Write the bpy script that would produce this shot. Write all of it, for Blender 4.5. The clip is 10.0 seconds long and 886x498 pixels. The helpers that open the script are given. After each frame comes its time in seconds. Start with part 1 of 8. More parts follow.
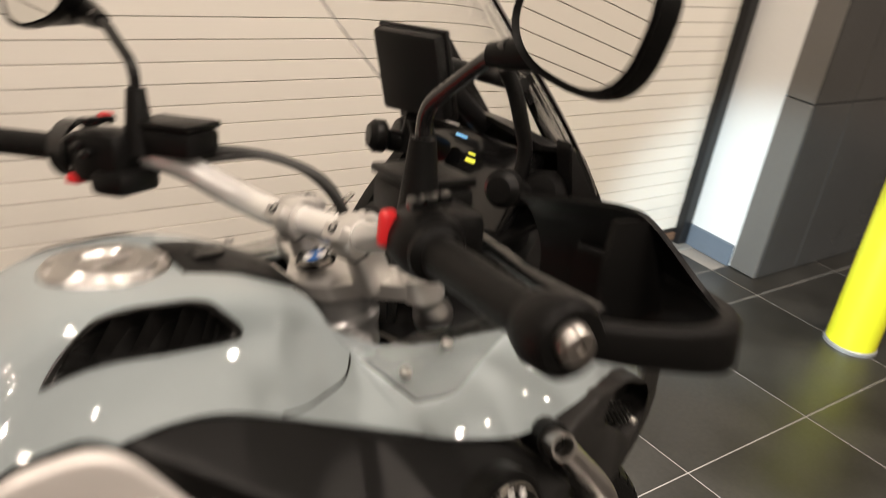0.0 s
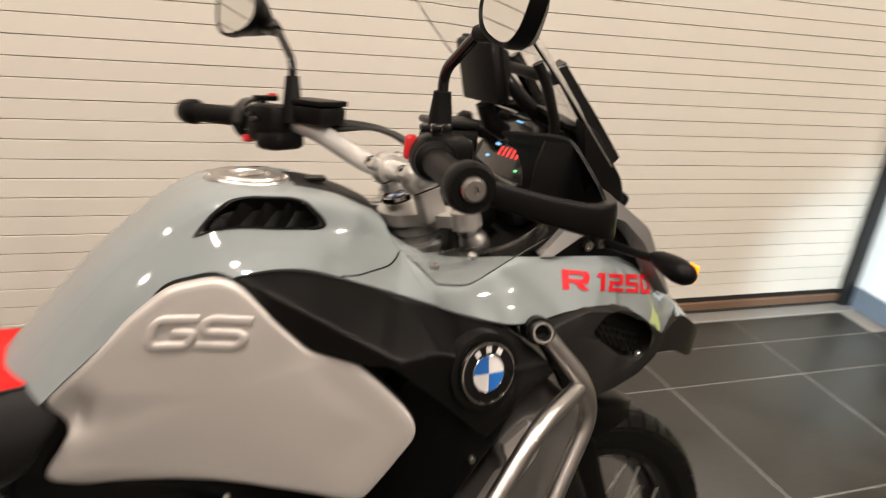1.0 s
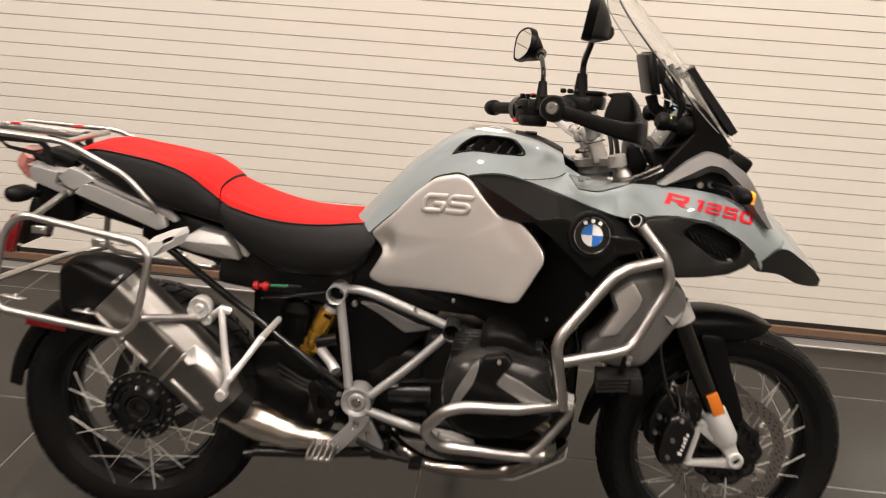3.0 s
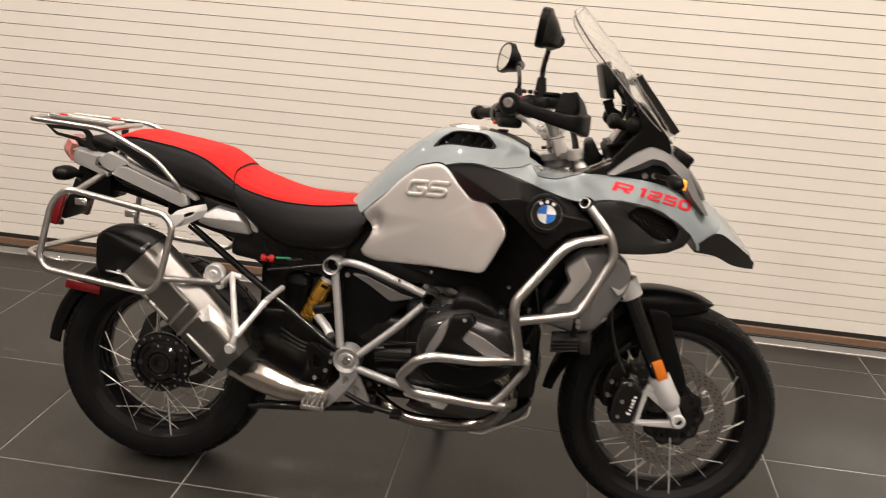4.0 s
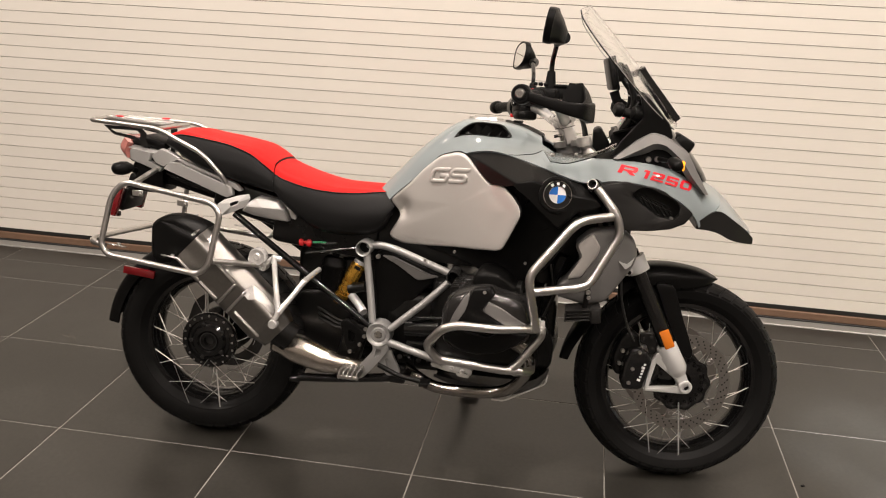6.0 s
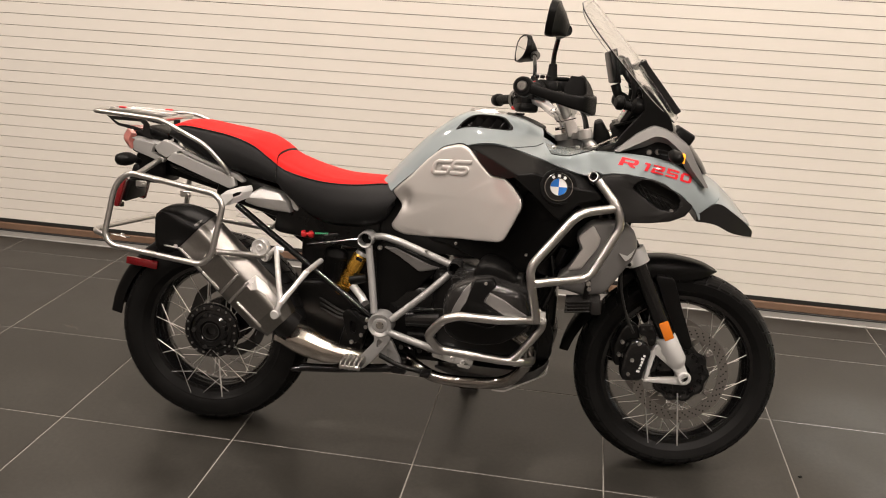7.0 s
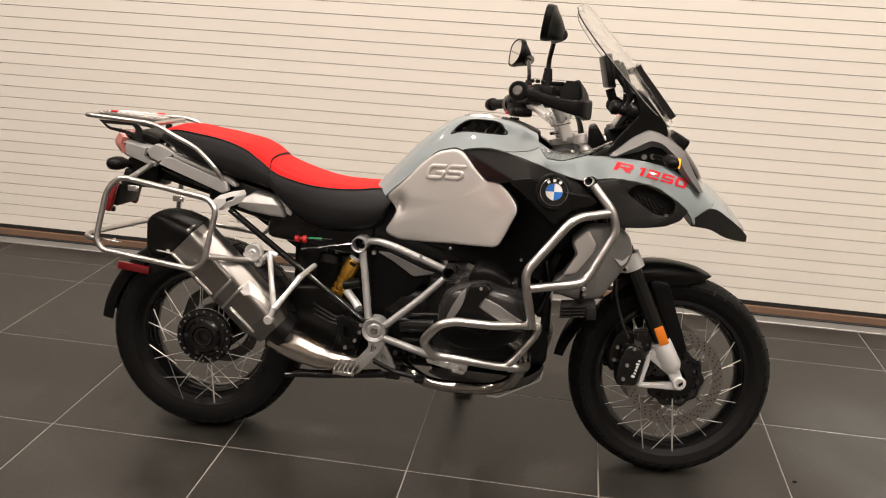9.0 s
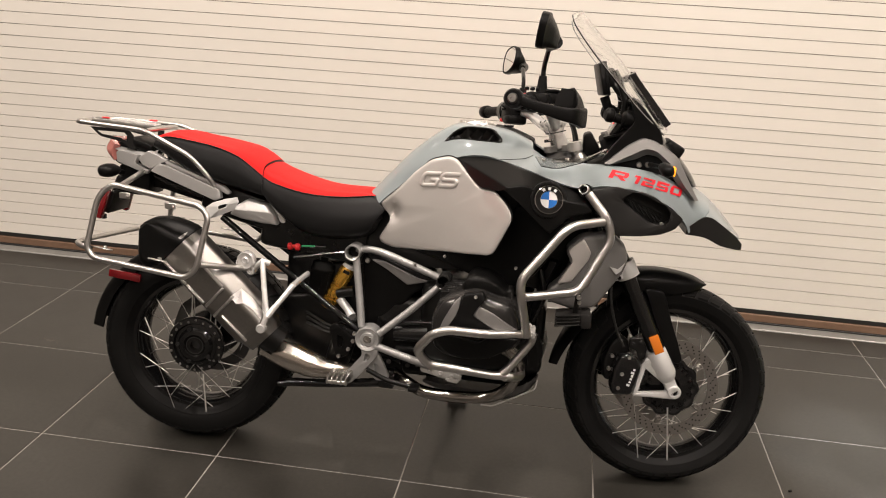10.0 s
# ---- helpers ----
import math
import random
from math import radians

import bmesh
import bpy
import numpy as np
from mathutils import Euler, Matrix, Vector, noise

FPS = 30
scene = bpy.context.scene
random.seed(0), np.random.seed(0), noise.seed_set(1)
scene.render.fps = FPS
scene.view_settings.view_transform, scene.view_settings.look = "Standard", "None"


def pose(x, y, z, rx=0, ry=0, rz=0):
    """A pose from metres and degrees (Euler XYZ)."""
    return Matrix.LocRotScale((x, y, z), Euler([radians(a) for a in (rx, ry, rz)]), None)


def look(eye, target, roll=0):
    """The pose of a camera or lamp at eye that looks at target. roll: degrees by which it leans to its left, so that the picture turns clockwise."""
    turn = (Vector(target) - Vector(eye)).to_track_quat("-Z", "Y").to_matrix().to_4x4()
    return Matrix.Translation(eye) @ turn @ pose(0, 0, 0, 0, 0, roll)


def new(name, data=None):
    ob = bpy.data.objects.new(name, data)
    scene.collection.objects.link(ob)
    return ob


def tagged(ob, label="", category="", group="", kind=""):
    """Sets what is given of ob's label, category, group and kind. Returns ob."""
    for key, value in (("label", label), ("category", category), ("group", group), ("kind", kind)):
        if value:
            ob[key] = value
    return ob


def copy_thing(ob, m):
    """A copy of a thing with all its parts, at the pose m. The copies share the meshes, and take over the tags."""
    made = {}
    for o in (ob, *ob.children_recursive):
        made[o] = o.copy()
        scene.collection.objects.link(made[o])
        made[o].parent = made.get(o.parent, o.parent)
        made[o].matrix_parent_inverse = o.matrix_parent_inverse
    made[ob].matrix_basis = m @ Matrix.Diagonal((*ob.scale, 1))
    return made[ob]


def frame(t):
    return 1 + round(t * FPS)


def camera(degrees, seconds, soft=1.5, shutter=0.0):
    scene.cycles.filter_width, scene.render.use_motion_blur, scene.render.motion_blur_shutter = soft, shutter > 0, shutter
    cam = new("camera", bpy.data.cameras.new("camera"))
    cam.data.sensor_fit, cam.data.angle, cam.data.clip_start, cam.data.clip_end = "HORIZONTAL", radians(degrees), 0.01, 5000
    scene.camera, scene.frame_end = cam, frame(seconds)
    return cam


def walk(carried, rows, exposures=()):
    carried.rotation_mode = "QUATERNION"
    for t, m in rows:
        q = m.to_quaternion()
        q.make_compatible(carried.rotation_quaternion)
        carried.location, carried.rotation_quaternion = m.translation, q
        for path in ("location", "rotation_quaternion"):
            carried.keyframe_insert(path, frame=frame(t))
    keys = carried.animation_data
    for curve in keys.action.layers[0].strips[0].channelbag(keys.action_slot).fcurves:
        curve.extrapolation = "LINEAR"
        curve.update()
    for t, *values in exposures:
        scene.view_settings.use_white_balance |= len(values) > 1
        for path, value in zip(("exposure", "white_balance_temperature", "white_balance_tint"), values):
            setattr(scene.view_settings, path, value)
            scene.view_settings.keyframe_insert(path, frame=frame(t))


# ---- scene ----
cam = camera(53.4, 10.0, soft=1.05, shutter=0.9)
PATH = [
    (0, (-0.098, -0.394, 1.486), (1.093, 0.969, 0.634), 9.9),
    (0.3, (-0.154, -0.530, 1.480), (0.976, 0.899, 0.652), 11.6),
    (0.5, (-0.175, -0.620, 1.495), (0.910, 0.852, 0.684), 11.3),
    (1, (-0.103, -0.830, 1.501), (0.690, 0.835, 0.726), 8.6),
    (1.5, (-0.037, -1.070, 1.518), (0.481, 0.696, 0.734), 5.9),
    (2, (-0.007, -1.317, 1.520), (0.335, 0.525, 0.816), 7.3),
    (2.5, (0.114, -1.542, 1.539), (0.07, 0.326, 0.825), 5.1),
    (3.8, (0.33, -2.103, 1.555), (0.125, -0.222, 0.908), 3.8),
    (4, (0.37, -2.134, 1.547), (0.153, -0.252, 0.907), 4.4),
    (4.5, (0.418, -2.238, 1.542), (0.168, -0.358, 0.908), 3.4),
    (5, (0.426, -2.304, 1.544), (0.17, -0.416, 0.934), 2.3),
    (5.5, (0.427, -2.342, 1.551), (0.145, -0.461, 0.933), 2.5),
    (7, (0.422, -2.387, 1.55), (0.14, -0.514, 0.906), 3.0),
    (7.5, (0.406, -2.381, 1.536), (0.118, -0.504, 0.907), 2.8),
    (8, (0.416, -2.374, 1.552), (0.141, -0.499, 0.913), 2.8),
    (8.5, (0.418, -2.363, 1.552), (0.148, -0.488, 0.91), 3.0),
    (9, (0.406, -2.377, 1.548), (0.146, -0.498, 0.914), 3.2),
    (9.5, (0.401, -2.369, 1.549), (0.151, -0.485, 0.926), 3.3),
    (10, (0.398, -2.362, 1.546), (0.154, -0.476, 0.928), 3.4),
]
walk(cam, [(t, look(eye, target, roll)) for t, eye, target, roll in PATH], [(0.0, -0.22, 6800, 10), (1.0, -0.16, 6750, 10), (2.0, -0.06, 6600, 10), (3.0, 0.02, 6500, 10), (10.0, 0.03, 6500, 10)])

# ---------------------------------------------------------------- light
world = bpy.data.worlds.new("world")
scene.world = world
world.use_nodes = True
world.node_tree.nodes["Background"].inputs["Color"].default_value = (0.9, 0.95, 1.0, 1)
world.node_tree.nodes["Background"].inputs["Strength"].default_value = 0.03


def area_lamp(name, place, target, sx, sy, watts, colour, spread=180):
    data = bpy.data.lights.new(name, "AREA")
    data.shape, data.size, data.size_y = "RECTANGLE", sx, sy
    data.energy, data.color, data.spread = watts, colour, radians(spread)
    ob = new(name, data)
    ob.matrix_world = look(place, target)
    return ob


WARM = (1.0, 0.872, 0.775)
CEILING = 4.2
LAMPS = [(x, y) for y in (-4.2, -2.4, -0.3) for x in (-2.9, -0.7, 1.5, 3.7)]
for lx, ly in LAMPS:
    area_lamp("ceiling_lamp", (lx, ly, CEILING - 0.09), (lx, ly + 0.001, 0), 0.10, 0.32, 76 if ly > -1 else 40, WARM)

# the motorcycle's own headlight, dipped, cool white
data = bpy.data.lights.new("headlight_beam", "SPOT")
data.energy, data.color, data.spot_size, data.spot_blend, data.shadow_soft_size = 260, (0.64, 0.86, 1.0), radians(38), 0.6, 0.04
beam = new("headlight_beam", data)
beam.matrix_world = look((1.052, 0.426, 0.900), (3.11, 1.29, 0.08))
data = bpy.data.lights.new("headlight_foreground", "SPOT")
data.energy, data.color, data.spot_size, data.spot_blend, data.shadow_soft_size = 104, (0.92, 0.95, 1.0), radians(80), 1.0, 0.04
beam = new("headlight_foreground", data)
beam.matrix_world = look((1.052, 0.426, 0.900), (1.95, 0.56, 0.0))

# ---------------------------------------------------------------- materials


def rgba(c):
    return (c[0], c[1], c[2], 1)


def material(name, colour, rough=0.5, metal=0.0, grain=0.0, grain_scale=60.0, blotch=0.0, blotch_scale=5.0, bump=0.0,
             bump_scale=300.0, coat=0.0, rough_var=0.1, stretch=(1, 1, 1), rand=0.0, sheen=0.0, ior=1.5, tint=None, spec=0.5):
    """Base colour with fine grain, larger blotches, uneven gloss and fine relief."""
    m = bpy.data.materials.new(name)
    m.use_nodes = True
    nt = m.node_tree
    b = nt.nodes["Principled BSDF"]
    b.inputs["Metallic"].default_value = metal
    b.inputs["Coat Weight"].default_value = coat
    b.inputs["Coat Roughness"].default_value = 0.04
    b.inputs["IOR"].default_value = ior
    b.inputs["Specular IOR Level"].default_value = spec
    if sheen:
        b.inputs["Sheen Weight"].default_value = sheen
    co = nt.nodes.new("ShaderNodeTexCoord")
    mp = nt.nodes.new("ShaderNodeMapping")
    mp.inputs["Scale"].default_value = stretch
    nt.links.new(co.outputs["Object"], mp.inputs["Vector"])

    def tex(scale, detail=4.0):
        n = nt.nodes.new("ShaderNodeTexNoise")
        n.inputs["Scale"].default_value, n.inputs["Detail"].default_value = scale, detail
        nt.links.new(mp.outputs["Vector"], n.inputs["Vector"])
        return n.outputs["Fac"]

    def math_node(op, a, k, c=None):
        n = nt.nodes.new("ShaderNodeMath")
        n.operation = op
        nt.links.new(a, n.inputs[0])
        if isinstance(k, float):
            n.inputs[1].default_value = k
        else:
            nt.links.new(k, n.inputs[1])
        if c is not None:
            n.inputs[2].default_value = c
        return n.outputs[0]

    fine, large = tex(grain_scale), tex(blotch_scale, 6.0)
    v = math_node("MULTIPLY_ADD", fine, 2 * grain, 1 - grain)
    v2 = math_node("MULTIPLY_ADD", large, 2 * blotch, 1 - blotch)
    v = math_node("MULTIPLY", v, v2)
    if rand:
        info = nt.nodes.new("ShaderNodeObjectInfo")
        v = math_node("MULTIPLY", v, math_node("MULTIPLY_ADD", info.outputs["Random"], 2 * rand, 1 - rand))
    hsv = nt.nodes.new("ShaderNodeHueSaturation")
    hsv.inputs["Color"].default_value = rgba(colour)
    if tint:
        mix = nt.nodes.new("ShaderNodeMix")
        mix.data_type = "RGBA"
        nt.links.new(large, mix.inputs[0])
        mix.inputs[6].default_value, mix.inputs[7].default_value = rgba(colour), rgba(tint)
        nt.links.new(mix.outputs[2], hsv.inputs["Color"])
    nt.links.new(v, hsv.inputs["Value"])
    nt.links.new(hsv.outputs["Color"], b.inputs["Base Color"])
    r = math_node("MULTIPLY_ADD", large, 2 * rough_var * rough, rough * (1 - rough_var))
    nt.links.new(r, b.inputs["Roughness"])
    if bump:
        bn = nt.nodes.new("ShaderNodeBump")
        bn.inputs["Strength"].default_value, bn.inputs["Distance"].default_value = bump, 0.002
        nt.links.new(tex(bump_scale, 3.0), bn.inputs["Height"])
        nt.links.new(bn.outputs["Normal"], b.inputs["Normal"])
    return m


def glow(name, colour, strength):
    m = bpy.data.materials.new(name)
    m.use_nodes = True
    b = m.node_tree.nodes["Principled BSDF"]
    b.inputs["Base Color"].default_value = rgba(colour)
    b.inputs["Emission Color"].default_value = rgba(colour)
    b.inputs["Emission Strength"].default_value = strength
    return m


def glass(name, colour, rough=0.02, ior=1.45):
    m = bpy.data.materials.new(name)
    m.use_nodes = True
    b = m.node_tree.nodes["Principled BSDF"]
    b.inputs["Base Color"].default_value = rgba(colour)
    b.inputs["Transmission Weight"].default_value = 1.0
    b.inputs["Roughness"].default_value, b.inputs["IOR"].default_value = rough, ior
    return m


PAINT = material("grey_paint", (0.235, 0.270, 0.279), 0.50, spec=0.2, coat=1.0, grain=0.02, grain_scale=900, blotch=0.02, rough_var=0.15)
SILVER = material("satin_silver", (0.615, 0.588, 0.562), 0.40, metal=0.40, grain=0.03, grain_scale=1200, blotch=0.03, bump=0.02, bump_scale=1500)
GREYMET = material("dark_silver_paint", (0.19, 0.185, 0.18), 0.48, metal=0.4, grain=0.03, grain_scale=1000, blotch=0.04, coat=0.3)
PLASTIC = material("black_plastic", (0.0045, 0.0044, 0.0043), 0.36, spec=0.12, grain=0.15, grain_scale=700, blotch=0.1, bump=0.12, bump_scale=1800)
PANELBLK = material("grey_black_panel_plastic", (0.0052, 0.0051, 0.0049), 0.36, spec=0.14, grain=0.15, grain_scale=700, blotch=0.12, bump=0.12, bump_scale=1800)
GLOSSBLK = material("gloss_black", (0.005, 0.005, 0.0052), 0.18, spec=0.40, grain=0.1, blotch=0.1, coat=0.35)
COVERGREY = material("dark_head_cover_paint", (0.034, 0.033, 0.032), 0.20, metal=0.5, grain=0.05, grain_scale=500, blotch=0.06, bump=0.05, bump_scale=700)
SATIN = material("satin_dark_plastic", (0.017, 0.0162, 0.0155), 0.46, spec=0.18, grain=0.12, grain_scale=700, blotch=0.1, bump=0.1, bump_scale=1600)
DEEP = material("deep_black", (0.004, 0.004, 0.004), 0.7, spec=0.2, grain=0.2, blotch=0.2)
RUBBER = material("tyre_rubber", (0.0082, 0.0081, 0.0080), 0.42, spec=0.10, grain=0.2, grain_scale=200, blotch=0.25, blotch_scale=12, bump=0.2, bump_scale=600)
GRIP = material("grip_rubber", (0.0038, 0.0038, 0.0037), 0.42, spec=0.13, grain=0.15, grain_scale=400, blotch=0.1, bump=0.25, bump_scale=900)
STEEL = material("brushed_steel", (0.60, 0.585, 0.565), 0.32, metal=1.0, grain=0.05, grain_scale=300, blotch=0.06, rough_var=0.25, stretch=(1, 1, 6))
CHROME = material("polished_chrome", (0.72, 0.70, 0.67), 0.08, metal=1.0, grain=0.02, blotch=0.06, blotch_scale=8)
HEADER = material("dark_brownish_steel", (0.40, 0.38, 0.355), 0.12, metal=1.0, grain=0.04, blotch=0.25, blotch_scale=10, tint=(0.25, 0.225, 0.20))
ALLOY = material("cast_alloy", (0.78, 0.775, 0.76), 0.24, metal=0.60, grain=0.06, grain_scale=250, blotch=0.06, bump=0.1, bump_scale=500)
YOKE = material("satin_cast_alloy", (0.58, 0.565, 0.54), 0.30, metal=0.66, grain=0.06, grain_scale=250, blotch=0.10, bump=0.06, bump_scale=400)
FRAMEPAINT = material("frame_silver_paint", (0.44, 0.44, 0.435), 0.34, metal=0.6, grain=0.03, grain_scale=700, blotch=0.04, coat=0.3)
WHITEALLOY = material("pale_silver_paint", (0.68, 0.68, 0.67), 0.35, metal=0.3, grain=0.03, blotch=0.04, coat=0.2)
MUFFLER = material("brushed_muffler_steel", (0.245, 0.236, 0.222), 0.35, metal=1.0, grain=0.12, grain_scale=120, blotch=0.10, blotch_scale=9, rough_var=0.3, stretch=(1, 3, 1))
TITAN = material("heat_tinted_steel", (0.62, 0.59, 0.55), 0.22, metal=1.0, grain=0.05, blotch=0.12, blotch_scale=14, tint=(0.54, 0.48, 0.41))
REDSEAT = material("red_seat_vinyl", (0.66, 0.016, 0.015), 0.60, spec=0.15, grain=0.05, grain_scale=500, blotch=0.05, bump=0.18, bump_scale=1400)
BLKSEAT = material("black_seat_vinyl", (0.0065, 0.0065, 0.0067), 0.40, spec=0.20, grain=0.1, grain_scale=500, blotch=0.1, bump=0.25, bump_scale=1200)
RED = material("red_plastic", (0.62, 0.02, 0.025), 0.35, grain=0.03, blotch=0.03)
REDDECAL = material("red_decal", (0.60, 0.012, 0.022), 0.45, spec=0.2, grain=0.02, blotch=0.02)
REDLENS = material("red_reflector", (0.16, 0.004, 0.007), 0.12, grain=0.15, grain_scale=500, blotch=0.1, coat=0.8)
PINKLENS = material("pale_red_lens", (0.55, 0.20, 0.17), 0.10, grain=0.15, grain_scale=250, blotch=0.12, coat=1.0)
ORANGE = material("orange_reflector", (0.75, 0.20, 0.015), 0.18, grain=0.12, grain_scale=600, blotch=0.08, coat=0.8)
GOLD = material("gold_anodised", (0.80, 0.45, 0.07), 0.25, metal=0.9, grain=0.05, blotch=0.08)
BLUE = material("blue_enamel", (0.02, 0.16, 0.55), 0.2, grain=0.02, blotch=0.02, coat=0.8)
WHITE = material("white_enamel", (0.78, 0.78, 0.77), 0.2, grain=0.02, blotch=0.02, coat=0.8)
DISC = material("brake_disc_steel", (0.36, 0.345, 0.325), 0.36, metal=1.0, grain=0.12, grain_scale=500, blotch=0.12)
ENGINE = material("engine_grey_paint", (0.062, 0.061, 0.060), 0.22, metal=0.6, grain=0.05, grain_scale=500, blotch=0.06, bump=0.06, bump_scale=700)
ENGDARK = material("engine_black_paint", (0.0055, 0.0054, 0.0052), 0.28, spec=0.28, grain=0.12, grain_scale=400, blotch=0.1, bump=0.12, bump_scale=600)
MIRROR = material("mirror_glass", (0.80, 0.80, 0.78), 0.015, metal=1.0)
TAILGREY = material("tail_silver_paint", (0.52, 0.515, 0.505), 0.36, metal=0.45, grain=0.03, grain_scale=900, blotch=0.03, coat=0.2)
WINGLET = glass("smoked_clear_plastic", (0.62, 0.62, 0.61), 0.10, 1.30)
SCREEN = glass("clear_acrylic", (0.985, 0.985, 0.98), 0.01, 1.25)
SPOKE = material("bright_spoke_steel", (0.85, 0.84, 0.81), 0.30, metal=0.6, grain=0.03, blotch=0.04)
CABLE = material("black_cable", (0.012, 0.012, 0.011), 0.4, grain=0.1, blotch=0.1)
AMBER = glow("amber_lamp_lit", (1.0, 0.36, 0.02), 1.3)
LEDBLUE = glow("display_blue", (0.25, 0.6, 1.0), 1.2)
LEDYELLOW = glow("display_yellow", (0.75, 0.75, 0.08), 0.9)
LEDRED = glow("display_red", (0.9, 0.05, 0.05), 0.9)
LEDGREEN = glow("display_green", (0.1, 0.8, 0.25), 0.8)
HEADGLOW = glow("headlight_lit", (0.9, 0.95, 1.0), 6.0)
DIFFUSER = glow("lamp_diffuser", (1.0, 0.82, 0.65), 5.0)
DOORPAINT = material("cream_door_paint", (0.80, 0.765, 0.70), 0.42, grain=0.015, grain_scale=120, blotch=0.035, blotch_scale=1.6, bump=0.03, bump_scale=200, rand=0.02)
WALLWHITE = material("white_wall_paint", (0.80, 0.80, 0.78), 0.6, grain=0.02, blotch=0.04, blotch_scale=3, bump=0.08, bump_scale=250)
CEILPAINT = material("grey_ceiling_paint", (0.55, 0.53, 0.50), 0.8, grain=0.03, blotch=0.05)
DARKWALL = material("dark_wall_paint", (0.30, 0.28, 0.26), 0.7, grain=0.03, blotch=0.06, blotch_scale=2)
FLOORTILE = material("dark_floor_tile", (0.0268, 0.0244, 0.0202), 0.40, tint=(0.0246, 0.0236, 0.0208), grain=0.42, grain_scale=70, blotch=1.0, blotch_scale=2.6, bump=0.11, bump_scale=200, rough_var=0.6, rand=0.06)
GROUT = material("pale_grout", (0.25, 0.235, 0.215), 0.8, grain=0.12, grain_scale=150, blotch=0.25, blotch_scale=4)
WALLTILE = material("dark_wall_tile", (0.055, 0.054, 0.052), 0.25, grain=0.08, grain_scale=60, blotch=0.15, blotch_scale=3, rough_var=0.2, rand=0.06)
# Paler copy of the dark tile: the headlight's light is put into its colour.
LITSIDETILE = material("pillar_tile_lit_side", (0.135, 0.128, 0.118), 0.30, grain=0.06, grain_scale=60, blotch=0.10, blotch_scale=4, rand=0.03)
BASEBLUE = material("grey_blue_skirting", (0.13, 0.16, 0.20), 0.45, grain=0.06, blotch=0.1)
BROWNBAR = material("brown_bottom_bar", (0.19, 0.115, 0.075), 0.5, metal=0.2, grain=0.12, grain_scale=40, blotch=0.25, blotch_scale=6)
SILL = material("grey_threshold_metal", (0.36, 0.36, 0.345), 0.45, metal=0.5, grain=0.08, blotch=0.15, blotch_scale=5)
SEAL = material("black_rubber_seal", (0.015, 0.014, 0.013), 0.6, grain=0.1, blotch=0.15)
GUIDE = material("dark_guide_rail", (0.014, 0.014, 0.015), 0.4, metal=0.3, grain=0.1, blotch=0.1)
YELLOW = material("yellow_bollard_paint", (0.72, 0.70, 0.03), 0.38, grain=0.03, blotch=0.08, blotch_scale=7)

# ---------------------------------------------------------------- mesh helpers
from mathutils.bvhtree import BVHTree


def fitted_shift(x, z):
    """How far the motorcycle's middle plane is shifted to the right of its x axis to fit the camera's view."""
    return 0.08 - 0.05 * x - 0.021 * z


def part(name, bm, mat, parent, label="", smooth=True, m=None, angle=40, mid=False, move=None):
    """Links a bmesh as one mesh object under a thing or a part. On the motorcycle the body's right side stays as fitted
    to the camera's view, its left side follows as the mirror image in the shifted middle plane; mid: the mesh stands on
    the middle plane."""
    if move:
        bm.transform(Matrix.Translation(move))
    if m is not None:
        bm.transform(m)
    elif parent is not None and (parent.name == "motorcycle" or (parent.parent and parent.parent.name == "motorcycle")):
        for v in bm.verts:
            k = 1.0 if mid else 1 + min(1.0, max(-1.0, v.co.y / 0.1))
            v.co.y -= fitted_shift(v.co.x, v.co.z) * k
    bmesh.ops.recalc_face_normals(bm, faces=bm.faces)
    data = bpy.data.meshes.new(name)
    if smooth:
        lim = radians(angle)
        for f in bm.faces:
            f.smooth = True
        for e in bm.edges:
            if len(e.link_faces) == 2 and e.calc_face_angle(0) > lim:
                e.smooth = False
    bm.to_mesh(data)
    bm.free()
    data.materials.append(mat)
    ob = new(name, data)
    ob.parent = parent
    if label:
        ob["label"] = label
    return ob


def parts(name, bm, mat, parent, label="", **how):
    """Links each loose piece of a bmesh as a part of its own."""
    left, made = set(bm.verts), []
    while left:
        todo, island = [next(iter(left))], set()
        while todo:
            v = todo.pop()
            if v in island:
                continue
            island.add(v)
            todo += [e.other_vert(v) for e in v.link_edges]
        left -= island
        index, one = {}, bmesh.new()
        for v in bm.verts:
            if v in island:
                index[v] = one.verts.new(v.co)
        for f in bm.faces:
            if f.verts[0] in island:
                one.faces.new([index[v] for v in f.verts])
        made.append(part(name, one, mat, parent, label, **how))
    bm.free()
    return made


def thing(name, place, label, category, group="", kind="", m=None):
    ob = new(name)
    ob.empty_display_size = 0.1
    ob.matrix_world = m if m is not None else Matrix.Translation(place)
    return tagged(ob, label, category, group, kind)


def curve_through(pts, n=6, closed=False):
    """Smooth line through points."""
    pts = [Vector(p) for p in pts]
    k, out = len(pts), []
    last = k if closed else k - 1
    for i in range(last):
        if closed:
            a, b, c, d = pts[(i - 1) % k], pts[i], pts[(i + 1) % k], pts[(i + 2) % k]
        else:
            b, c = pts[i], pts[i + 1]
            a = pts[i - 1] if i else b * 2 - c
            d = pts[i + 2] if i + 2 < k else c * 2 - b
        for j in range(n):
            t = j / n
            out.append(0.5 * (2 * b + (c - a) * t + (2 * a - 5 * b + 4 * c - d) * t * t + (3 * b - a - 3 * c + d) * t ** 3))
    if not closed:
        out.append(pts[-1])
    return out


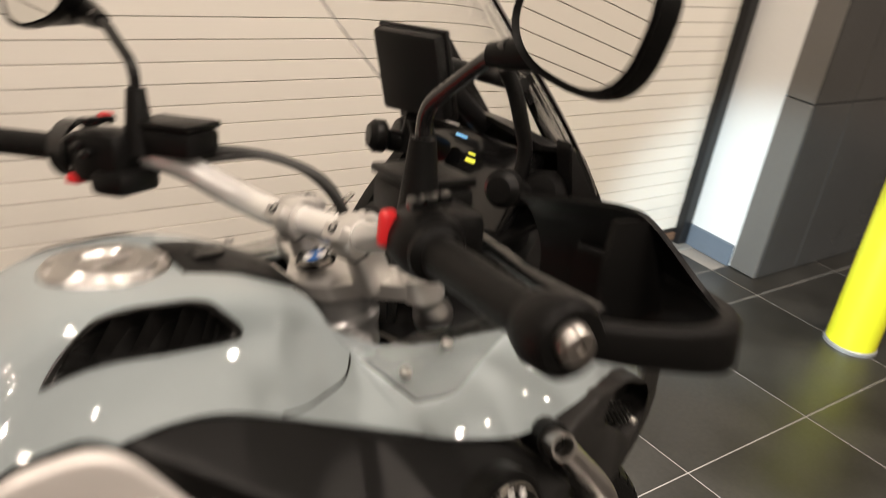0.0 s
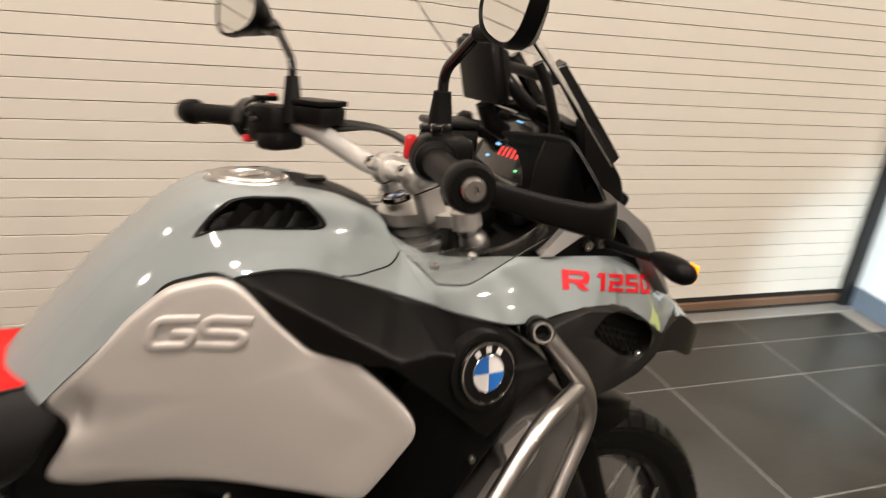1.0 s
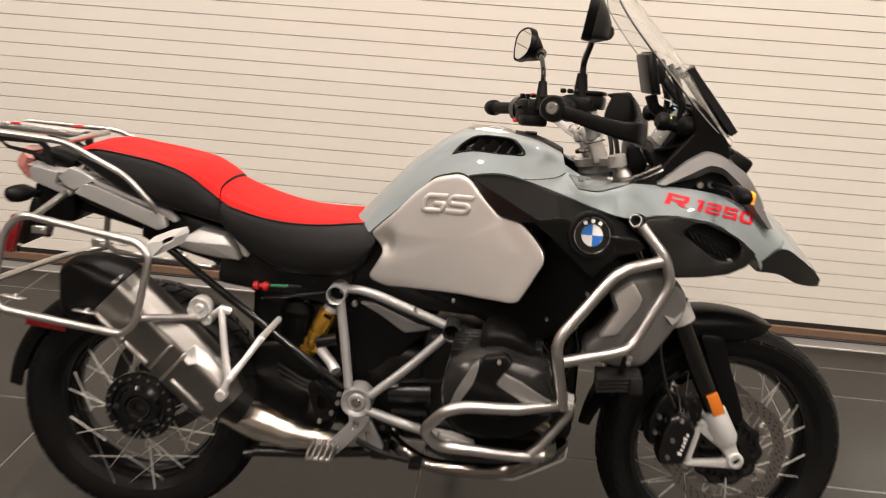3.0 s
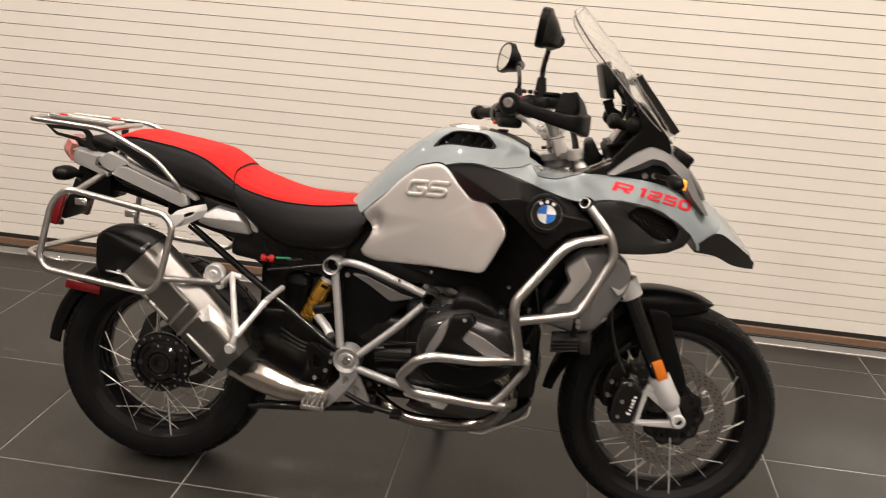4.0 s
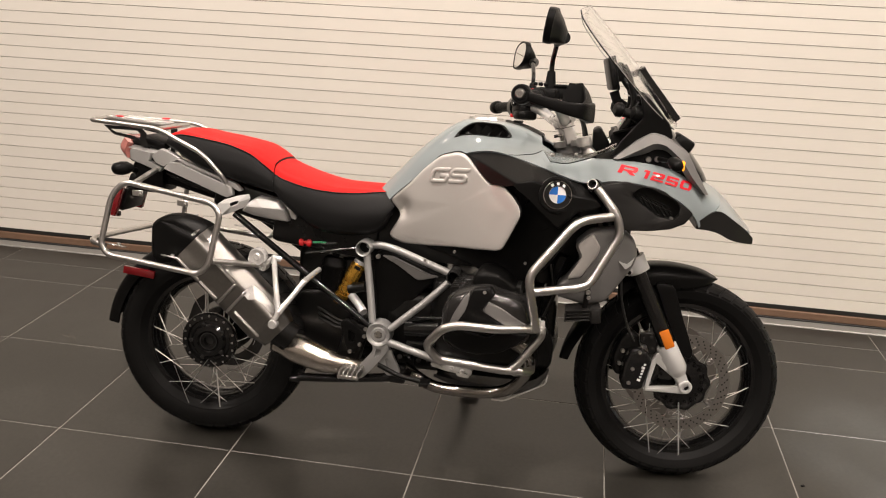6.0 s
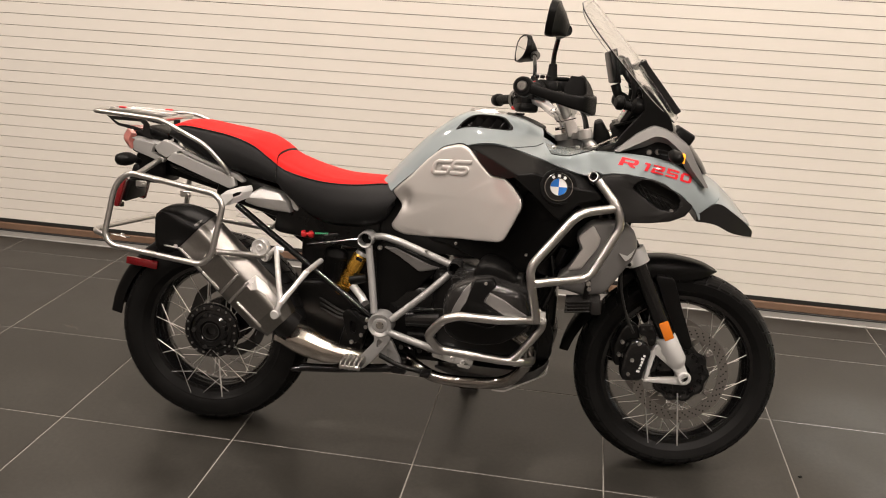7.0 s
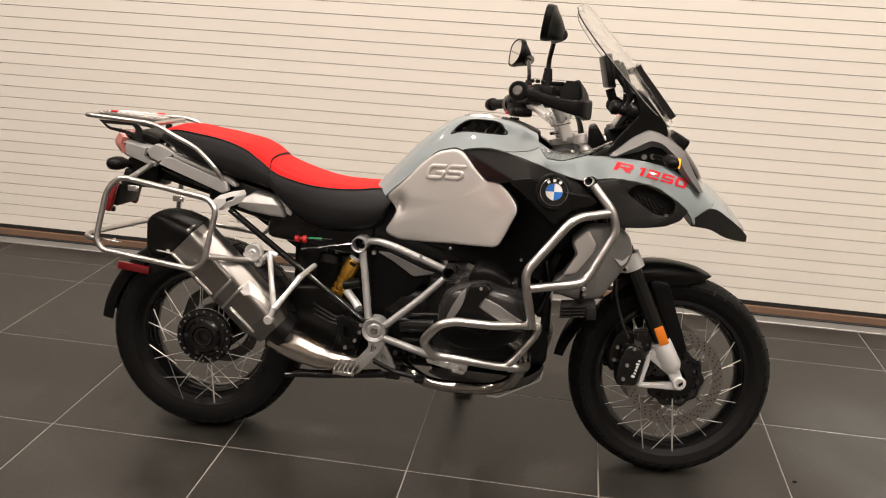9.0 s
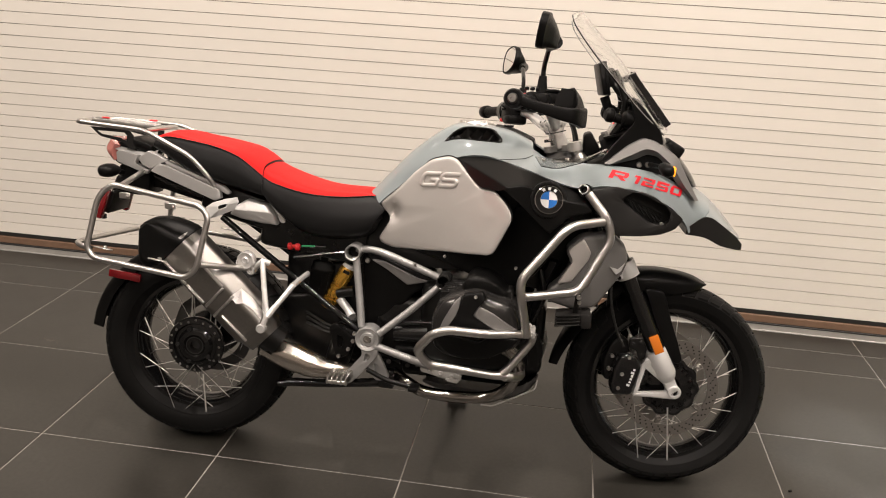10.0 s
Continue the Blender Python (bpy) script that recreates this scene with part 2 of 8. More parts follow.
def bent(pts, rad=0.03, n=5, closed=False):
    """A line of straight runs with rounded bends."""
    pts = [Vector(p) for p in pts]
    k, out = len(pts), []
    for i, p in enumerate(pts):
        if not closed and i in (0, k - 1):
            out.append(p)
            continue
        a, b = pts[i - 1] - p, pts[(i + 1) % k] - p
        r = min(rad, a.length * 0.48, b.length * 0.48)
        q0, q1 = p + a.normalized() * r, p + b.normalized() * r
        for j in range(n + 1):
            t = j / n
            out.append((1 - t) ** 2 * q0 + 2 * t * (1 - t) * p + t * t * q1)
    return out


def tube(bm, pts, r, seg=10, closed=False, open_end=0.0):
    """A round bar along a line; r is one radius or one for each point. open_end: depth of the hollow at its first end."""
    pts = [Vector(p) for p in pts]
    k = len(pts)
    rs = list(r) if isinstance(r, (list, tuple)) else [r] * k
    tang = []
    for i in range(k):
        a = pts[i - 1] if (i or closed) else pts[0]
        b = pts[(i + 1) % k] if (i < k - 1 or closed) else pts[-1]
        tang.append((b - a).normalized())
    nrm = tang[0].orthogonal().normalized()
    rings = []
    for i in range(k):
        nrm = (nrm - tang[i] * nrm.dot(tang[i])).normalized()
        bi = tang[i].cross(nrm)
        rings.append([bm.verts.new(pts[i] + rs[i] * (math.cos(2 * math.pi * j / seg) * nrm + math.sin(2 * math.pi * j / seg) * bi)) for j in range(seg)])
    for i in range(k if closed else k - 1):
        A, B = rings[i], rings[(i + 1) % k]
        shift = 0
        if closed and i == k - 1:
            shift = min(range(seg), key=lambda s: (A[0].co - B[s].co).length)
        for j in range(seg):
            bm.faces.new((A[j], A[(j + 1) % seg], B[(j + 1 + shift) % seg], B[(j + shift) % seg]))
    if not closed:
        bm.faces.new(rings[-1])
        if open_end:
            inner = [bm.verts.new(pts[0] + (v.co - pts[0]) * 0.80) for v in rings[0]]
            deep = [bm.verts.new(v.co + tang[0] * open_end) for v in inner]
            for j in range(seg):
                j2 = (j + 1) % seg
                bm.faces.new((rings[0][j], rings[0][j2], inner[j2], inner[j]))
                bm.faces.new((inner[j], inner[j2], deep[j2], deep[j]))
            bm.faces.new(deep)
        else:
            bm.faces.new(list(reversed(rings[0])))
    return bm


def bar(pts, r, seg=10, rad=0.03, closed=False, open_end=0.0):
    return tube(bmesh.new(), bent(pts, rad, closed=closed) if len(pts) > 2 else pts, r, seg, closed, open_end)


def lathe(bm, profile, centre, axis, seg=32, squash=1.0):
    """Turns a profile of (radius, along) round an axis through centre."""
    axis = Vector(axis).normalized()
    u = axis.orthogonal().normalized() if abs(axis.y) < 0.9 else Vector((1, 0, 0))
    u = (u - axis * u.dot(axis)).normalized()
    w = axis.cross(u)
    centre = Vector(centre)
    rings = []
    for r, a in profile:
        if r < 1e-6:
            rings.append([bm.verts.new(centre + axis * a)])
        else:
            rings.append([bm.verts.new(centre + axis * a + r * (math.cos(2 * math.pi * j / seg) * u + squash * math.sin(2 * math.pi * j / seg) * w)) for j in range(seg)])
    for A, B in zip(rings, rings[1:]):
        for j in range(seg):
            j2 = (j + 1) % seg
            if len(A) == 1 and len(B) == 1:
                continue
            if len(A) == 1:
                bm.faces.new((A[0], B[j], B[j2]))
            elif len(B) == 1:
                bm.faces.new((A[j], A[j2], B[0]))
            else:
                bm.faces.new((A[j], A[j2], B[j2], B[j]))
    return bm


def block(bm, size, m=None, bevel=0.004, seg=2, taper=(1, 1)):
    """A box with rounded edges, tapered towards its top."""
    geo = bmesh.ops.create_cube(bm, size=1.0)["verts"]
    for v in geo:
        k = (v.co.z + 0.5)
        v.co.x *= size[0] * (1 + (taper[0] - 1) * k)
        v.co.y *= size[1] * (1 + (taper[1] - 1) * k)
        v.co.z *= size[2]
    if bevel:
        es = list({e for v in geo for e in v.link_edges})
        r = bmesh.ops.bevel(bm, geom=es, offset=bevel, segments=seg, affect="EDGES", profile=0.5)
        geo = list({v for f in r["faces"] for v in f.verts} | {v for v in geo if v.is_valid})
    if m is not None:
        bmesh.ops.transform(bm, matrix=m, verts=geo)
    return bm


def net(rows, nu=5, nv=5):
    """A smooth grid of points through a net of control points."""
    lines = [curve_through(r, nv) for r in rows]
    cols = [curve_through([ln[j] for ln in lines], nu) for j in range(len(lines[0]))]
    return [[cols[j][i] for j in range(len(cols))] for i in range(len(cols[0]))]


def grid(bm, pts, keep=None, wrap=False):
    vs = [[bm.verts.new(p) for p in row] for row in pts]
    n = len(vs[0])
    for i in range(len(vs) - 1):
        for j in range(n if wrap else n - 1):
            q = (vs[i][j], vs[i][(j + 1) % n], vs[i + 1][(j + 1) % n], vs[i + 1][j])
            if keep is None or keep((q[0].co + q[2].co) * 0.5):
                try:
                    bm.faces.new(q)
                except ValueError:
                    pass
    return bm


def shell(bm, thick):
    bmesh.ops.remove_doubles(bm, verts=bm.verts, dist=1e-5)
    bmesh.ops.recalc_face_normals(bm, faces=bm.faces)
    bmesh.ops.solidify(bm, geom=list(bm.faces), thickness=thick)
    return bm


def fill_ends(bm):
    bmesh.ops.remove_doubles(bm, verts=bm.verts, dist=1e-5)
    bmesh.ops.holes_fill(bm, edges=[e for e in bm.edges if e.is_boundary], sides=0)
    return bm


def resample(pts, n):
    pts = [Vector(p) for p in pts]
    ring = pts + [pts[0]]
    lens = [0.0]
    for a, b in zip(ring, ring[1:]):
        lens.append(lens[-1] + (b - a).length)
    out, i = [], 0
    for j in range(n):
        d = lens[-1] * j / n
        while lens[i + 1] < d:
            i += 1
        out.append(ring[i].lerp(ring[i + 1], (d - lens[i]) / max(1e-9, lens[i + 1] - lens[i])))
    return out


def panel(outline, out, s, thick=0.02, edge=0.006, centre=None, dome=0.0, n=96, rad=0.012, hole=None, hole_depth=0.03, relief=None):
    """A moulded side panel: an outline in (x, z), lying at the distance out(x, z) to the side s of the middle plane.
    Its rim is rounded, its face may bulge, and a hole may lead into a recess."""
    line = resample(bent([(x, z, 0) for x, z in outline], rad, closed=True), n)
    c = Vector((*centre, 0)) if centre else sum(line, Vector()) / n
    mean = sum((p - c).length for p in line) / n
    bm = bmesh.new()

    def place(p, lift):
        o = out(p.x, p.y) + lift
        if relief:
            o += relief(p.x, p.y)
        return bm.verts.new((p.x, s * o, p.y))

    if hole:
        inner = resample(bent([(x, z, 0) for x, z in hole], 0.01, closed=True), n)
        k = min(range(n), key=lambda i: (inner[i] - c).angle(line[0] - c))
        direction = 1
        if (inner[(k + 3) % n] - line[3]).length > (inner[(k - 3) % n] - line[3]).length:
            direction = -1
        inner = [inner[(k + direction * i) % n] for i in range(n)]
        ks = [(0.0, -thick), (0.0, -edge), (0.03, -edge * 0.35), (0.08, 0.0), (0.5, 0.0), (0.94, 0.0), (1.0, -0.003), (1.0, -hole_depth)]
        rings = [[place(a.lerp(b, t), lift) for a, b in zip(line, inner)] for t, lift in ks]
        cap = [place(p, -hole_depth - 0.001) for p in inner]
        rings.append(cap)
        bm.faces.new(cap)
    else:
        e1 = edge / mean
        ks = [(1.0, -thick), (1.0, -edge), (1 - e1 * 0.35, -edge * 0.3), (1 - e1, 0.0)] + [(1 - e1) * f for f in ([1 - k / 22 for k in range(1, 22)] if relief else (0.88, 0.74, 0.58, 0.4, 0.2))]
        ks = [k if isinstance(k, tuple) else (k, 0.0) for k in ks]
        rings = [[place(c + (p - c) * k, lift + dome * (1 - k * k)) for p in line] for k, lift in ks]
        mid = place(c, dome)
        for j in range(n):
            bm.faces.new((rings[-1][j], rings[-1][(j + 1) % n], mid))
    for A, B in zip(rings, rings[1:]):
        for j in range(n):
            j2 = (j + 1) % n
            bm.faces.new((A[j], A[j2], B[j2], B[j]))
    return bm


def glyph(quads, place, n=5):
    """One painted letter out of four-cornered strokes, laid on a curved surface."""
    bm = bmesh.new()
    for a, b, c, d in quads:
        rows = [[place(*Vector(a).lerp(Vector(d), i / 2).lerp(Vector(b).lerp(Vector(c), i / 2), j / n)) for j in range(n + 1)] for i in range(3)]
        grid(bm, rows)
    bmesh.ops.remove_doubles(bm, verts=bm.verts, dist=1e-5)
    return bm


def screw(bm, p, axis, r=0.006, h=0.004):
    """A round screw head with a hexagon socket."""
    lathe(bm, [(0, -0.004), (r, -0.004), (r, h * 0.6), (r * 0.8, h), (r * 0.45, h), (r * 0.45, h * 0.3), (0, h * 0.3)], p, axis, 12)
    return bm

# ---------------------------------------------------------------- the room
DOOR_Y, DOOR_X0, DOOR_X1, DOOR_TOP = 1.70, -4.6, 3.06, 3.6
SLAT, SLAT_0 = 0.0566, 0.0712


def setting(name, label, category="", kind="structure"):
    return thing(name, (0, 0, 0), label, category or name, kind=kind)


def slab(name, lo, hi, mat, parent, label="", bevel=0.003):
    bm = bmesh.new()
    c = [(a + b) / 2 for a, b in zip(lo, hi)]
    block(bm, [b - a for a, b in zip(lo, hi)], Matrix.Translation(c), bevel, 1)
    return part(name, bm, mat, parent, label, smooth=False)


# roller door: one slat mesh, shared by all
roller = setting("door_1", "closed cream-white roller shutter door of narrow horizontal slats", "door")
bm = bmesh.new()
prof = [(0.0, -0.0269), (0.0076, -0.0268), (0.0082, -0.0262), (0.0082, 0.0262), (0.0076, 0.0268), (0.0, 0.0269)]
NX = 12
grid(bm, [[(DOOR_X0 + (DOOR_X1 - DOOR_X0) * i / NX, -a, z) for a, z in prof] for i in range(NX + 1)])
first = part("slat", bm, DOORPAINT, roller, smooth=False)
first.location = (0, DOOR_Y, SLAT_0 + SLAT / 2)
row = 1
while SLAT_0 + SLAT * (row + 1) < DOOR_TOP:
    ob = new("slat", first.data)
    ob.parent = roller
    ob.location = (0, DOOR_Y + 0.0006 * math.sin(row * 2.3), SLAT_0 + SLAT * (row + 0.5))
    row += 1
# Sheet behind the slats; its darker colour stands for the shade in their gaps.
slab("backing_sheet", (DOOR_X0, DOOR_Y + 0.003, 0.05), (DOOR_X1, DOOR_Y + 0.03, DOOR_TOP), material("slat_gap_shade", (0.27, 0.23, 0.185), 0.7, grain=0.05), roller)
slab("rubber_seal", (DOOR_X0, DOOR_Y - 0.006, 0.050), (DOOR_X1, DOOR_Y + 0.002, 0.075), SEAL, roller, "black rubber strip under the slats")
slab("bottom_bar", (DOOR_X0, DOOR_Y - 0.016, 0.014), (DOOR_X1, DOOR_Y + 0.002, 0.050), BROWNBAR, roller, "dull brown metal bottom bar")
slab("bottom_lip", (DOOR_X0, DOOR_Y - 0.022, 0.006), (DOOR_X1, DOOR_Y + 0.002, 0.0145), SEAL, roller, "black rubber lip")

rail = setting("door_guide_rail", "dark metal guide rail at the end of the roller door", "guide rail")
for x0 in (DOOR_X1 - 0.012, DOOR_X0 - 0.05):
    slab("channel", (x0, DOOR_Y - 0.045, 0.0), (x0 + 0.062, DOOR_Y + 0.03, DOOR_TOP), GUIDE, rail, bevel=0.004)

sill = setting("door_threshold", "worn grey metal threshold strip below the roller door", "threshold")
slab("strip", (DOOR_X0, 1.612, -0.02), (3.10, DOOR_Y + 0.03, 0.005), SILL, sill)

# door head, side walls, back wall
wall = setting("wall_north", "plain wall above and beside the roller door", "wall")
slab("lintel", (-7.0, DOOR_Y - 0.02, DOOR_TOP), (3.11, DOOR_Y + 0.2, CEILING), WALLWHITE, wall)
slab("side_piece", (-7.0, DOOR_Y - 0.02, 0), (DOOR_X0 - 0.05, DOOR_Y + 0.2, DOOR_TOP), WALLWHITE, wall)
slab("back_piece", (DOOR_X0 - 0.05, DOOR_Y + 0.05, 0), (3.11, DOOR_Y + 0.2, DOOR_TOP), DARKWALL, wall)
wall = setting("wall_west", "plain dark showroom wall", "wall")
slab("wall_body", (-7.2, -6.2, 0), (-7.0, DOOR_Y + 0.2, CEILING), DARKWALL, wall)
wall = setting("wall_south", "plain dark showroom wall", "wall")
slab("wall_body", (-7.0, -6.4, 0), (6.4, -6.2, CEILING), DARKWALL, wall)
wall = setting("wall_east", "plain dark showroom wall", "wall")
slab("wall_body", (6.4, -6.4, 0), (6.6, 1.9, CEILING), DARKWALL, wall)
ceil = setting("ceiling", "plain grey showroom ceiling", "ceiling")
slab("ceiling_body", (-7.2, -6.4, CEILING), (6.6, DOOR_Y + 0.2, CEILING + 0.2), CEILPAINT, ceil)

# return wall beside the door, then the tiled pillar and the tiled wall
ret = setting("wall_return", "short white painted wall beside the roller door, lit by the headlight", "wall")
slab("wall_body", (3.115, 1.425, 0), (3.30, DOOR_Y + 0.2, CEILING), WALLWHITE, ret)
sk = setting("baseboard", "grey-blue skirting board along the short white wall", "skirting board")
slab("board", (3.100, 1.425, 0.0), (3.1145, DOOR_Y - 0.046, 0.098), BASEBLUE, sk)
pil = setting("wall_tiled", "pillar and wall clad in large dark glazed tiles", "tiled wall")
slab("core", (3.125, 1.31, 0), (6.4, 1.42, CEILING), SEAL, pil)
rows_z = [(0.002, 0.757)] + [(0.762 + 0.60 * k, 1.357 + 0.60 * k) for k in range(5)]
for z0, z1 in rows_z:
    slab("tile", (3.112, 1.300, z0), (3.1245, 1.4235, z1), LITSIDETILE, pil, "pillar tile on the headlight's side, its colour lightened as if lit")
    x = 3.1260
    while x < 6.3:
        w = 0.29 if x < 3.2 else 0.60
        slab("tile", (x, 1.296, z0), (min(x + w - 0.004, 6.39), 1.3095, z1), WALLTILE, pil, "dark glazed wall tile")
        x += w

# yellow bollard
boll = thing("bollard", (3.02, 0.80, 0), "bright yellow painted round steel bollard on the tiled floor", "bollard")
bm = bmesh.new()
lathe(bm, [(0, 0.0), (0.092, 0.0), (0.092, 0.95), (0.080, 1.0), (0.04, 1.03), (0, 1.035)], (0, 0, 0), (0, 0, 1), 40)
part("post", bm, YELLOW, boll)
bm = bmesh.new()
lathe(bm, [(0.0915, 0.0), (0.098, 0.0), (0.098, 0.012), (0.0925, 0.016)], (0, 0, 0), (0, 0, 1), 40)
part("base_ring", bm, SILL, boll, "pale sealant ring at the foot")

# ceiling lamps
lamp0 = thing("ceiling_light", (0, 0, CEILING), "lit oblong white ceiling light", "ceiling light", "lights on the ceiling")
bm = bmesh.new()
block(bm, (0.18, 0.38, 0.07), Matrix.Translation((0, 0, -0.035)), 0.006)
part("housing", bm, WALLWHITE, lamp0)
bm = bmesh.new()
block(bm, (0.10, 0.32, 0.006), Matrix.Translation((0, 0, -0.074)), 0.002)
part("diffuser", bm, DIFFUSER, lamp0)
for i, (lx, ly) in enumerate(LAMPS):
    if i:
        copy_thing(lamp0, pose(lx, ly, CEILING))
lamp0.matrix_world = pose(LAMPS[0][0], LAMPS[0][1], CEILING)

# ---------------------------------------------------------------- the motorcycle
# Its own axes: x ahead from the rear axle, y to its left, z up. It leans on its side stand, the bars turned a little to the left.
bike = thing("motorcycle", (0, 0, 0), "pale grey adventure motorcycle with red seat, leaning on its side stand", "motorcycle",
             m=pose(-0.699, 0.225, 0, -6.5, 0, 0))
RAKE = radians(25.9)
AXIS, AXIS_FOOT = Vector((-math.sin(RAKE), 0, math.cos(RAKE))), Vector((1.599, 0, 0))
STEER = Matrix.Translation(AXIS_FOOT) @ Matrix.Rotation(radians(9.9), 4, AXIS) @ Matrix.Translation(-AXIS_FOOT)
RIGHT, LEFT = -1, 1
BOTH = (RIGHT, LEFT)


def side(s, pts):
    return [Vector((x, s * o, z)) for x, o, z in pts]


# --- wheels


def tyre_mesh(R, rim, half):
    bm = bmesh.new()
    prof = [(rim - 0.004, -half * 0.62), (rim + 0.008, -half * 0.74), (rim + 0.018, -half * 0.89), (rim + 0.020, -half * 0.915), (rim + 0.023, -half * 0.915), (rim + 0.025, -half * 0.93), (rim + 0.045, -half), (R - 0.030, -half * 0.97), (R - 0.020, -half * 0.90),
            (R - 0.0085, -half * 0.62), (R - 0.0030, -half * 0.32), (R - 0.0015, 0)]
    prof = prof + [(r, -a) for r, a in reversed(prof[:-1])] + [(rim - 0.014, half * 0.4), (rim - 0.014, -half * 0.4), prof[0]]
    lathe(bm, prof, (0, 0, 0), (0, 1, 0), 96)
    bmesh.ops.remove_doubles(bm, verts=bm.verts, dist=1e-6)
    return bm


def tread_mesh(R, half, count):
    """Raised tread blocks, slanted, in four rows."""
    bm = bmesh.new()

    def surf(k, ang, lift):
        a = k * half
        r = R - 0.0015 - 0.0270 * abs(k) ** 2.6 + lift
        return Vector((r * math.cos(ang), a, r * math.sin(ang)))

    step = 2 * math.pi / count
    for i in range(count):
        for sgn in (-1, 1):
            for k0, k1, a0, fill, slant in ((0.06, 0.46, 0.0, 0.84, 0.55), (0.50, 0.99, 0.35, 0.78, 0.75)):
                base = (i + a0 + (0.5 if sgn > 0 else 0)) * step
                nn = 4
                top, low = [], []
                for j in range(nn):
                    k = k0 + (k1 - k0) * j / (nn - 1)
                    sh = slant * step * (k - k0)
                    for e in (0.0, fill * step):
                        top.append(bm.verts.new(surf(sgn * k, base + e + sh, 0.0042)))
                        low.append(bm.verts.new(surf(sgn * k, base + e + sh, -0.002)))
                for j in range(nn - 1):
                    a = 2 * j
                    bm.faces.new((top[a], top[a + 1], top[a + 3], top[a + 2]))
                    bm.faces.new((top[a], top[a + 2], low[a + 2], low[a]))
                    bm.faces.new((top[a + 1], low[a + 1], low[a + 3], top[a + 3]))
                bm.faces.new((top[0], low[0], low[1], top[1]))
                b = 2 * (nn - 1)
                bm.faces.new((top[b], top[b + 1], low[b + 1], low[b]))
    return bm


def strut(bm, p, q, w0, w1, y, depth):
    """A flat cast arm from p to q in (x, z), its width going from w0 to w1, its edges bevelled."""
    p, q = Vector(p), Vector(q)
    n = (q - p).normalized().orthogonal()
    arm = bmesh.new()
    v = [arm.verts.new((c.x, y + e * depth / 2, c.y)) for e in (-1, 1) for c in (p - n * w0 / 2, q - n * w1 / 2, q + n * w1 / 2, p + n * w0 / 2)]
    for f in ((0, 1, 2, 3), (7, 6, 5, 4), (0, 4, 5, 1), (1, 5, 6, 2), (2, 6, 7, 3), (3, 7, 4, 0)):
        arm.faces.new([v[i] for i in f])
    bmesh.ops.recalc_face_normals(arm, faces=arm.faces)
    bmesh.ops.bevel(arm, geom=list(arm.edges), offset=0.004, segments=2, affect="EDGES")
    me = bpy.data.meshes.new("strut")
    arm.to_mesh(me)
    arm.free()
    bm.from_mesh(me)
    bpy.data.meshes.remove(me)


def disc_mesh(r0, r1, y, holes=True):
    bm = bmesh.new()
    n = 120
    t = 0.0022
    wave = [r1 + 0.0018 * math.cos(10 * 2 * math.pi * i / n) for i in range(n)]
    rings = []
    for r, yy in ((0, -t), (1, -t), (1, t), (0, t)):
        rings.append([bm.verts.new(((wave[i] if r else r0) * math.cos(2 * math.pi * i / n), y + yy, (wave[i] if r else r0) * math.sin(2 * math.pi * i / n))) for i in range(n)])
    for A, B in zip(rings, rings[1:] + rings[:1]):
        for j in range(n):
            bm.faces.new((A[j], A[(j + 1) % n], B[(j + 1) % n], B[j]))
    return bm


def disc_holes(r0, r1, y, sgn):
    """Small black dots laid on a brake disc, their colour standing for the dark of its drilled holes."""
    bm = bmesh.new()
    for i in range(36):
        for j, k in enumerate((0.25, 0.5, 0.75)):
            a = 2 * math.pi * (i + j * 0.33) / 36
            r = r0 + (r1 - r0) * k
            lathe(bm, [(0, 0), (0.0024, 0), (0.0024, 0.0004), (0, 0.0004)], (r * math.cos(a), y + sgn * 0.0022, r * math.sin(a)), (0, sgn, 0), 8)
    return bm


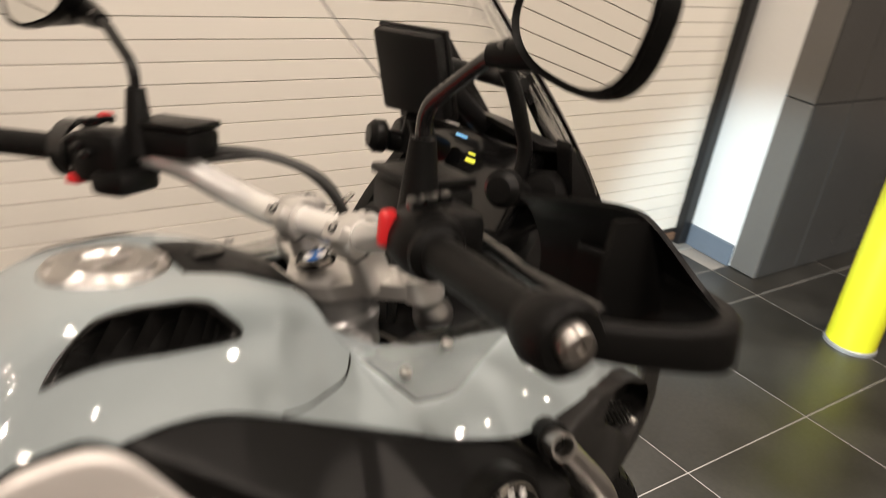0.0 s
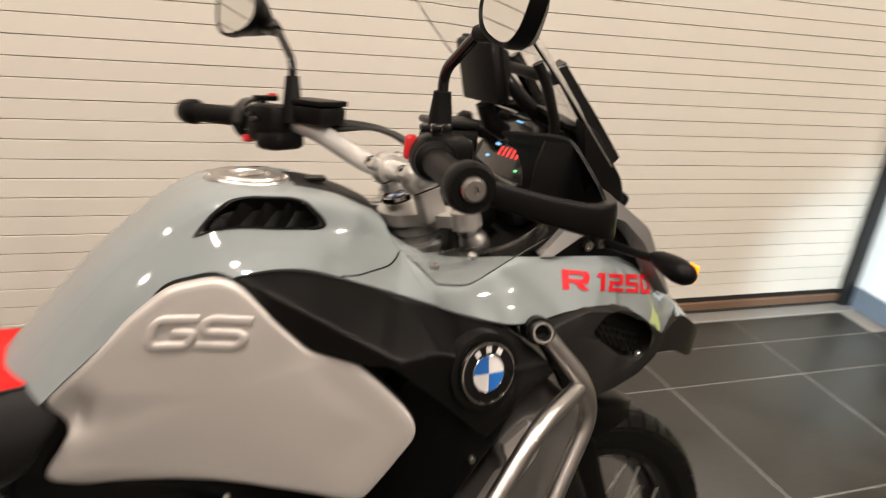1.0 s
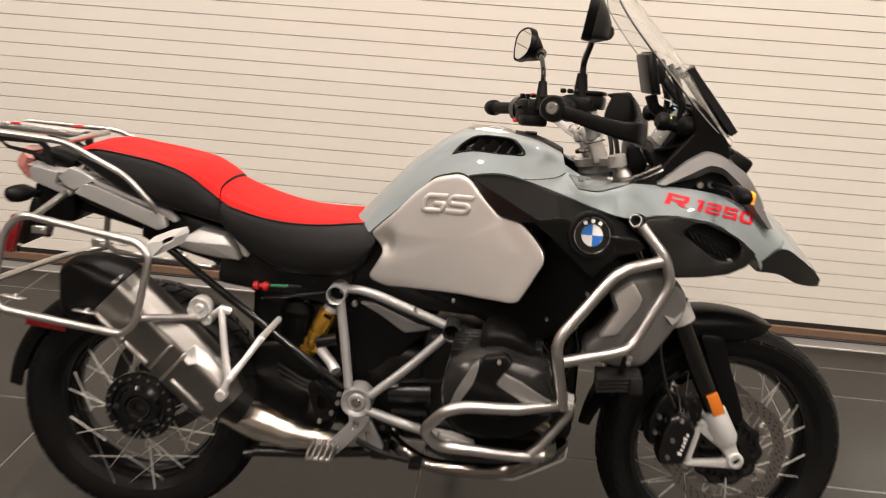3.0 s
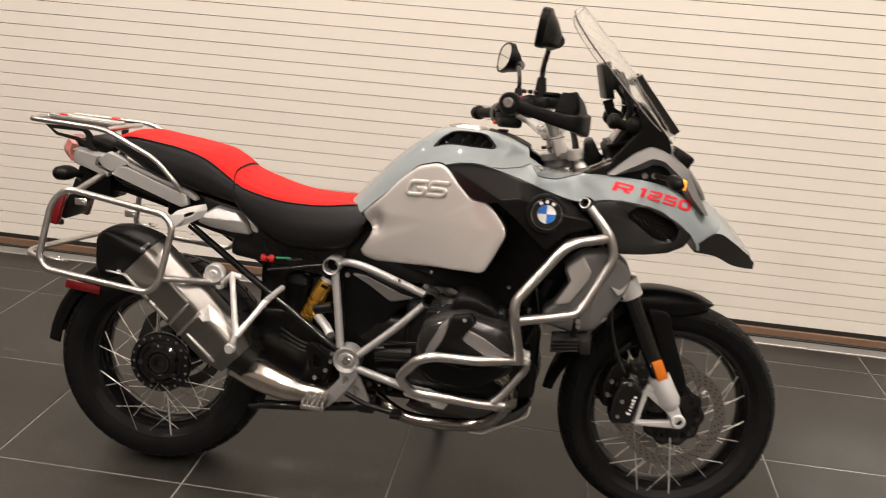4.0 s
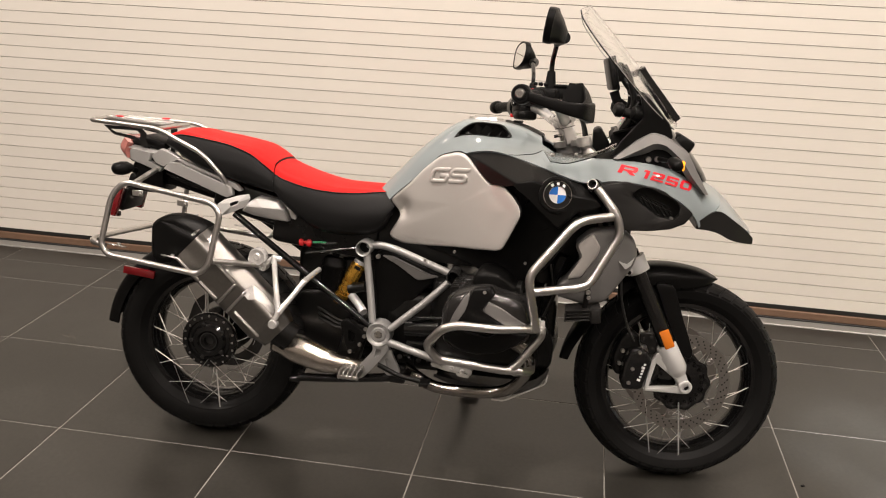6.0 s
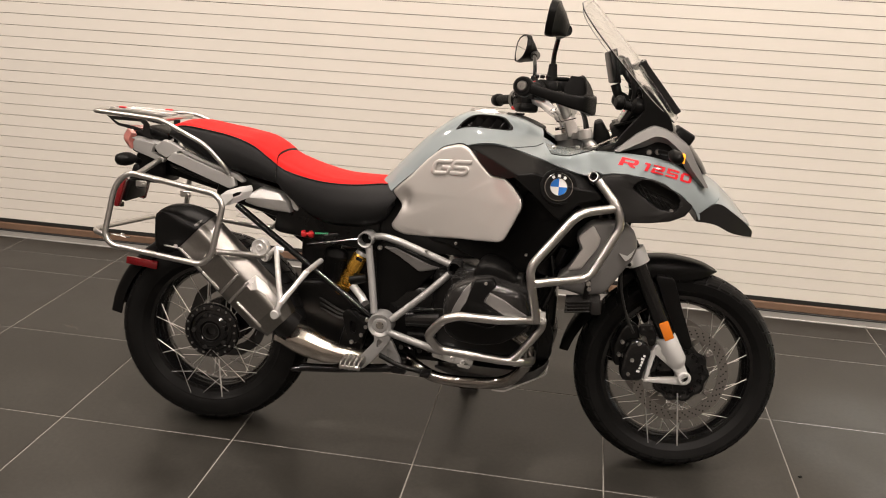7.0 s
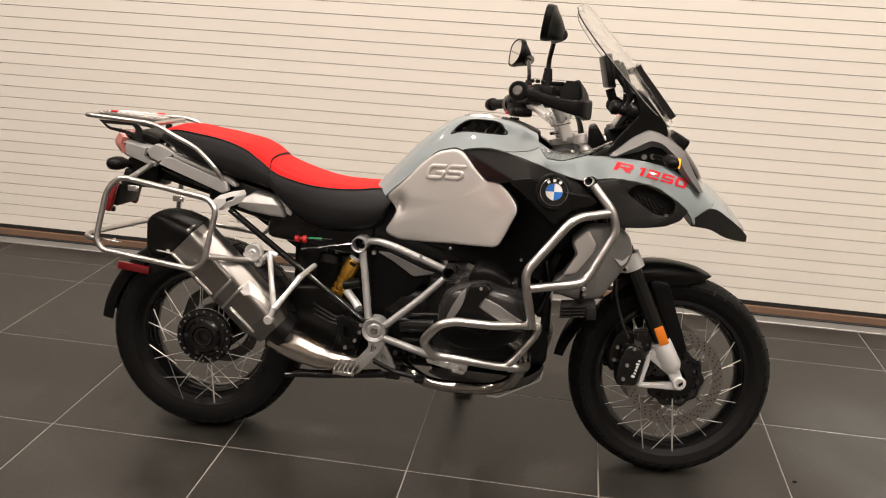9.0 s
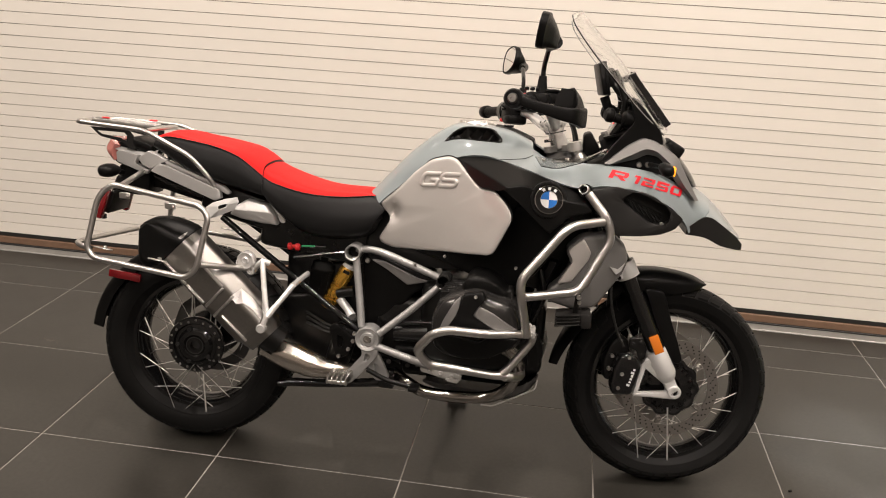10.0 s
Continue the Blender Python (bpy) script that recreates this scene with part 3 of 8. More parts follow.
def wheel(name, centre, R, rim, half, m, flange, disc_r, label, hub_half, tilt):
    place = m @ Matrix.Translation(centre)
    bm = bmesh.new()
    w = half * 0.66
    prof = [(rim + 0.010, -w), (rim + 0.010, -w + 0.005), (rim - 0.003, -w + 0.010), (rim - 0.010, -w * 0.4), (rim - 0.012, 0)]
    prof = prof + [(r, -a) for r, a in reversed(prof[:-1])]
    under = [(rim - 0.010, w + 0.001), (rim - 0.016, w - 0.006), (rim - 0.024, w * 0.55), (rim - 0.030, 0.0)]
    prof = prof + under + [(r, -a) for r, a in reversed(under[:-1])] + [prof[0]]
    lathe(bm, prof, (0, 0, 0), (0, 1, 0), 80)
    bmesh.ops.remove_doubles(bm, verts=bm.verts, dist=1e-6)
    wh = part(name, bm, GLOSSBLK, bike, label, m=place)
    part("tyre", tyre_mesh(R, rim, half), RUBBER, wh, "black rubber road tyre", m=place)
    part("tread", tread_mesh(R, half, 44), RUBBER, wh, "slanted rubber tread blocks", m=place, smooth=False)
    bm = bmesh.new()
    lathe(bm, [(0.016, -hub_half - 0.012), (0.030, -hub_half - 0.012), (0.034, -hub_half), (flange, -hub_half), (flange + 0.003, -hub_half + 0.004), (flange, -hub_half + 0.009), (0.045, -hub_half + 0.014),
               (0.038, 0), (0.045, hub_half - 0.014), (flange, hub_half - 0.009), (flange + 0.003, hub_half - 0.004), (flange, hub_half), (0.034, hub_half), (0.030, hub_half + 0.012), (0.016, hub_half + 0.012), (0.016, -hub_half - 0.012)], (0, 0, 0), (0, 1, 0), 40)
    hub = part("hub", bm, GLOSSBLK, wh, "black hub with a ring of spoke heads", m=place)
    # spokes: one mesh of unit length, shared
    bm = bmesh.new()
    tube(bm, [(0, 0, 0), (0, 0, 1)], 0.0024, 6)
    spoke = part("spoke", bm, SPOKE, wh, "bright steel spoke")
    nip = bmesh.new()
    made = 0
    count = 40
    for i in range(count):
        s = -1 if i % 2 else 1
        pair = (i // 2) % 2
        a_rim = 2 * math.pi * (i + 0.5) / count
        a_hub = a_rim + (0.50 if pair else -0.50)
        p0 = Vector((flange * 0.93 * math.cos(a_hub), s * (hub_half - 0.006 + 0.008 * pair), flange * 0.93 * math.sin(a_hub)))
        p1 = Vector(((rim - 0.008) * math.cos(a_rim), s * w * 0.86, (rim - 0.008) * math.sin(a_rim)))
        d = p1 - p0
        rot = d.to_track_quat("Z", "Y").to_matrix().to_4x4()
        mm = place @ Matrix.Translation(p0) @ rot @ Matrix.Diagonal((1, 1, d.length, 1))
        ob = spoke if not made else new("spoke", spoke.data)
        ob.parent = wh
        ob.matrix_basis = mm
        if made:
            ob["label"] = "bright steel spoke"
        made += 1
        lathe(nip, [(0, -0.003), (0.0055, -0.003), (0.0055, 0.002), (0.003, 0.005), (0, 0.005)], p0, (0, s, 0), 8)
    parts("spoke_head", nip, STEEL, wh, m=place)
    return wh, place, hub


front_wheel, FW, hubf = wheel("front_wheel", (1.490, 0, 0.320), 0.318, 0.241, 0.061, STEER, 0.066, 0.1525, "black spoked front wheel turned slightly to the left", 0.048, 0)
rear_wheel, RW, hubr = wheel("rear_wheel", (0, 0, 0), 0.316, 0.216, 0.084, pose(-0.013, -0.073, 0.311, -1.2, 0, 2.86), 0.080, 0.138, "black spoked rear wheel", 0.070, 0)
for s in BOTH:
    d = part("brake_disc", disc_mesh(0.120, 0.1525, s * 0.072), DISC, front_wheel, "drilled steel brake disc", m=FW)
    part("disc_holes", disc_holes(0.121, 0.152, s * 0.072, s), DEEP, front_wheel, m=FW)
    # scalloped carrier with a ring of bolts, joined to the disc by five steel tabs
    bm = bmesh.new()
    rings = []
    for f, o in ((0.36, 0.056), (0.60, 0.058), (0.97, 0.064), (1.0, 0.066), (1.0, 0.071), (0.97, 0.073), (0.86, 0.073), (0.80, 0.068), (0.62, 0.070), (0.36, 0.074)):
        rings.append([Vector((r * math.cos(a), s * o, r * math.sin(a))) for a in [2 * math.pi * i / 80 for i in range(80)] for r in [f * (0.090 + (0.004 * math.cos(10 * a) if f > 0.8 else 0))]])
    grid(bm, rings + rings[:1], wrap=True)
    part("disc_carrier", bm, GLOSSBLK, front_wheel, "scalloped black disc carrier", m=FW, angle=40)
    bm = bmesh.new()
    for i in range(20):
        a = 2 * math.pi * i / 20
        screw(bm, (0.066 * math.cos(a), s * 0.070, 0.066 * math.sin(a)), (0, s, 0), 0.0048, 0.005)
    parts("carrier_bolt", bm, GLOSSBLK, front_wheel, m=FW)
    bm = bmesh.new()
    for i in range(5):
        a = 2 * math.pi * (i + 0.556) / 5
        turn = Matrix.Rotation(-a, 4, "Y")
        block(bm, (0.034, 0.005, 0.020), turn @ Matrix.Translation((0.108, s * 0.0735, 0)), 0.004, 1, (0.7, 1.0))
        lathe(bm, [(0, 0.004), (0.004, 0.004), (0.0055, 0.006), (0.008, 0.005), (0.009, 0.0), (0, 0.0)], (0.103 * math.cos(a), s * 0.0755, 0.103 * math.sin(a)), (0, s, 0), 14)
    parts("disc_tab", bm, DISC, front_wheel, "steel tab and rivet of the brake disc", m=FW)
d = part("brake_disc", disc_mesh(0.100, 0.138, 0.095), ENGINE, rear_wheel, "drilled steel brake disc", m=RW)
bm = bmesh.new()
lathe(bm, [(0.030, -0.080), (0.036, -0.088), (0.050, -0.086), (0.058, -0.076), (0.068, -0.074), (0.072, -0.080), (0.088, -0.078), (0.092, -0.072), (0.092, -0.062), (0.06, -0.058), (0.030, -0.058), (0.030, -0.080)], (0, 0, 0), (0, 1, 0), 48)
cover = part("hub_cover", bm, GLOSSBLK, rear_wheel, "black rear hub cover with bolts round it", m=RW)
bm = bmesh.new()
for i in range(20):
    a = 2 * math.pi * i / 20
    r = 0.083 if i % 2 else 0.078
    screw(bm, (r * math.cos(a), -0.076, r * math.sin(a)), (0, -1, 0), 0.0038, 0.005)
parts("bolt", bm, STEEL, rear_wheel, m=RW)
bm = bmesh.new()
for i in range(5):
    a = 2 * math.pi * (i + 0.5) / 5
    screw(bm, (0.056 * math.cos(a), -0.084, 0.056 * math.sin(a)), (0, -1, 0), 0.008, 0.006)
parts("bolt", bm, ENGINE, rear_wheel, m=RW)
bm = bmesh.new()
lathe(bm, [(0.0, -0.060), (0.029, -0.060), (0.029, -0.084), (0.026, -0.084), (0.026, -0.064), (0, -0.064)], (0, 0, 0), (0, 1, 0), 32)
part("axle_tunnel", bm, ENGINE, rear_wheel, "grey hollow axle end", m=RW)

# --- fork, front brake, front mudguard (turn with the bars)
for s in BOTH:
    top, foot = (1.122, 0.108, 1.028), (1.448, 0.110, 0.400)
    fork = part("fork_leg", bar(side(s, [(1.285, 0.108, 0.722), (1.320, 0.108, 0.652), foot]), 0.0245, 20, 0.01), GLOSSBLK, bike, "glossy black fork leg", m=STEER)
    bm = bmesh.new()
    lathe(bm, [(0, 0.020), (0.007, 0.020), (0.008, 0.014), (0.013, 0.014), (0.0155, 0.010), (0.0175, 0.006), (0.0175, -0.010), (0.0165, -0.014), (0.0165, -0.034), (0.016, -0.038)], side(s, [top])[0], AXIS, 28)
    part("fork_cap", bm, STEEL, fork, "silver fork cap", m=STEER)
    part("fork_tube", bar(side(s, [top, (1.290, 0.108, 0.712)]), 0.0165, 18), GLOSSBLK, fork, "black upper fork tube", m=STEER)
    down = (Vector(side(s, [(1.290, 0.108, 0.712)])[0]) - Vector(side(s, [top])[0])).normalized()
    bm = bmesh.new()
    lathe(bm, [(0.0165, 0.012), (0.0175, 0.016), (0.0215, 0.026), (0.0225, 0.036), (0.0210, 0.041), (0.0165, 0.042)], side(s, [top])[0], down, 24)
    part("fork_collar", bm, STEEL, fork, "bright steel collar below the fork bridge", m=STEER)
    # lower casting: sleeve above a triangular open foot
    bm = bmesh.new()
    tube(bm, side(s, [(1.421, 0.112, 0.444), (1.423, 0.112, 0.440), (1.462, 0.112, 0.372), (1.466, 0.112, 0.362), (1.470, 0.112, 0.352)]), [0.029, 0.0315, 0.0315, 0.027, 0.020], 28)
    strut(bm, (1.392, 0.400), (1.372, 0.302), 0.015, 0.011, s * 0.112, 0.020)
    strut(bm, (1.388, 0.402), (1.478, 0.338), 0.016, 0.022, s * 0.112, 0.024)
    strut(bm, (1.390, 0.404), (1.436, 0.420), 0.018, 0.030, s * 0.112, 0.026)
    strut(bm, (1.365, 0.303), (1.494, 0.308), 0.011, 0.026, s * 0.112, 0.020)
    strut(bm, (1.462, 0.370), (1.490, 0.318), 0.040, 0.030, s * 0.112, 0.032)
    lathe(bm, [(0.0115, 0.020), (0.0175, 0.020), (0.0205, 0.017), (0.0205, -0.022), (0.0115, -0.022), (0.0115, 0.020)], (1.490, s * 0.112, 0.319), (0, s, 0), 28)
    part("fork_foot", bm, WHITEALLOY, fork, "pale silver cast fork foot", m=STEER)
    bm = bmesh.new()
    lathe(bm, [(0, 0.0), (0.012, 0.0), (0.012, -0.01), (0, -0.01)], (1.490, s * 0.122, 0.319), (0, s, 0), 16)
    part("axle_end", bm, DEEP, fork, m=STEER)
    bm = bmesh.new()
    block(bm, (0.030, 0.010, 0.058), Matrix.Translation((1.415, s * 0.141, 0.467)) @ Matrix.Rotation(-RAKE, 4, "Y"), 0.003)
    part("side_reflector", bm, ORANGE, fork, "orange side reflector", m=STEER)
    # clamp of the fork bridge with two bolts
    bm = bmesh.new()
    tube(bm, side(s, [(1.318, 0.109, 0.662), (1.295, 0.109, 0.706)]), [0.034, 0.034], 24)
    block(bm, (0.050, 0.085, 0.040), Matrix.Translation((1.300, s * 0.065, 0.684)) @ Matrix.Rotation(-RAKE, 4, "Y"), 0.008)
    block(bm, (0.026, 0.034, 0.040), Matrix.Translation((1.276, s * 0.128, 0.672)) @ Matrix.Rotation(-RAKE, 4, "Y"), 0.006)
    clamp = part("fork_clamp", bm, WHITEALLOY, bike, "pale silver fork bridge clamp", m=STEER)
    bm = bmesh.new()
    for dz in (-0.010, 0.010):
        screw(bm, (1.276 - dz * 0.5, s * 0.146, 0.672 + dz), (0, s, 0), 0.006, 0.004)
    parts("bolt", bm, ENGDARK, clamp, m=STEER)
    # caliper
    bm = bmesh.new()
    cal = [(1.291, 0.328), (1.301, 0.300), (1.357, 0.303), (1.380, 0.393), (1.366, 0.421), (1.339, 0.430), (1.314, 0.427), (1.297, 0.384)]
    bm = panel(cal, lambda x, z: 0.134, s, 0.036, 0.008, n=56, rad=0.008)
    cali = part("brake_caliper", bm, GLOSSBLK, bike, "black four-piston brake caliper", m=STEER)
    inner = [(1.280, 0.335), (1.270, 0.392), (1.288, 0.450), (1.312, 0.474), (1.344, 0.466), (1.356, 0.400), (1.340, 0.330)]
    part("caliper_half", panel(inner, lambda x, z: 0.090, s, 0.045, 0.008, n=56, rad=0.010), ENGDARK, cali, "inner half of the brake caliper", m=STEER)
    bm = bmesh.new()
    for cx, cz in ((1.314, 0.323), (1.322, 0.367), (1.339, 0.419)):
        screw(bm, (cx, s * 0.134, cz), (0, s, 0), 0.0062, 0.005)
    for cx, cz in ((1.289, 0.372), (1.296, 0.412)):
        lathe(bm, [(0, 0.012), (0.005, 0.012), (0.0065, 0.008), (0.0065, 0.0), (0, 0.0)], (cx, s * 0.090, cz), (0, s, 0), 12)
    parts("bolt", bm, STEEL, cali, m=STEER)
    bm = bmesh.new()
    for i, (w, h) in enumerate(((0.0105, 0.0070), (0.0070, 0.0050), (0.0070, 0.0062), (0.0070, 0.0085), (0.0105, 0.0065), (0.0070, 0.0062))):
        f = (i + 0.5) / 6
        block(bm, (w, 0.0014, h), Matrix.Translation((1.344 + 0.016 * f - (w - 0.007) / 2, s * 0.1346, 0.329 + 0.058 * f)) @ Matrix.Rotation(radians(15), 4, "Y"), 0)
    part("maker_bars", bm, WHITE, cali, "row of small white marks", m=STEER, smooth=False)
    bracket = [(1.338, 0.476), (1.378, 0.480), (1.393, 0.446), (1.390, 0.414), (1.372, 0.412), (1.362, 0.440), (1.340, 0.446)]
    hb = part("hose_bracket", panel(bracket, lambda x, z: 0.122, s, 0.008, 0.002, n=48, rad=0.006), ENGDARK, bike, "small black hose bracket", m=STEER)
    bm = bmesh.new()
    for cx, cz in ((1.350, 0.461), (1.372, 0.466), (1.381, 0.430)):
        screw(bm, (cx, s * 0.122, cz), (0, s, 0), 0.0052, 0.004)
    parts("bolt", bm, ENGINE, hb, m=STEER)
    hose = curve_through(side(s, [(1.262, 0.120, 0.665), (1.268, 0.135, 0.58), (1.292, 0.140, 0.50), (1.318, 0.135, 0.452)]), 6)
    part("brake_hose", tube(bmesh.new(), hose, 0.004, 8), CABLE, bike, "thin steel-braided brake hose", m=STEER)
    # flat guard beside the fork leg
    guard = [(1.376, 0.624), (1.386, 0.63), (1.435, 0.623), (1.444, 0.6), (1.469, 0.531), (1.495, 0.468), (1.514, 0.416), (1.509, 0.398), (1.488, 0.403), (1.464, 0.431), (1.438, 0.485), (1.412, 0.539), (1.391, 0.591)]
    part("fork_guard", panel(guard, lambda x, z: 0.092, s, 0.012, 0.004, n=64, rad=0.012, dome=0.004), PLASTIC, bike, "matt black plastic fork guard", m=STEER)
bm = bmesh.new()
tube(bm, [(1.490, -0.10, 0.320), (1.490, 0.10, 0.320)], 0.011, 16)
part("front_axle", bm, STEEL, bike, m=STEER)

# front mudguard: long flat-topped sheet over the wheel with a pointed front
rows = []
for x, z, w, zl in ((1.268, 0.640, 0.072, 0.560), (1.318, 0.664, 0.074, 0.612), (1.352, 0.676, 0.076, 0.618), (1.410, 0.684, 0.078, 0.616), (1.474, 0.681, 0.074, 0.615), (1.538, 0.669, 0.060, 0.626), (1.584, 0.648, 0.026, 0.642)):
    rows.append([Vector((x, -w, zl)), Vector((x, -w * 0.97, zl + (z - zl) * 0.55)), Vector((x, -w * 0.66, z - 0.006)), Vector((x, 0, z)), Vector((x, w * 0.66, z - 0.006)), Vector((x, w * 0.97, zl + (z - zl) * 0.55)), Vector((x, w, zl))])
part("front_mudguard", shell(grid(bmesh.new(), net(rows, 4, 4)), 0.004), PLASTIC, bike, "matt black front mudguard", m=STEER, angle=50)
rows = []
for k in range(6):
    t = k / 5
    a = radians(146 + 29 * t)
    r = 0.352 + 0.022 * t
    w = 0.072 - 0.064 * t ** 1.6
    ux, uz = math.cos(a), math.sin(a)
    cx, cz = 1.497 + r * ux, 0.322 + r * uz
    rows.append([Vector((cx - ux * 0.02, -w, cz - uz * 0.02)), Vector((cx, -w * 0.6, cz)), Vector((cx + ux * 0.003, 0, cz)), Vector((cx, w * 0.6, cz)), Vector((cx - ux * 0.02, w, cz - uz * 0.02))])
part("splash_guard", shell(grid(bmesh.new(), net(rows, 4, 4)), 0.004), PLASTIC, bike, "black splash guard behind the front wheel", m=STEER)

# --- steering head: fork bridge, bar clamps, handlebar
bm = bmesh.new()
prof = [(1.040, 0.0), (1.046, 0.032), (1.075, 0.060), (1.094, 0.108), (1.112, 0.129), (1.130, 0.122), (1.134, 0.098), (1.118, 0.060), (1.118, 0.0)]
ring = bent([(x, -o, 0) for x, o in prof] + [(x, o, 0) for x, o in reversed(prof[1:-1])], 0.012, closed=True)
tilt = Matrix.Translation((1.09, 0, 1.032)) @ Matrix.Rotation(-RAKE * 0.55, 4, "Y") @ Matrix.Translation((-1.09, 0, 0))
lo, hi = [], []
for p in ring:
    lo.append(bm.verts.new(tilt @ Vector((p.x, p.y, -0.010))))
    hi.append(bm.verts.new(tilt @ Vector((p.x, p.y, 0.008))))
bm.faces.new(hi)
bm.faces.new(list(reversed(lo)))
for j in range(len(ring)):
    j2 = (j + 1) % len(ring)
    bm.faces.new((lo[j], lo[j2], hi[j2], hi[j]))
bmesh.ops.bevel(bm, geom=[e for e in bm.edges if any(len(f.verts) > 8 for f in e.link_faces)], offset=0.004, segments=2, affect="EDGES")
for sy in BOTH:
    lathe(bm, [(0.016, 0.014), (0.021, 0.012), (0.0225, 0.0), (0.0225, -0.014), (0.016, -0.016)], tilt @ Vector((1.118, sy * 0.110, 0)), tilt.to_3x3() @ Vector((0, 0, 1)), 24)
part("fork_bridge", bm, YOKE, bike, "silver cast upper fork bridge", m=STEER, angle=30)
badge_at = Vector((1.066, 0, 1.037))
badge_n = (tilt.to_3x3() @ Vector((0, 0, 1))).normalized()


def roundel(centre, normal, up, r, parent, m=None):
    """Round maker's badge: bright rim, black ring, disc quartered in blue and white."""
    normal = Vector(normal).normalized()
    up = (Vector(up) - normal * Vector(up).dot(normal)).normalized()
    sidev = up.cross(normal)
    centre = Vector(centre)
    bm = bmesh.new()
    lathe(bm, [(r * 0.60, 0.001), (r * 0.60, 0.0045), (r * 0.93, 0.004), (r * 0.98, 0.002), (r, -0.003), (0, -0.003)], centre, normal, 40)
    base = part("badge", bm, GLOSSBLK, parent, "round badge, black ring round blue and white quarters", m=m)
    bm = bmesh.new()
    lathe(bm, [(r * 0.925, 0.003), (r * 0.945, 0.0058), (r * 0.995, 0.0050), (r * 1.02, 0.0)], centre, normal, 40)
    lathe(bm, [(r * 0.57, 0.0044), (r * 0.585, 0.0058), (r * 0.61, 0.0050)], centre, normal, 40)
    part("badge_rim", bm, CHROME, base, m=m)
    for q in range(4):
        bm = bmesh.new()
        c = bm.verts.new(centre + normal * 0.0055)
        vs = [bm.verts.new(centre + normal * 0.0045 + r * 0.58 * (math.cos(a) * sidev + math.sin(a) * up)) for a in [math.pi / 2 * (q + k / 8) for k in range(9)]]
        for a, b in zip(vs, vs[1:]):
            bm.faces.new((c, a, b))
        part("badge_quarter", bm, BLUE if q % 2 else WHITE, base, m=m)
    bm = bmesh.new()
    for k in range(3):
        a = math.pi / 2 + (1 - k) * 0.55
        d = math.cos(a) * sidev + math.sin(a) * up
        t = d.cross(normal)
        turn = Matrix((t, d, normal)).transposed().to_4x4()
        block(bm, (r * 0.20, r * 0.20, 0.001), Matrix.Translation(centre + d * r * 0.77 + normal * 0.0042) @ turn, 0)
    parts("badge_mark", bm, WHITE, base, m=m, smooth=False)
    return base


roundel(badge_at + badge_n * 0.014, badge_n, (1, 0, 0.2), 0.022, bike, STEER)
for s in BOTH:
    bm = bmesh.new()
    block(bm, (0.040, 0.030, 0.062), Matrix.Translation((1.078, s * 0.049 - 0.018, 1.058)) @ Matrix.Rotation(-RAKE * 0.9, 4, "Y"), 0.006, 3, (0.78, 0.92))
    lathe(bm, [(0.016, -0.015), (0.0235, -0.015), (0.0250, -0.012), (0.0250, 0.012), (0.0235, 0.015), (0.016, 0.015), (0.016, -0.015)], (1.062, s * 0.049 - 0.018, 1.091), (0, 1, 0), 28)
    block(bm, (0.024, 0.028, 0.018), Matrix.Translation((1.039, s * 0.049 - 0.018, 1.098)) @ Matrix.Rotation(0.5, 4, "Y"), 0.004, 2)
    block(bm, (0.022, 0.028, 0.018), Matrix.Translation((1.081, s * 0.049 - 0.018, 1.104)) @ Matrix.Rotation(0.5, 4, "Y"), 0.004, 2)
    riser = part("bar_clamp", bm, YOKE, bike, "silver handlebar clamp", m=STEER)
    bm = bmesh.new()
    screw(bm, (1.0325, s * 0.049 - 0.018, 1.105), (-0.62, 0, 0.78), 0.0065, 0.004)
    screw(bm, (1.0805, s * 0.049 - 0.018, 1.112), (0.3, 0, 0.95), 0.0065, 0.004)
    parts("bolt", bm, ENGINE, riser, m=STEER)
    bm = bmesh.new()
    block(bm, (0.0445, 0.0308, 0.0022), Matrix.Translation((1.0695, s * 0.049 - 0.018, 1.0765)) @ Matrix.Rotation(-0.30, 4, "Y"), 0)
    part("clamp_joint", bm, DEEP, riser, "dark joint of the clamp", m=STEER, smooth=False)
bm = bmesh.new()
lathe(bm, [(0.030, -0.080), (0.030, -0.050), (0.038, -0.046), (0.041, -0.030), (0.041, -0.004), (0.044, 0.0), (0.044, 0.008), (0.040, 0.012), (0.036, 0.013), (0.036, 0.024), (0.043, 0.028), (0.043, 0.046), (0.030, 0.052)], (1.100, 0, 0.974), (-0.16, 0, 1), 36)
lathe(bm, [(0, 0.016), (0.009, 0.015), (0.013, 0.010), (0.013, -0.030), (0, -0.030)], (1.082, -0.052, 0.962), (-0.3, -1, 0.25), 18)
part("steering_stem", bm, FRAMEPAINT, bike, "ringed grey steering head below the fork bridge", m=STEER)

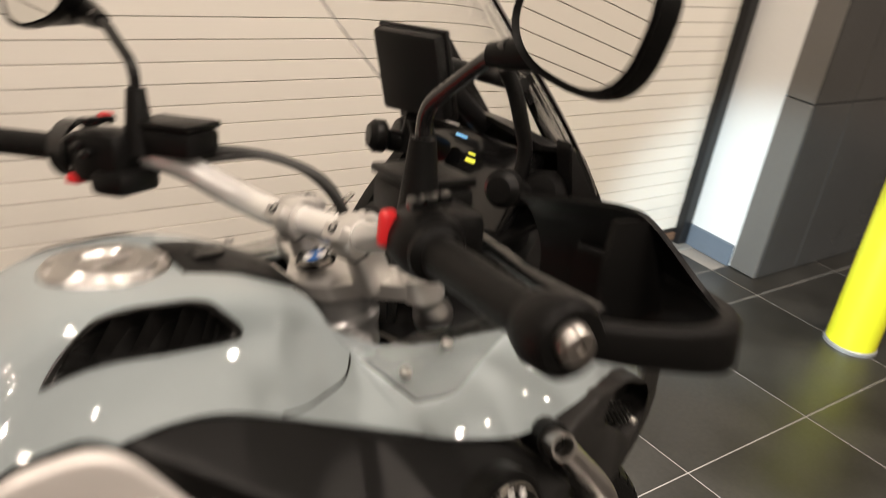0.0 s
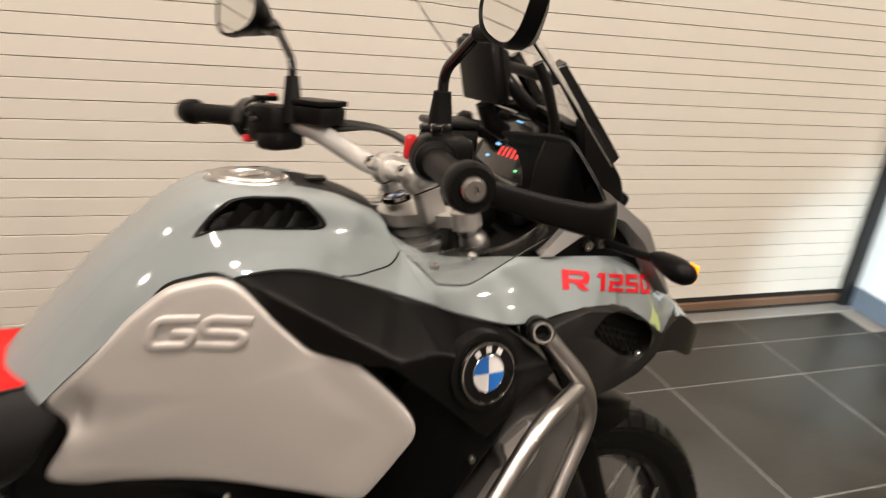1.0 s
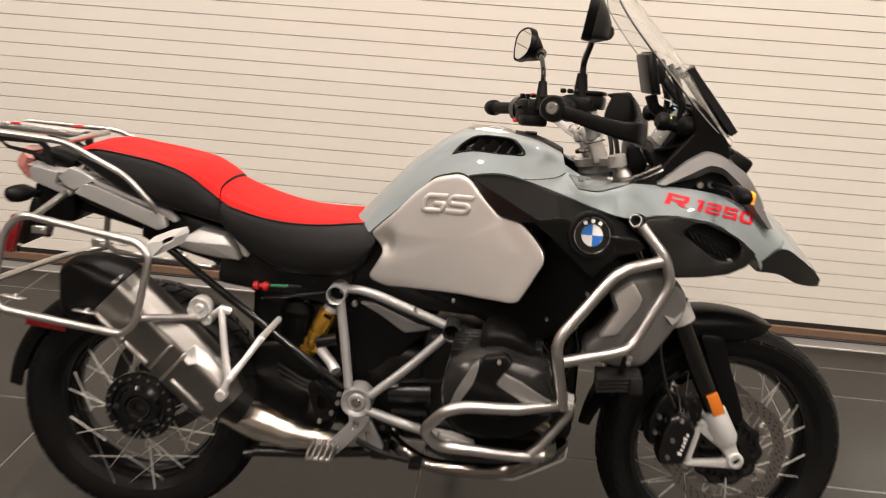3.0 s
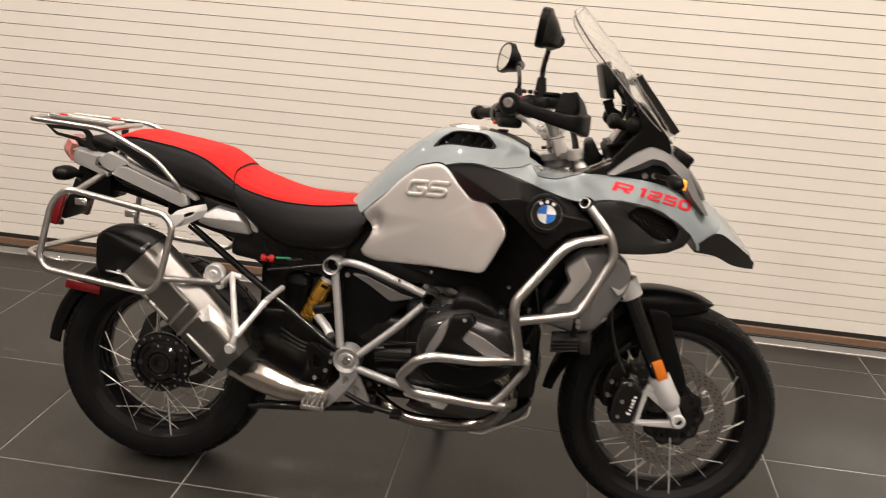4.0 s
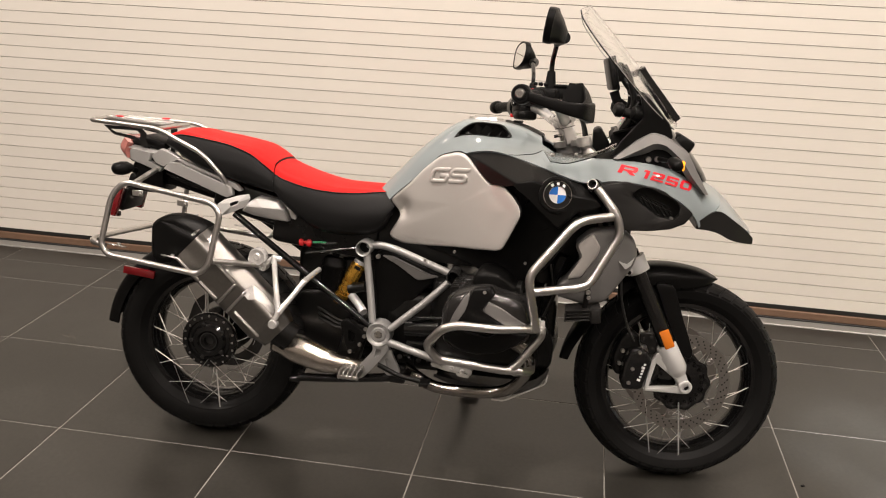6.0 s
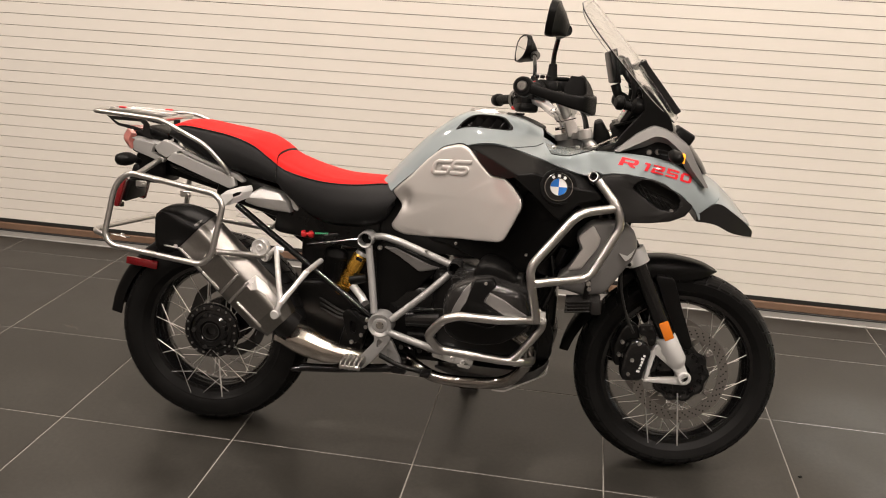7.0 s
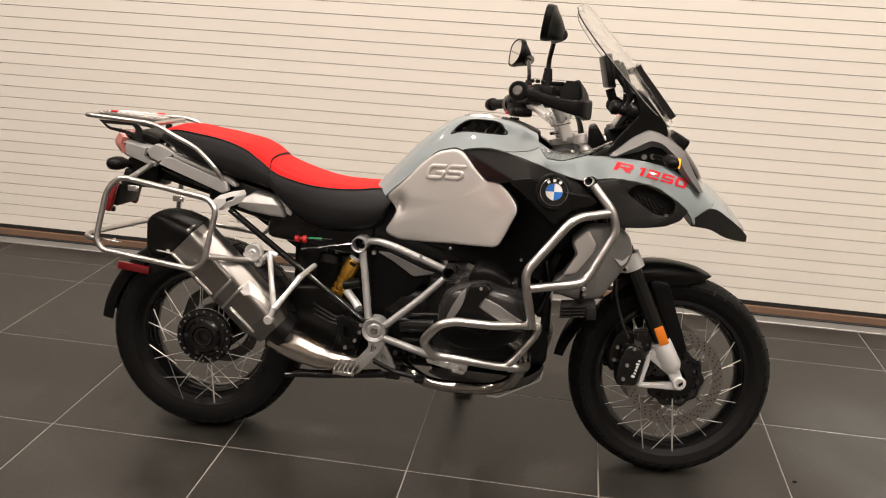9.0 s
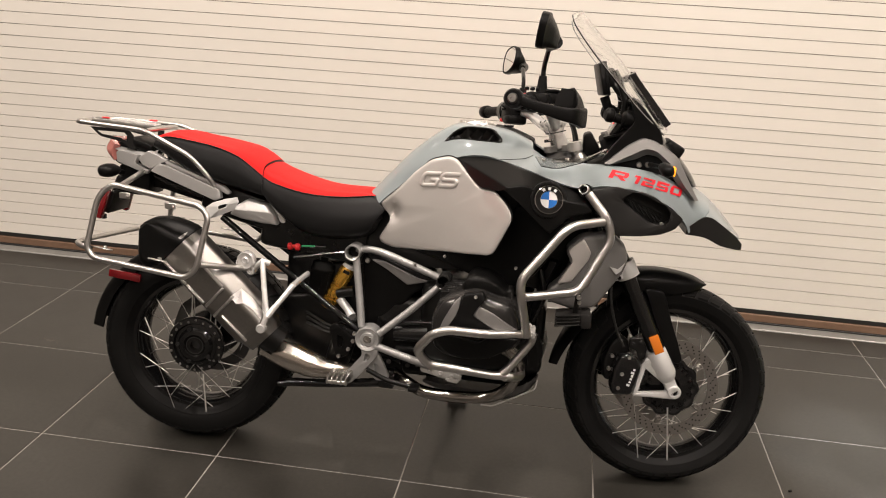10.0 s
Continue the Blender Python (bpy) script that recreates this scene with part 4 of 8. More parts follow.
BAR_L = [(1.062, 0.0, 1.091), (1.060, 0.090, 1.093), (1.008, 0.220, 1.149), (0.940, 0.300, 1.150), (0.895, 0.440, 1.146)]
bar_line = bent([(x, -o, z) for x, o, z in reversed(BAR_L)] + [(x, o, z - 0.010 * min(1, o / 0.2)) for x, o, z in BAR_L[1:]], 0.06, 8)
hb = part("handlebar", tube(bmesh.new(), bar_line, [0.0165 if abs(p.y) < 0.235 else 0.0125 for p in bar_line], 16), ALLOY, bike, "silver tapered handlebar", m=STEER)
for s in BOTH:
    TURN = STEER if s == RIGHT else Matrix.Translation((-0.004, 0, -0.010)) @ STEER
    a, b = Vector((0.948, s * 0.285, 1.150)), Vector((0.893, s * 0.440, 1.146))
    d = (b - a).normalized()
    bm = bmesh.new()
    length = (b - a).length
    prof = [(0.010, 0.0), (0.023, 0.0), (0.023, 0.006)]
    for i in range(14):
        y = 0.010 + (length - 0.014) * i / 13
        prof += [(0.0158, y), (0.0166, y + 0.003)]
    prof += [(0.0166, length + 0.004), (0.0, length + 0.006)]
    lathe(bm, prof, a, d, 24)
    grip = part("grip", bm, GRIP, hb, "ribbed black rubber grip", m=TURN)
    if s == LEFT:
        bm = bmesh.new()
        lathe(bm, [(0.0, 0.034), (0.015, 0.034), (0.0205, 0.029), (0.0225, 0.014), (0.0225, -0.002), (0.0175, -0.010)], b, d, 28)
        part("grip_end", bm, GRIP, hb, "flared black grip end", m=TURN)
    # switch cube and its buttons
    c = Vector((0.962, s * 0.262, 1.150))
    rotm = (Vector((d.x, d.y, d.z))).to_track_quat("Y", "Z").to_matrix().to_4x4()
    bm = bmesh.new()
    if s == RIGHT:
        lathe(bm, [(0.0, -0.030), (0.022, -0.030), (0.027, -0.022), (0.0295, 0.0), (0.028, 0.016), (0.023, 0.024), (0.0, 0.024)], c, d, 28)
        block(bm, (0.055, 0.050, 0.040), Matrix.Translation(c + Vector((0.020, 0, 0.006))) @ rotm, 0.010)
    else:
        block(bm, (0.060, 0.072, 0.062), Matrix.Translation(c + Vector((0.004, -0.006, -0.004))) @ rotm, 0.012)
        block(bm, (0.070, 0.050, 0.030), Matrix.Translation(c + Vector((0.010, -0.030, -0.030))) @ rotm, 0.010)
    sw = part("switch_unit", bm, PLASTIC, bike, "black handlebar switch unit", m=TURN)
    bm = bmesh.new()
    for k in range(3):
        block(bm, (0.012, 0.014, 0.010), Matrix.Translation(c + Vector((-0.018 + 0.015 * k, s * 0.006, 0.036))) @ rotm, 0.003)
    if s == LEFT:
        for k in range(3):
            block(bm, (0.014, 0.014, 0.010), Matrix.Translation(c + Vector((-0.030, 0.016 - 0.018 * k, 0.016 - 0.006 * k))) @ rotm, 0.004)
        lathe(bm, [(0.030, -0.012), (0.036, -0.012), (0.036, 0.012), (0.030, 0.012), (0.030, -0.012)], c + Vector((-0.010, 0.045, -0.002)), d, 24)
    parts("button", bm, GLOSSBLK, sw, m=TURN)
    bm = bmesh.new()
    if s == RIGHT:
        block(bm, (0.018, 0.014, 0.030), Matrix.Translation((0.944, -0.238, 1.160)) @ rotm, 0.005, 3, (0.8, 0.8))
    else:
        block(bm, (0.016, 0.020, 0.012), Matrix.Translation(c + Vector((-0.026, 0.020, -0.032))) @ rotm, 0.003)
        block(bm, (0.012, 0.016, 0.008), Matrix.Translation(c + Vector((0.012, 0.012, 0.040))) @ rotm, 0.003)
    parts("red_switch", bm, RED, sw, "bright red switch", m=TURN)
    # lever and its fluid reservoir
    bm = bmesh.new()
    block(bm, (0.060, 0.085, 0.030), Matrix.Translation((1.020, s * 0.200, 1.166)) @ Matrix.Rotation(s * 0.35, 4, "Z"), 0.006)
    block(bm, (0.062, 0.088, 0.009), Matrix.Translation((1.020, s * 0.200, 1.186)) @ Matrix.Rotation(s * 0.35, 4, "Z"), 0.003)
    part("fluid_reservoir", bm, PLASTIC, hb, "black brake fluid reservoir", m=TURN)
    bm = bmesh.new()
    tube(bm, curve_through(side(s, [(1.000, 0.225, 1.150), (1.012, 0.270, 1.146), (0.985, 0.350, 1.140), (0.962, 0.430, 1.138)]), 5), [0.009] * 6 + [0.007] * 10, 10)
    part("lever", bm, GLOSSBLK, hb, "black hand lever", m=TURN)
    # mirror on its stalk
    bm = bmesh.new()
    tube(bm, side(s, [(0.990, 0.226, 1.150), (0.990, 0.227, 1.190), (0.990, 0.229, 1.226)]), [0.020, 0.015, 0.011], 16)
    stalk = part("mirror_stalk", bm, GRIP, bike, "black rubber-sleeved mirror stalk", m=TURN)
    bm = bmesh.new()
    tube(bm, bent(side(s, [(0.990, 0.229, 1.215), (0.990, 0.230, 1.250), (0.991, 0.290, 1.292), (0.988, 0.315, 1.304)]), 0.03), 0.0068, 12)
    part("mirror_arm", bm, GLOSSBLK, stalk, m=TURN)
    # housing: rounded, slightly drop-shaped
    mc = Vector((0.955, s * 0.394, 1.332))
    mface = Vector((-0.955, -s * 0.205, 0.16)).normalized()
    mup = (Vector((0.0, s * 0.30, 1.0)) - mface * Vector((0.0, s * 0.30, 1.0)).dot(mface)).normalized()
    mside = mup.cross(mface)
    if mside.y * s < 0:
        mside = -mside

    def oval(t, k):
        u, w = math.cos(t), math.sin(t)
        uu = math.copysign(abs(u) ** 0.75, u) * 0.062 * k
        ww = math.copysign(abs(w) ** 0.75, w) * (0.046 + 0.006 * u) * k
        return mside * (uu + 0.004) + mup * (ww + 0.10 * uu)

    bm = bmesh.new()
    n = 36
    rings = []
    for k, dep in ((0.93, -0.002), (1.0, 0.003), (1.02, -0.006), (1.0, -0.016), (0.88, -0.020), (0.66, -0.034), (0.36, -0.048)):
        shift = -(mside * 0.036 + mup * 0.045) * max(0, (0.95 - k))
        rings.append([bm.verts.new(mc + oval(2 * math.pi * j / n, k) + mface * dep + shift) for j in range(n)])
    for A, B in zip(rings, rings[1:]):
        for j in range(n):
            bm.faces.new((A[j], A[(j + 1) % n], B[(j + 1) % n], B[j]))
    bm.faces.new(rings[-1])
    bm.faces.new(rings[0])
    neck0, neck1 = Vector((0.990, s * 0.296, 1.296)), mc - mface * 0.042 - mside * 0.030 - mup * 0.030
    tube(bm, [neck0, neck0.lerp(neck1, 0.5), neck1], [0.0095, 0.014, 0.017], 14)
    mir = part("mirror_housing", bm, PLASTIC, stalk, "black rear-view mirror housing", m=TURN)
    bm = bmesh.new()
    bm.faces.new([bm.verts.new(mc + oval(2 * math.pi * j / n, 0.90) + mface * 0.0012) for j in range(n)])
    part("mirror_glass", bm, MIRROR, stalk, "clear mirror glass", m=TURN, smooth=False)

# right hand guard: bracket from the bar end, curved shield
bm = bmesh.new()
lathe(bm, [(0.0, 0.008), (0.004, 0.008), (0.004, 0.012), (0.010, 0.012), (0.0125, 0.009), (0.0135, 0.006), (0.0145, -0.02), (0, -0.02)], (0.890, -0.452, 1.147), (-0.33, -0.94, 0.02), 28)
part("bar_end_weight", bm, DISC, hb, "round steel bar end", m=STEER)
bm = bmesh.new()
lathe(bm, [(0.0145, 0.004), (0.022, 0.004), (0.0255, -0.001), (0.0265, -0.020), (0.022, -0.034), (0.0145, -0.034), (0.0145, 0.004)], (0.890, -0.452, 1.147), (-0.33, -0.94, 0.02), 32)
arm = curve_through([(0.900, -0.448, 1.146), (0.955, -0.470, 1.130), (1.010, -0.484, 1.117), (1.044, -0.480, 1.113), (1.070, -0.445, 1.110), (1.083, -0.40, 1.114), (1.075, -0.33, 1.122)], 6)
rings = []
for i, p in enumerate(arm):
    t = (arm[min(i + 1, len(arm) - 1)] - arm[max(i - 1, 0)]).normalized()
    up = (Vector((0, 0, 1)) - t * t.z).normalized()
    outv = t.cross(up)
    h = 0.0125 + 0.0125 * min(1.0, 1.5 * i / (len(arm) - 1)) ** 1.6
    d = 0.009
    rings.append([bm.verts.new(p + up * h * math.copysign(abs(math.sin(a)) ** 0.42, math.sin(a)) + outv * d * math.copysign(abs(math.cos(a)) ** 0.42, math.cos(a))) for a in [2 * math.pi * j / 16 for j in range(16)]])
for A, B in zip(rings, rings[1:]):
    for j in range(16):
        bm.faces.new((A[j], A[(j + 1) % 16], B[(j + 1) % 16], B[j]))
bm.faces.new(rings[0])
bm.faces.new(rings[-1])
guard = part("hand_guard", bm, PLASTIC, bike, "black plastic hand guard on the bar end", m=STEER)
rows = [[(1.030, -0.484, 1.098), (1.040, -0.482, 1.114), (1.044, -0.479, 1.124), (1.046, -0.476, 1.131)],
        [(1.058, -0.456, 1.090), (1.066, -0.455, 1.118), (1.064, -0.452, 1.132), (1.058, -0.448, 1.146)],
        [(1.072, -0.415, 1.084), (1.084, -0.412, 1.120), (1.074, -0.410, 1.156), (1.056, -0.408, 1.182)],
        [(1.076, -0.390, 1.086), (1.086, -0.388, 1.124), (1.074, -0.388, 1.164), (1.052, -0.386, 1.190)],
        [(1.076, -0.350, 1.090), (1.084, -0.348, 1.128), (1.070, -0.347, 1.166), (1.048, -0.345, 1.189)],
        [(1.072, -0.295, 1.098), (1.076, -0.293, 1.134), (1.060, -0.292, 1.168), (1.034, -0.298, 1.186)]]
part("guard_shield", shell(grid(bmesh.new(), net(rows, 5, 5)), 0.004), PLASTIC, guard, "smooth black shield of the hand guard", m=STEER)
# Filler wall added to fit the camera's view, closing a gap beside the shield.
rows = [[(1.082, -0.412, 1.106), (1.046, -0.409, 1.108), (1.002, -0.402, 1.112)], [(1.078, -0.410, 1.140), (1.046, -0.407, 1.146), (1.006, -0.400, 1.152)], [(1.060, -0.406, 1.178), (1.044, -0.403, 1.184), (1.020, -0.398, 1.186)]]
part("guard_rib", shell(grid(bmesh.new(), net(rows, 4, 4)), 0.005), PLASTIC, guard, "black filler wall inside the hand guard, shaped to the camera's view", m=STEER)

# cables from the left switch to the steering head
for off in (0.0, 0.012):
    line = curve_through([(0.990, 0.235, 1.142 - off), (1.045, 0.185, 1.146 - off), (1.090, 0.115 + off, 1.142), (1.122, 0.055 + off, 1.118), (1.138, 0.03, 1.06), (1.138, 0.03, 0.98)], 6)
    part("cable", tube(bmesh.new(), line, 0.0055, 8), CABLE, bike, "black cable from the handlebar", m=STEER)
line = curve_through([(1.01, -0.215, 1.135), (1.06, -0.14, 1.125), (1.11, -0.08, 1.10), (1.135, -0.05, 1.04), (1.14, -0.04, 0.97)], 6)
part("cable", tube(bmesh.new(), line, 0.006, 8), CABLE, bike, "black cable from the handlebar", m=STEER)

# --- painted tank cover
TANK_REAR = [[(0.520, 0, 0.850), (0.522, 0.05, 0.849), (0.530, 0.09, 0.843), (0.540, 0.118, 0.836), (0.550, 0.136, 0.829), (0.556, 0.146, 0.820)],
             [(0.585, 0, 0.925), (0.585, 0.05, 0.922), (0.588, 0.088, 0.914), (0.592, 0.112, 0.902), (0.600, 0.130, 0.888), (0.606, 0.142, 0.870)],
             [(0.660, 0, 1.005), (0.660, 0.055, 1.002), (0.662, 0.09, 0.992), (0.665, 0.110, 0.978), (0.671, 0.128, 0.955), (0.676, 0.139, 0.929)]]
TANK_FRONT = [[(0.764, 0, 1.080), (0.763, 0.06, 1.077), (0.762, 0.098, 1.065), (0.764, 0.114, 1.040), (0.770, 0.136, 1.006), (0.777, 0.158, 0.984)],
              [(0.860, 0, 1.085), (0.860, 0.062, 1.084), (0.860, 0.106, 1.076), (0.862, 0.122, 1.042), (0.865, 0.144, 1.021), (0.868, 0.172, 1.003)],
              [(0.940, 0, 1.076), (0.940, 0.060, 1.075), (0.940, 0.104, 1.067), (0.945, 0.126, 1.036), (0.950, 0.164, 1.013), (0.955, 0.214, 0.991)],
              [(1.005, 0, 1.050), (1.005, 0.050, 1.050), (1.010, 0.090, 1.044), (1.015, 0.130, 1.024), (1.025, 0.188, 0.999), (1.040, 0.246, 0.970)]]
NU = NV = 28
half_net = net(TANK_REAR + TANK_FRONT, NU, NV)


def tank_at(u, v, s, lift=0.0):
    """A point of the tank's skin: u along the rows, v across them, lifted off the skin."""
    def at(a, b):
        a, b = min(max(a * NU, 0), len(half_net) - 1.001), min(max(b * NV, 0), len(half_net[0]) - 1.001)
        i, j, fa, fb = int(a), int(b), a - int(a), b - int(b)
        return half_net[i][j].lerp(half_net[i + 1][j], fa).lerp(half_net[i][j + 1].lerp(half_net[i + 1][j + 1], fa), fb)
    p = at(u, v)
    nrm = (at(u + 0.05, v) - at(u - 0.05, v)).cross(at(u, v + 0.05) - at(u, v - 0.05))
    nrm = nrm.normalized() if nrm.length else Vector((0, 0, 1))
    if nrm.z < 0:
        nrm = -nrm
    p = p + nrm * lift
    return Vector((p.x, s * p.y, p.z))


VENT = [(2.86, 3.14), (3.10, 2.50), (3.36, 2.00), (3.62, 1.88), (4.16, 1.92), (4.38, 2.02), (4.66, 2.62), (4.66, 2.86), (4.50, 2.98), (3.20, 3.12)]
vent_line = resample(bent([(u, v, 0) for u, v in VENT], 0.10, closed=True), 64)
vent_mid = sum(vent_line, Vector()) / 64


def in_vent(u, v, k=1.0):
    inside, q = False, [vent_mid + (p - vent_mid) * k for p in vent_line]
    for a, b in zip(q, q[1:] + q[:1]):
        if (a.y > v) != (b.y > v) and u < (b.x - a.x) * (v - a.y) / (b.y - a.y) + a.x:
            inside = not inside
    return inside


bm = bmesh.new()
for s in BOTH:
    vs = [[bm.verts.new((p.x, s * p.y, p.z)) for p in row] for row in half_net]
    for i in range(len(vs) - 1):
        for j in range(len(vs[0]) - 1):
            if not in_vent((i + 0.5) / NU, (j + 0.5) / NV):
                bm.faces.new((vs[i][j], vs[i][j + 1], vs[i + 1][j + 1], vs[i + 1][j]))
bmesh.ops.remove_doubles(bm, verts=bm.verts, dist=1e-5)
bmesh.ops.recalc_face_normals(bm, faces=bm.faces)
bmesh.ops.solidify(bm, geom=list(bm.faces), thickness=0.006)
tank = part("tank_cover", bm, PAINT, bike, "glossy pale blue-grey painted tank cover", angle=50)
for s in BOTH:
    bm = bmesh.new()
    rings = []
    for k, lift in ((1.06, -0.004), (1.05, 0.0020), (1.00, 0.0030), (0.92, 0.0016), (0.89, -0.014), (0.86, -0.022)):
        rings.append([bm.verts.new(tank_at(vent_mid.x + (p.x - vent_mid.x) * k, vent_mid.y + (p.y - vent_mid.y) * k, s, lift)) for p in vent_line])
    for A, B in zip(rings, rings[1:]):
        for j in range(64):
            bm.faces.new((A[j], A[(j + 1) % 64], B[(j + 1) % 64], B[j]))
    bm.faces.new(rings[-1])
    intake = part("air_intake", bm, ENGDARK, bike, "black louvred air intake in the tank cover")
    for k in range(4):
        u0 = 3.46 + 0.32 * k
        bm = bmesh.new()
        q = [tank_at(u0 + 0.02, 2.06, s, -0.002), tank_at(u0 + 0.22, 2.06, s, -0.017), tank_at(u0 - 0.02, 2.92, s, -0.017), tank_at(u0 - 0.20, 2.92, s, -0.002)]
        bm.faces.new([bm.verts.new(p) for p in q])
        bmesh.ops.solidify(bm, geom=list(bm.faces), thickness=0.0025)
        part("louvre", bm, SATIN, intake, smooth=False)

    seam = [tank_at(u, v, s, 0.0004) for u, v in ((4.62, 4.98), (4.90, 4.72), (5.20, 4.40), (5.55, 4.05), (5.80, 3.70), (5.95, 3.45))]
    part("panel_joint", tube(bmesh.new(), curve_through(seam, 6), 0.0011, 6), DEEP, tank, "thin dark joint in the painted cover")

# filler cap, black cover in front of it
bm = bmesh.new()
lathe(bm, [(0, 0.004), (0.026, 0.004), (0.030, 0.008), (0.044, 0.008), (0.047, 0.004), (0.052, 0.0035), (0.057, 0.0045), (0.060, 0.001), (0.060, -0.006)], (0.836, 0.0, 1.0835), (0.045, 0, 1), 48)
cap = part("filler_cap", bm, STEEL, bike, "round silver fuel filler cap")
bm = bmesh.new()
for k in range(6):
    a = 2 * math.pi * k / 6
    screw(bm, (0.836 + 0.0535 * math.cos(a), 0.0535 * math.sin(a), 1.0875 - 0.002 * math.cos(a)), (0.045, 0, 1), 0.004, 0.002)
block(bm, (0.050, 0.012, 0.006), Matrix.Translation((0.838, 0, 1.091)) @ Matrix.Rotation(0.5, 4, "Z"), 0.003)
parts("bolt", bm, STEEL, cap)
bm = bmesh.new()
rows = []
for k in range(8):
    t = k / 7
    x = 0.893 + 0.118 * t
    z = 1.0835 - 0.008 * t - 0.026 * t * t
    w = 0.050 + 0.006 * math.sin(math.pi * t)
    rows.append([Vector((x, -w, z - 0.006)), Vector((x, -w * 0.96, z)), Vector((x, 0, z + 0.004)), Vector((x, w * 0.96, z)), Vector((x, w, z - 0.006))])
part("tank_top_cover", shell(grid(bmesh.new(), net(rows, 3, 3)), 0.004), PLASTIC, tank, "matt black cover with a socket on top of the tank")
bm.free()
bm = bmesh.new()
block(bm, (0.030, 0.024, 0.006), Matrix.Translation((0.930, -0.012, 1.0855)), 0.002)
part("socket_lid", bm, GLOSSBLK, tank)

# --- painted side wings that run forward into the beak
GLYPHS = {"R": [[(0, 0), (0.24, 0), (0.24, 1), (0, 1)], [(0.24, 0.78), (1, 0.78), (0.92, 1), (0.24, 1)], [(0.76, 0.55), (1, 0.55), (1, 0.78), (0.76, 0.78)], [(0.24, 0.34), (0.92, 0.34), (1, 0.55), (0.24, 0.55)], [(0.70, 0), (1, 0), (0.74, 0.34), (0.44, 0.34)]],
          "1": [[(0.45, 0), (1, 0), (1, 1), (0.45, 1)], [(0, 0.76), (0.45, 0.76), (0.45, 1), (0.12, 1)]],
          "2": [[(0, 0.78), (1, 0.78), (0.95, 1), (0, 1)], [(0.74, 0.60), (1, 0.60), (1, 0.78), (0.74, 0.78)], [(0.05, 0.39), (0.95, 0.39), (1, 0.60), (0, 0.60)], [(0, 0.22), (0.27, 0.22), (0.27, 0.39), (0.05, 0.39)], [(0, 0), (1, 0), (1, 0.22), (0, 0.22)]],
          "5": [[(0, 0.78), (1, 0.78), (1, 1), (0, 1)], [(0, 0.60), (0.27, 0.60), (0.27, 0.78), (0, 0.78)], [(0, 0.40), (1, 0.40), (0.95, 0.60), (0, 0.60)], [(0.74, 0.22), (1, 0.22), (1, 0.40), (0.74, 0.40)], [(0, 0), (0.95, 0), (1, 0.22), (0, 0.22)]],
          "0": [[(0.05, 0.78), (0.95, 0.78), (0.88, 1), (0.12, 1)], [(0, 0.22), (0.26, 0.22), (0.26, 0.78), (0, 0.78)], [(0.74, 0.22), (1, 0.22), (1, 0.78), (0.74, 0.78)], [(0.12, 0), (0.88, 0), (1, 0.22), (0, 0.22)]]}
WING_A = [[(1.012, 0.118, 1.030), (1.018, 0.150, 1.016), (1.024, 0.200, 0.994), (1.042, 0.248, 0.968)],
          [(1.060, 0.136, 1.006), (1.065, 0.170, 1.000), (1.070, 0.216, 0.984), (1.084, 0.256, 0.957)],
          [(1.110, 0.150, 1.001), (1.112, 0.184, 0.997), (1.122, 0.228, 0.980), (1.138, 0.260, 0.944)],
          [(1.165, 0.160, 1.004), (1.168, 0.197, 1.000), (1.172, 0.232, 0.982), (1.178, 0.262, 0.946)]]
WING_B = [[(1.240, 0.172, 1.006), (1.240, 0.198, 1.000), (1.240, 0.220, 0.983), (1.238, 0.255, 0.955)],
          [(1.330, 0.160, 1.000), (1.332, 0.182, 0.990), (1.334, 0.198, 0.970), (1.336, 0.212, 0.940)],
          [(1.430, 0.098, 0.975), (1.430, 0.140, 0.960), (1.430, 0.162, 0.936), (1.420, 0.184, 0.902)],
          [(1.505, 0.010, 0.945), (1.510, 0.080, 0.922), (1.500, 0.125, 0.892), (1.468, 0.160, 0.858)]]
WING_C = [[(1.545, 0.0, 0.922), (1.548, 0.062, 0.902), (1.535, 0.108, 0.880), (1.486, 0.146, 0.826)]]
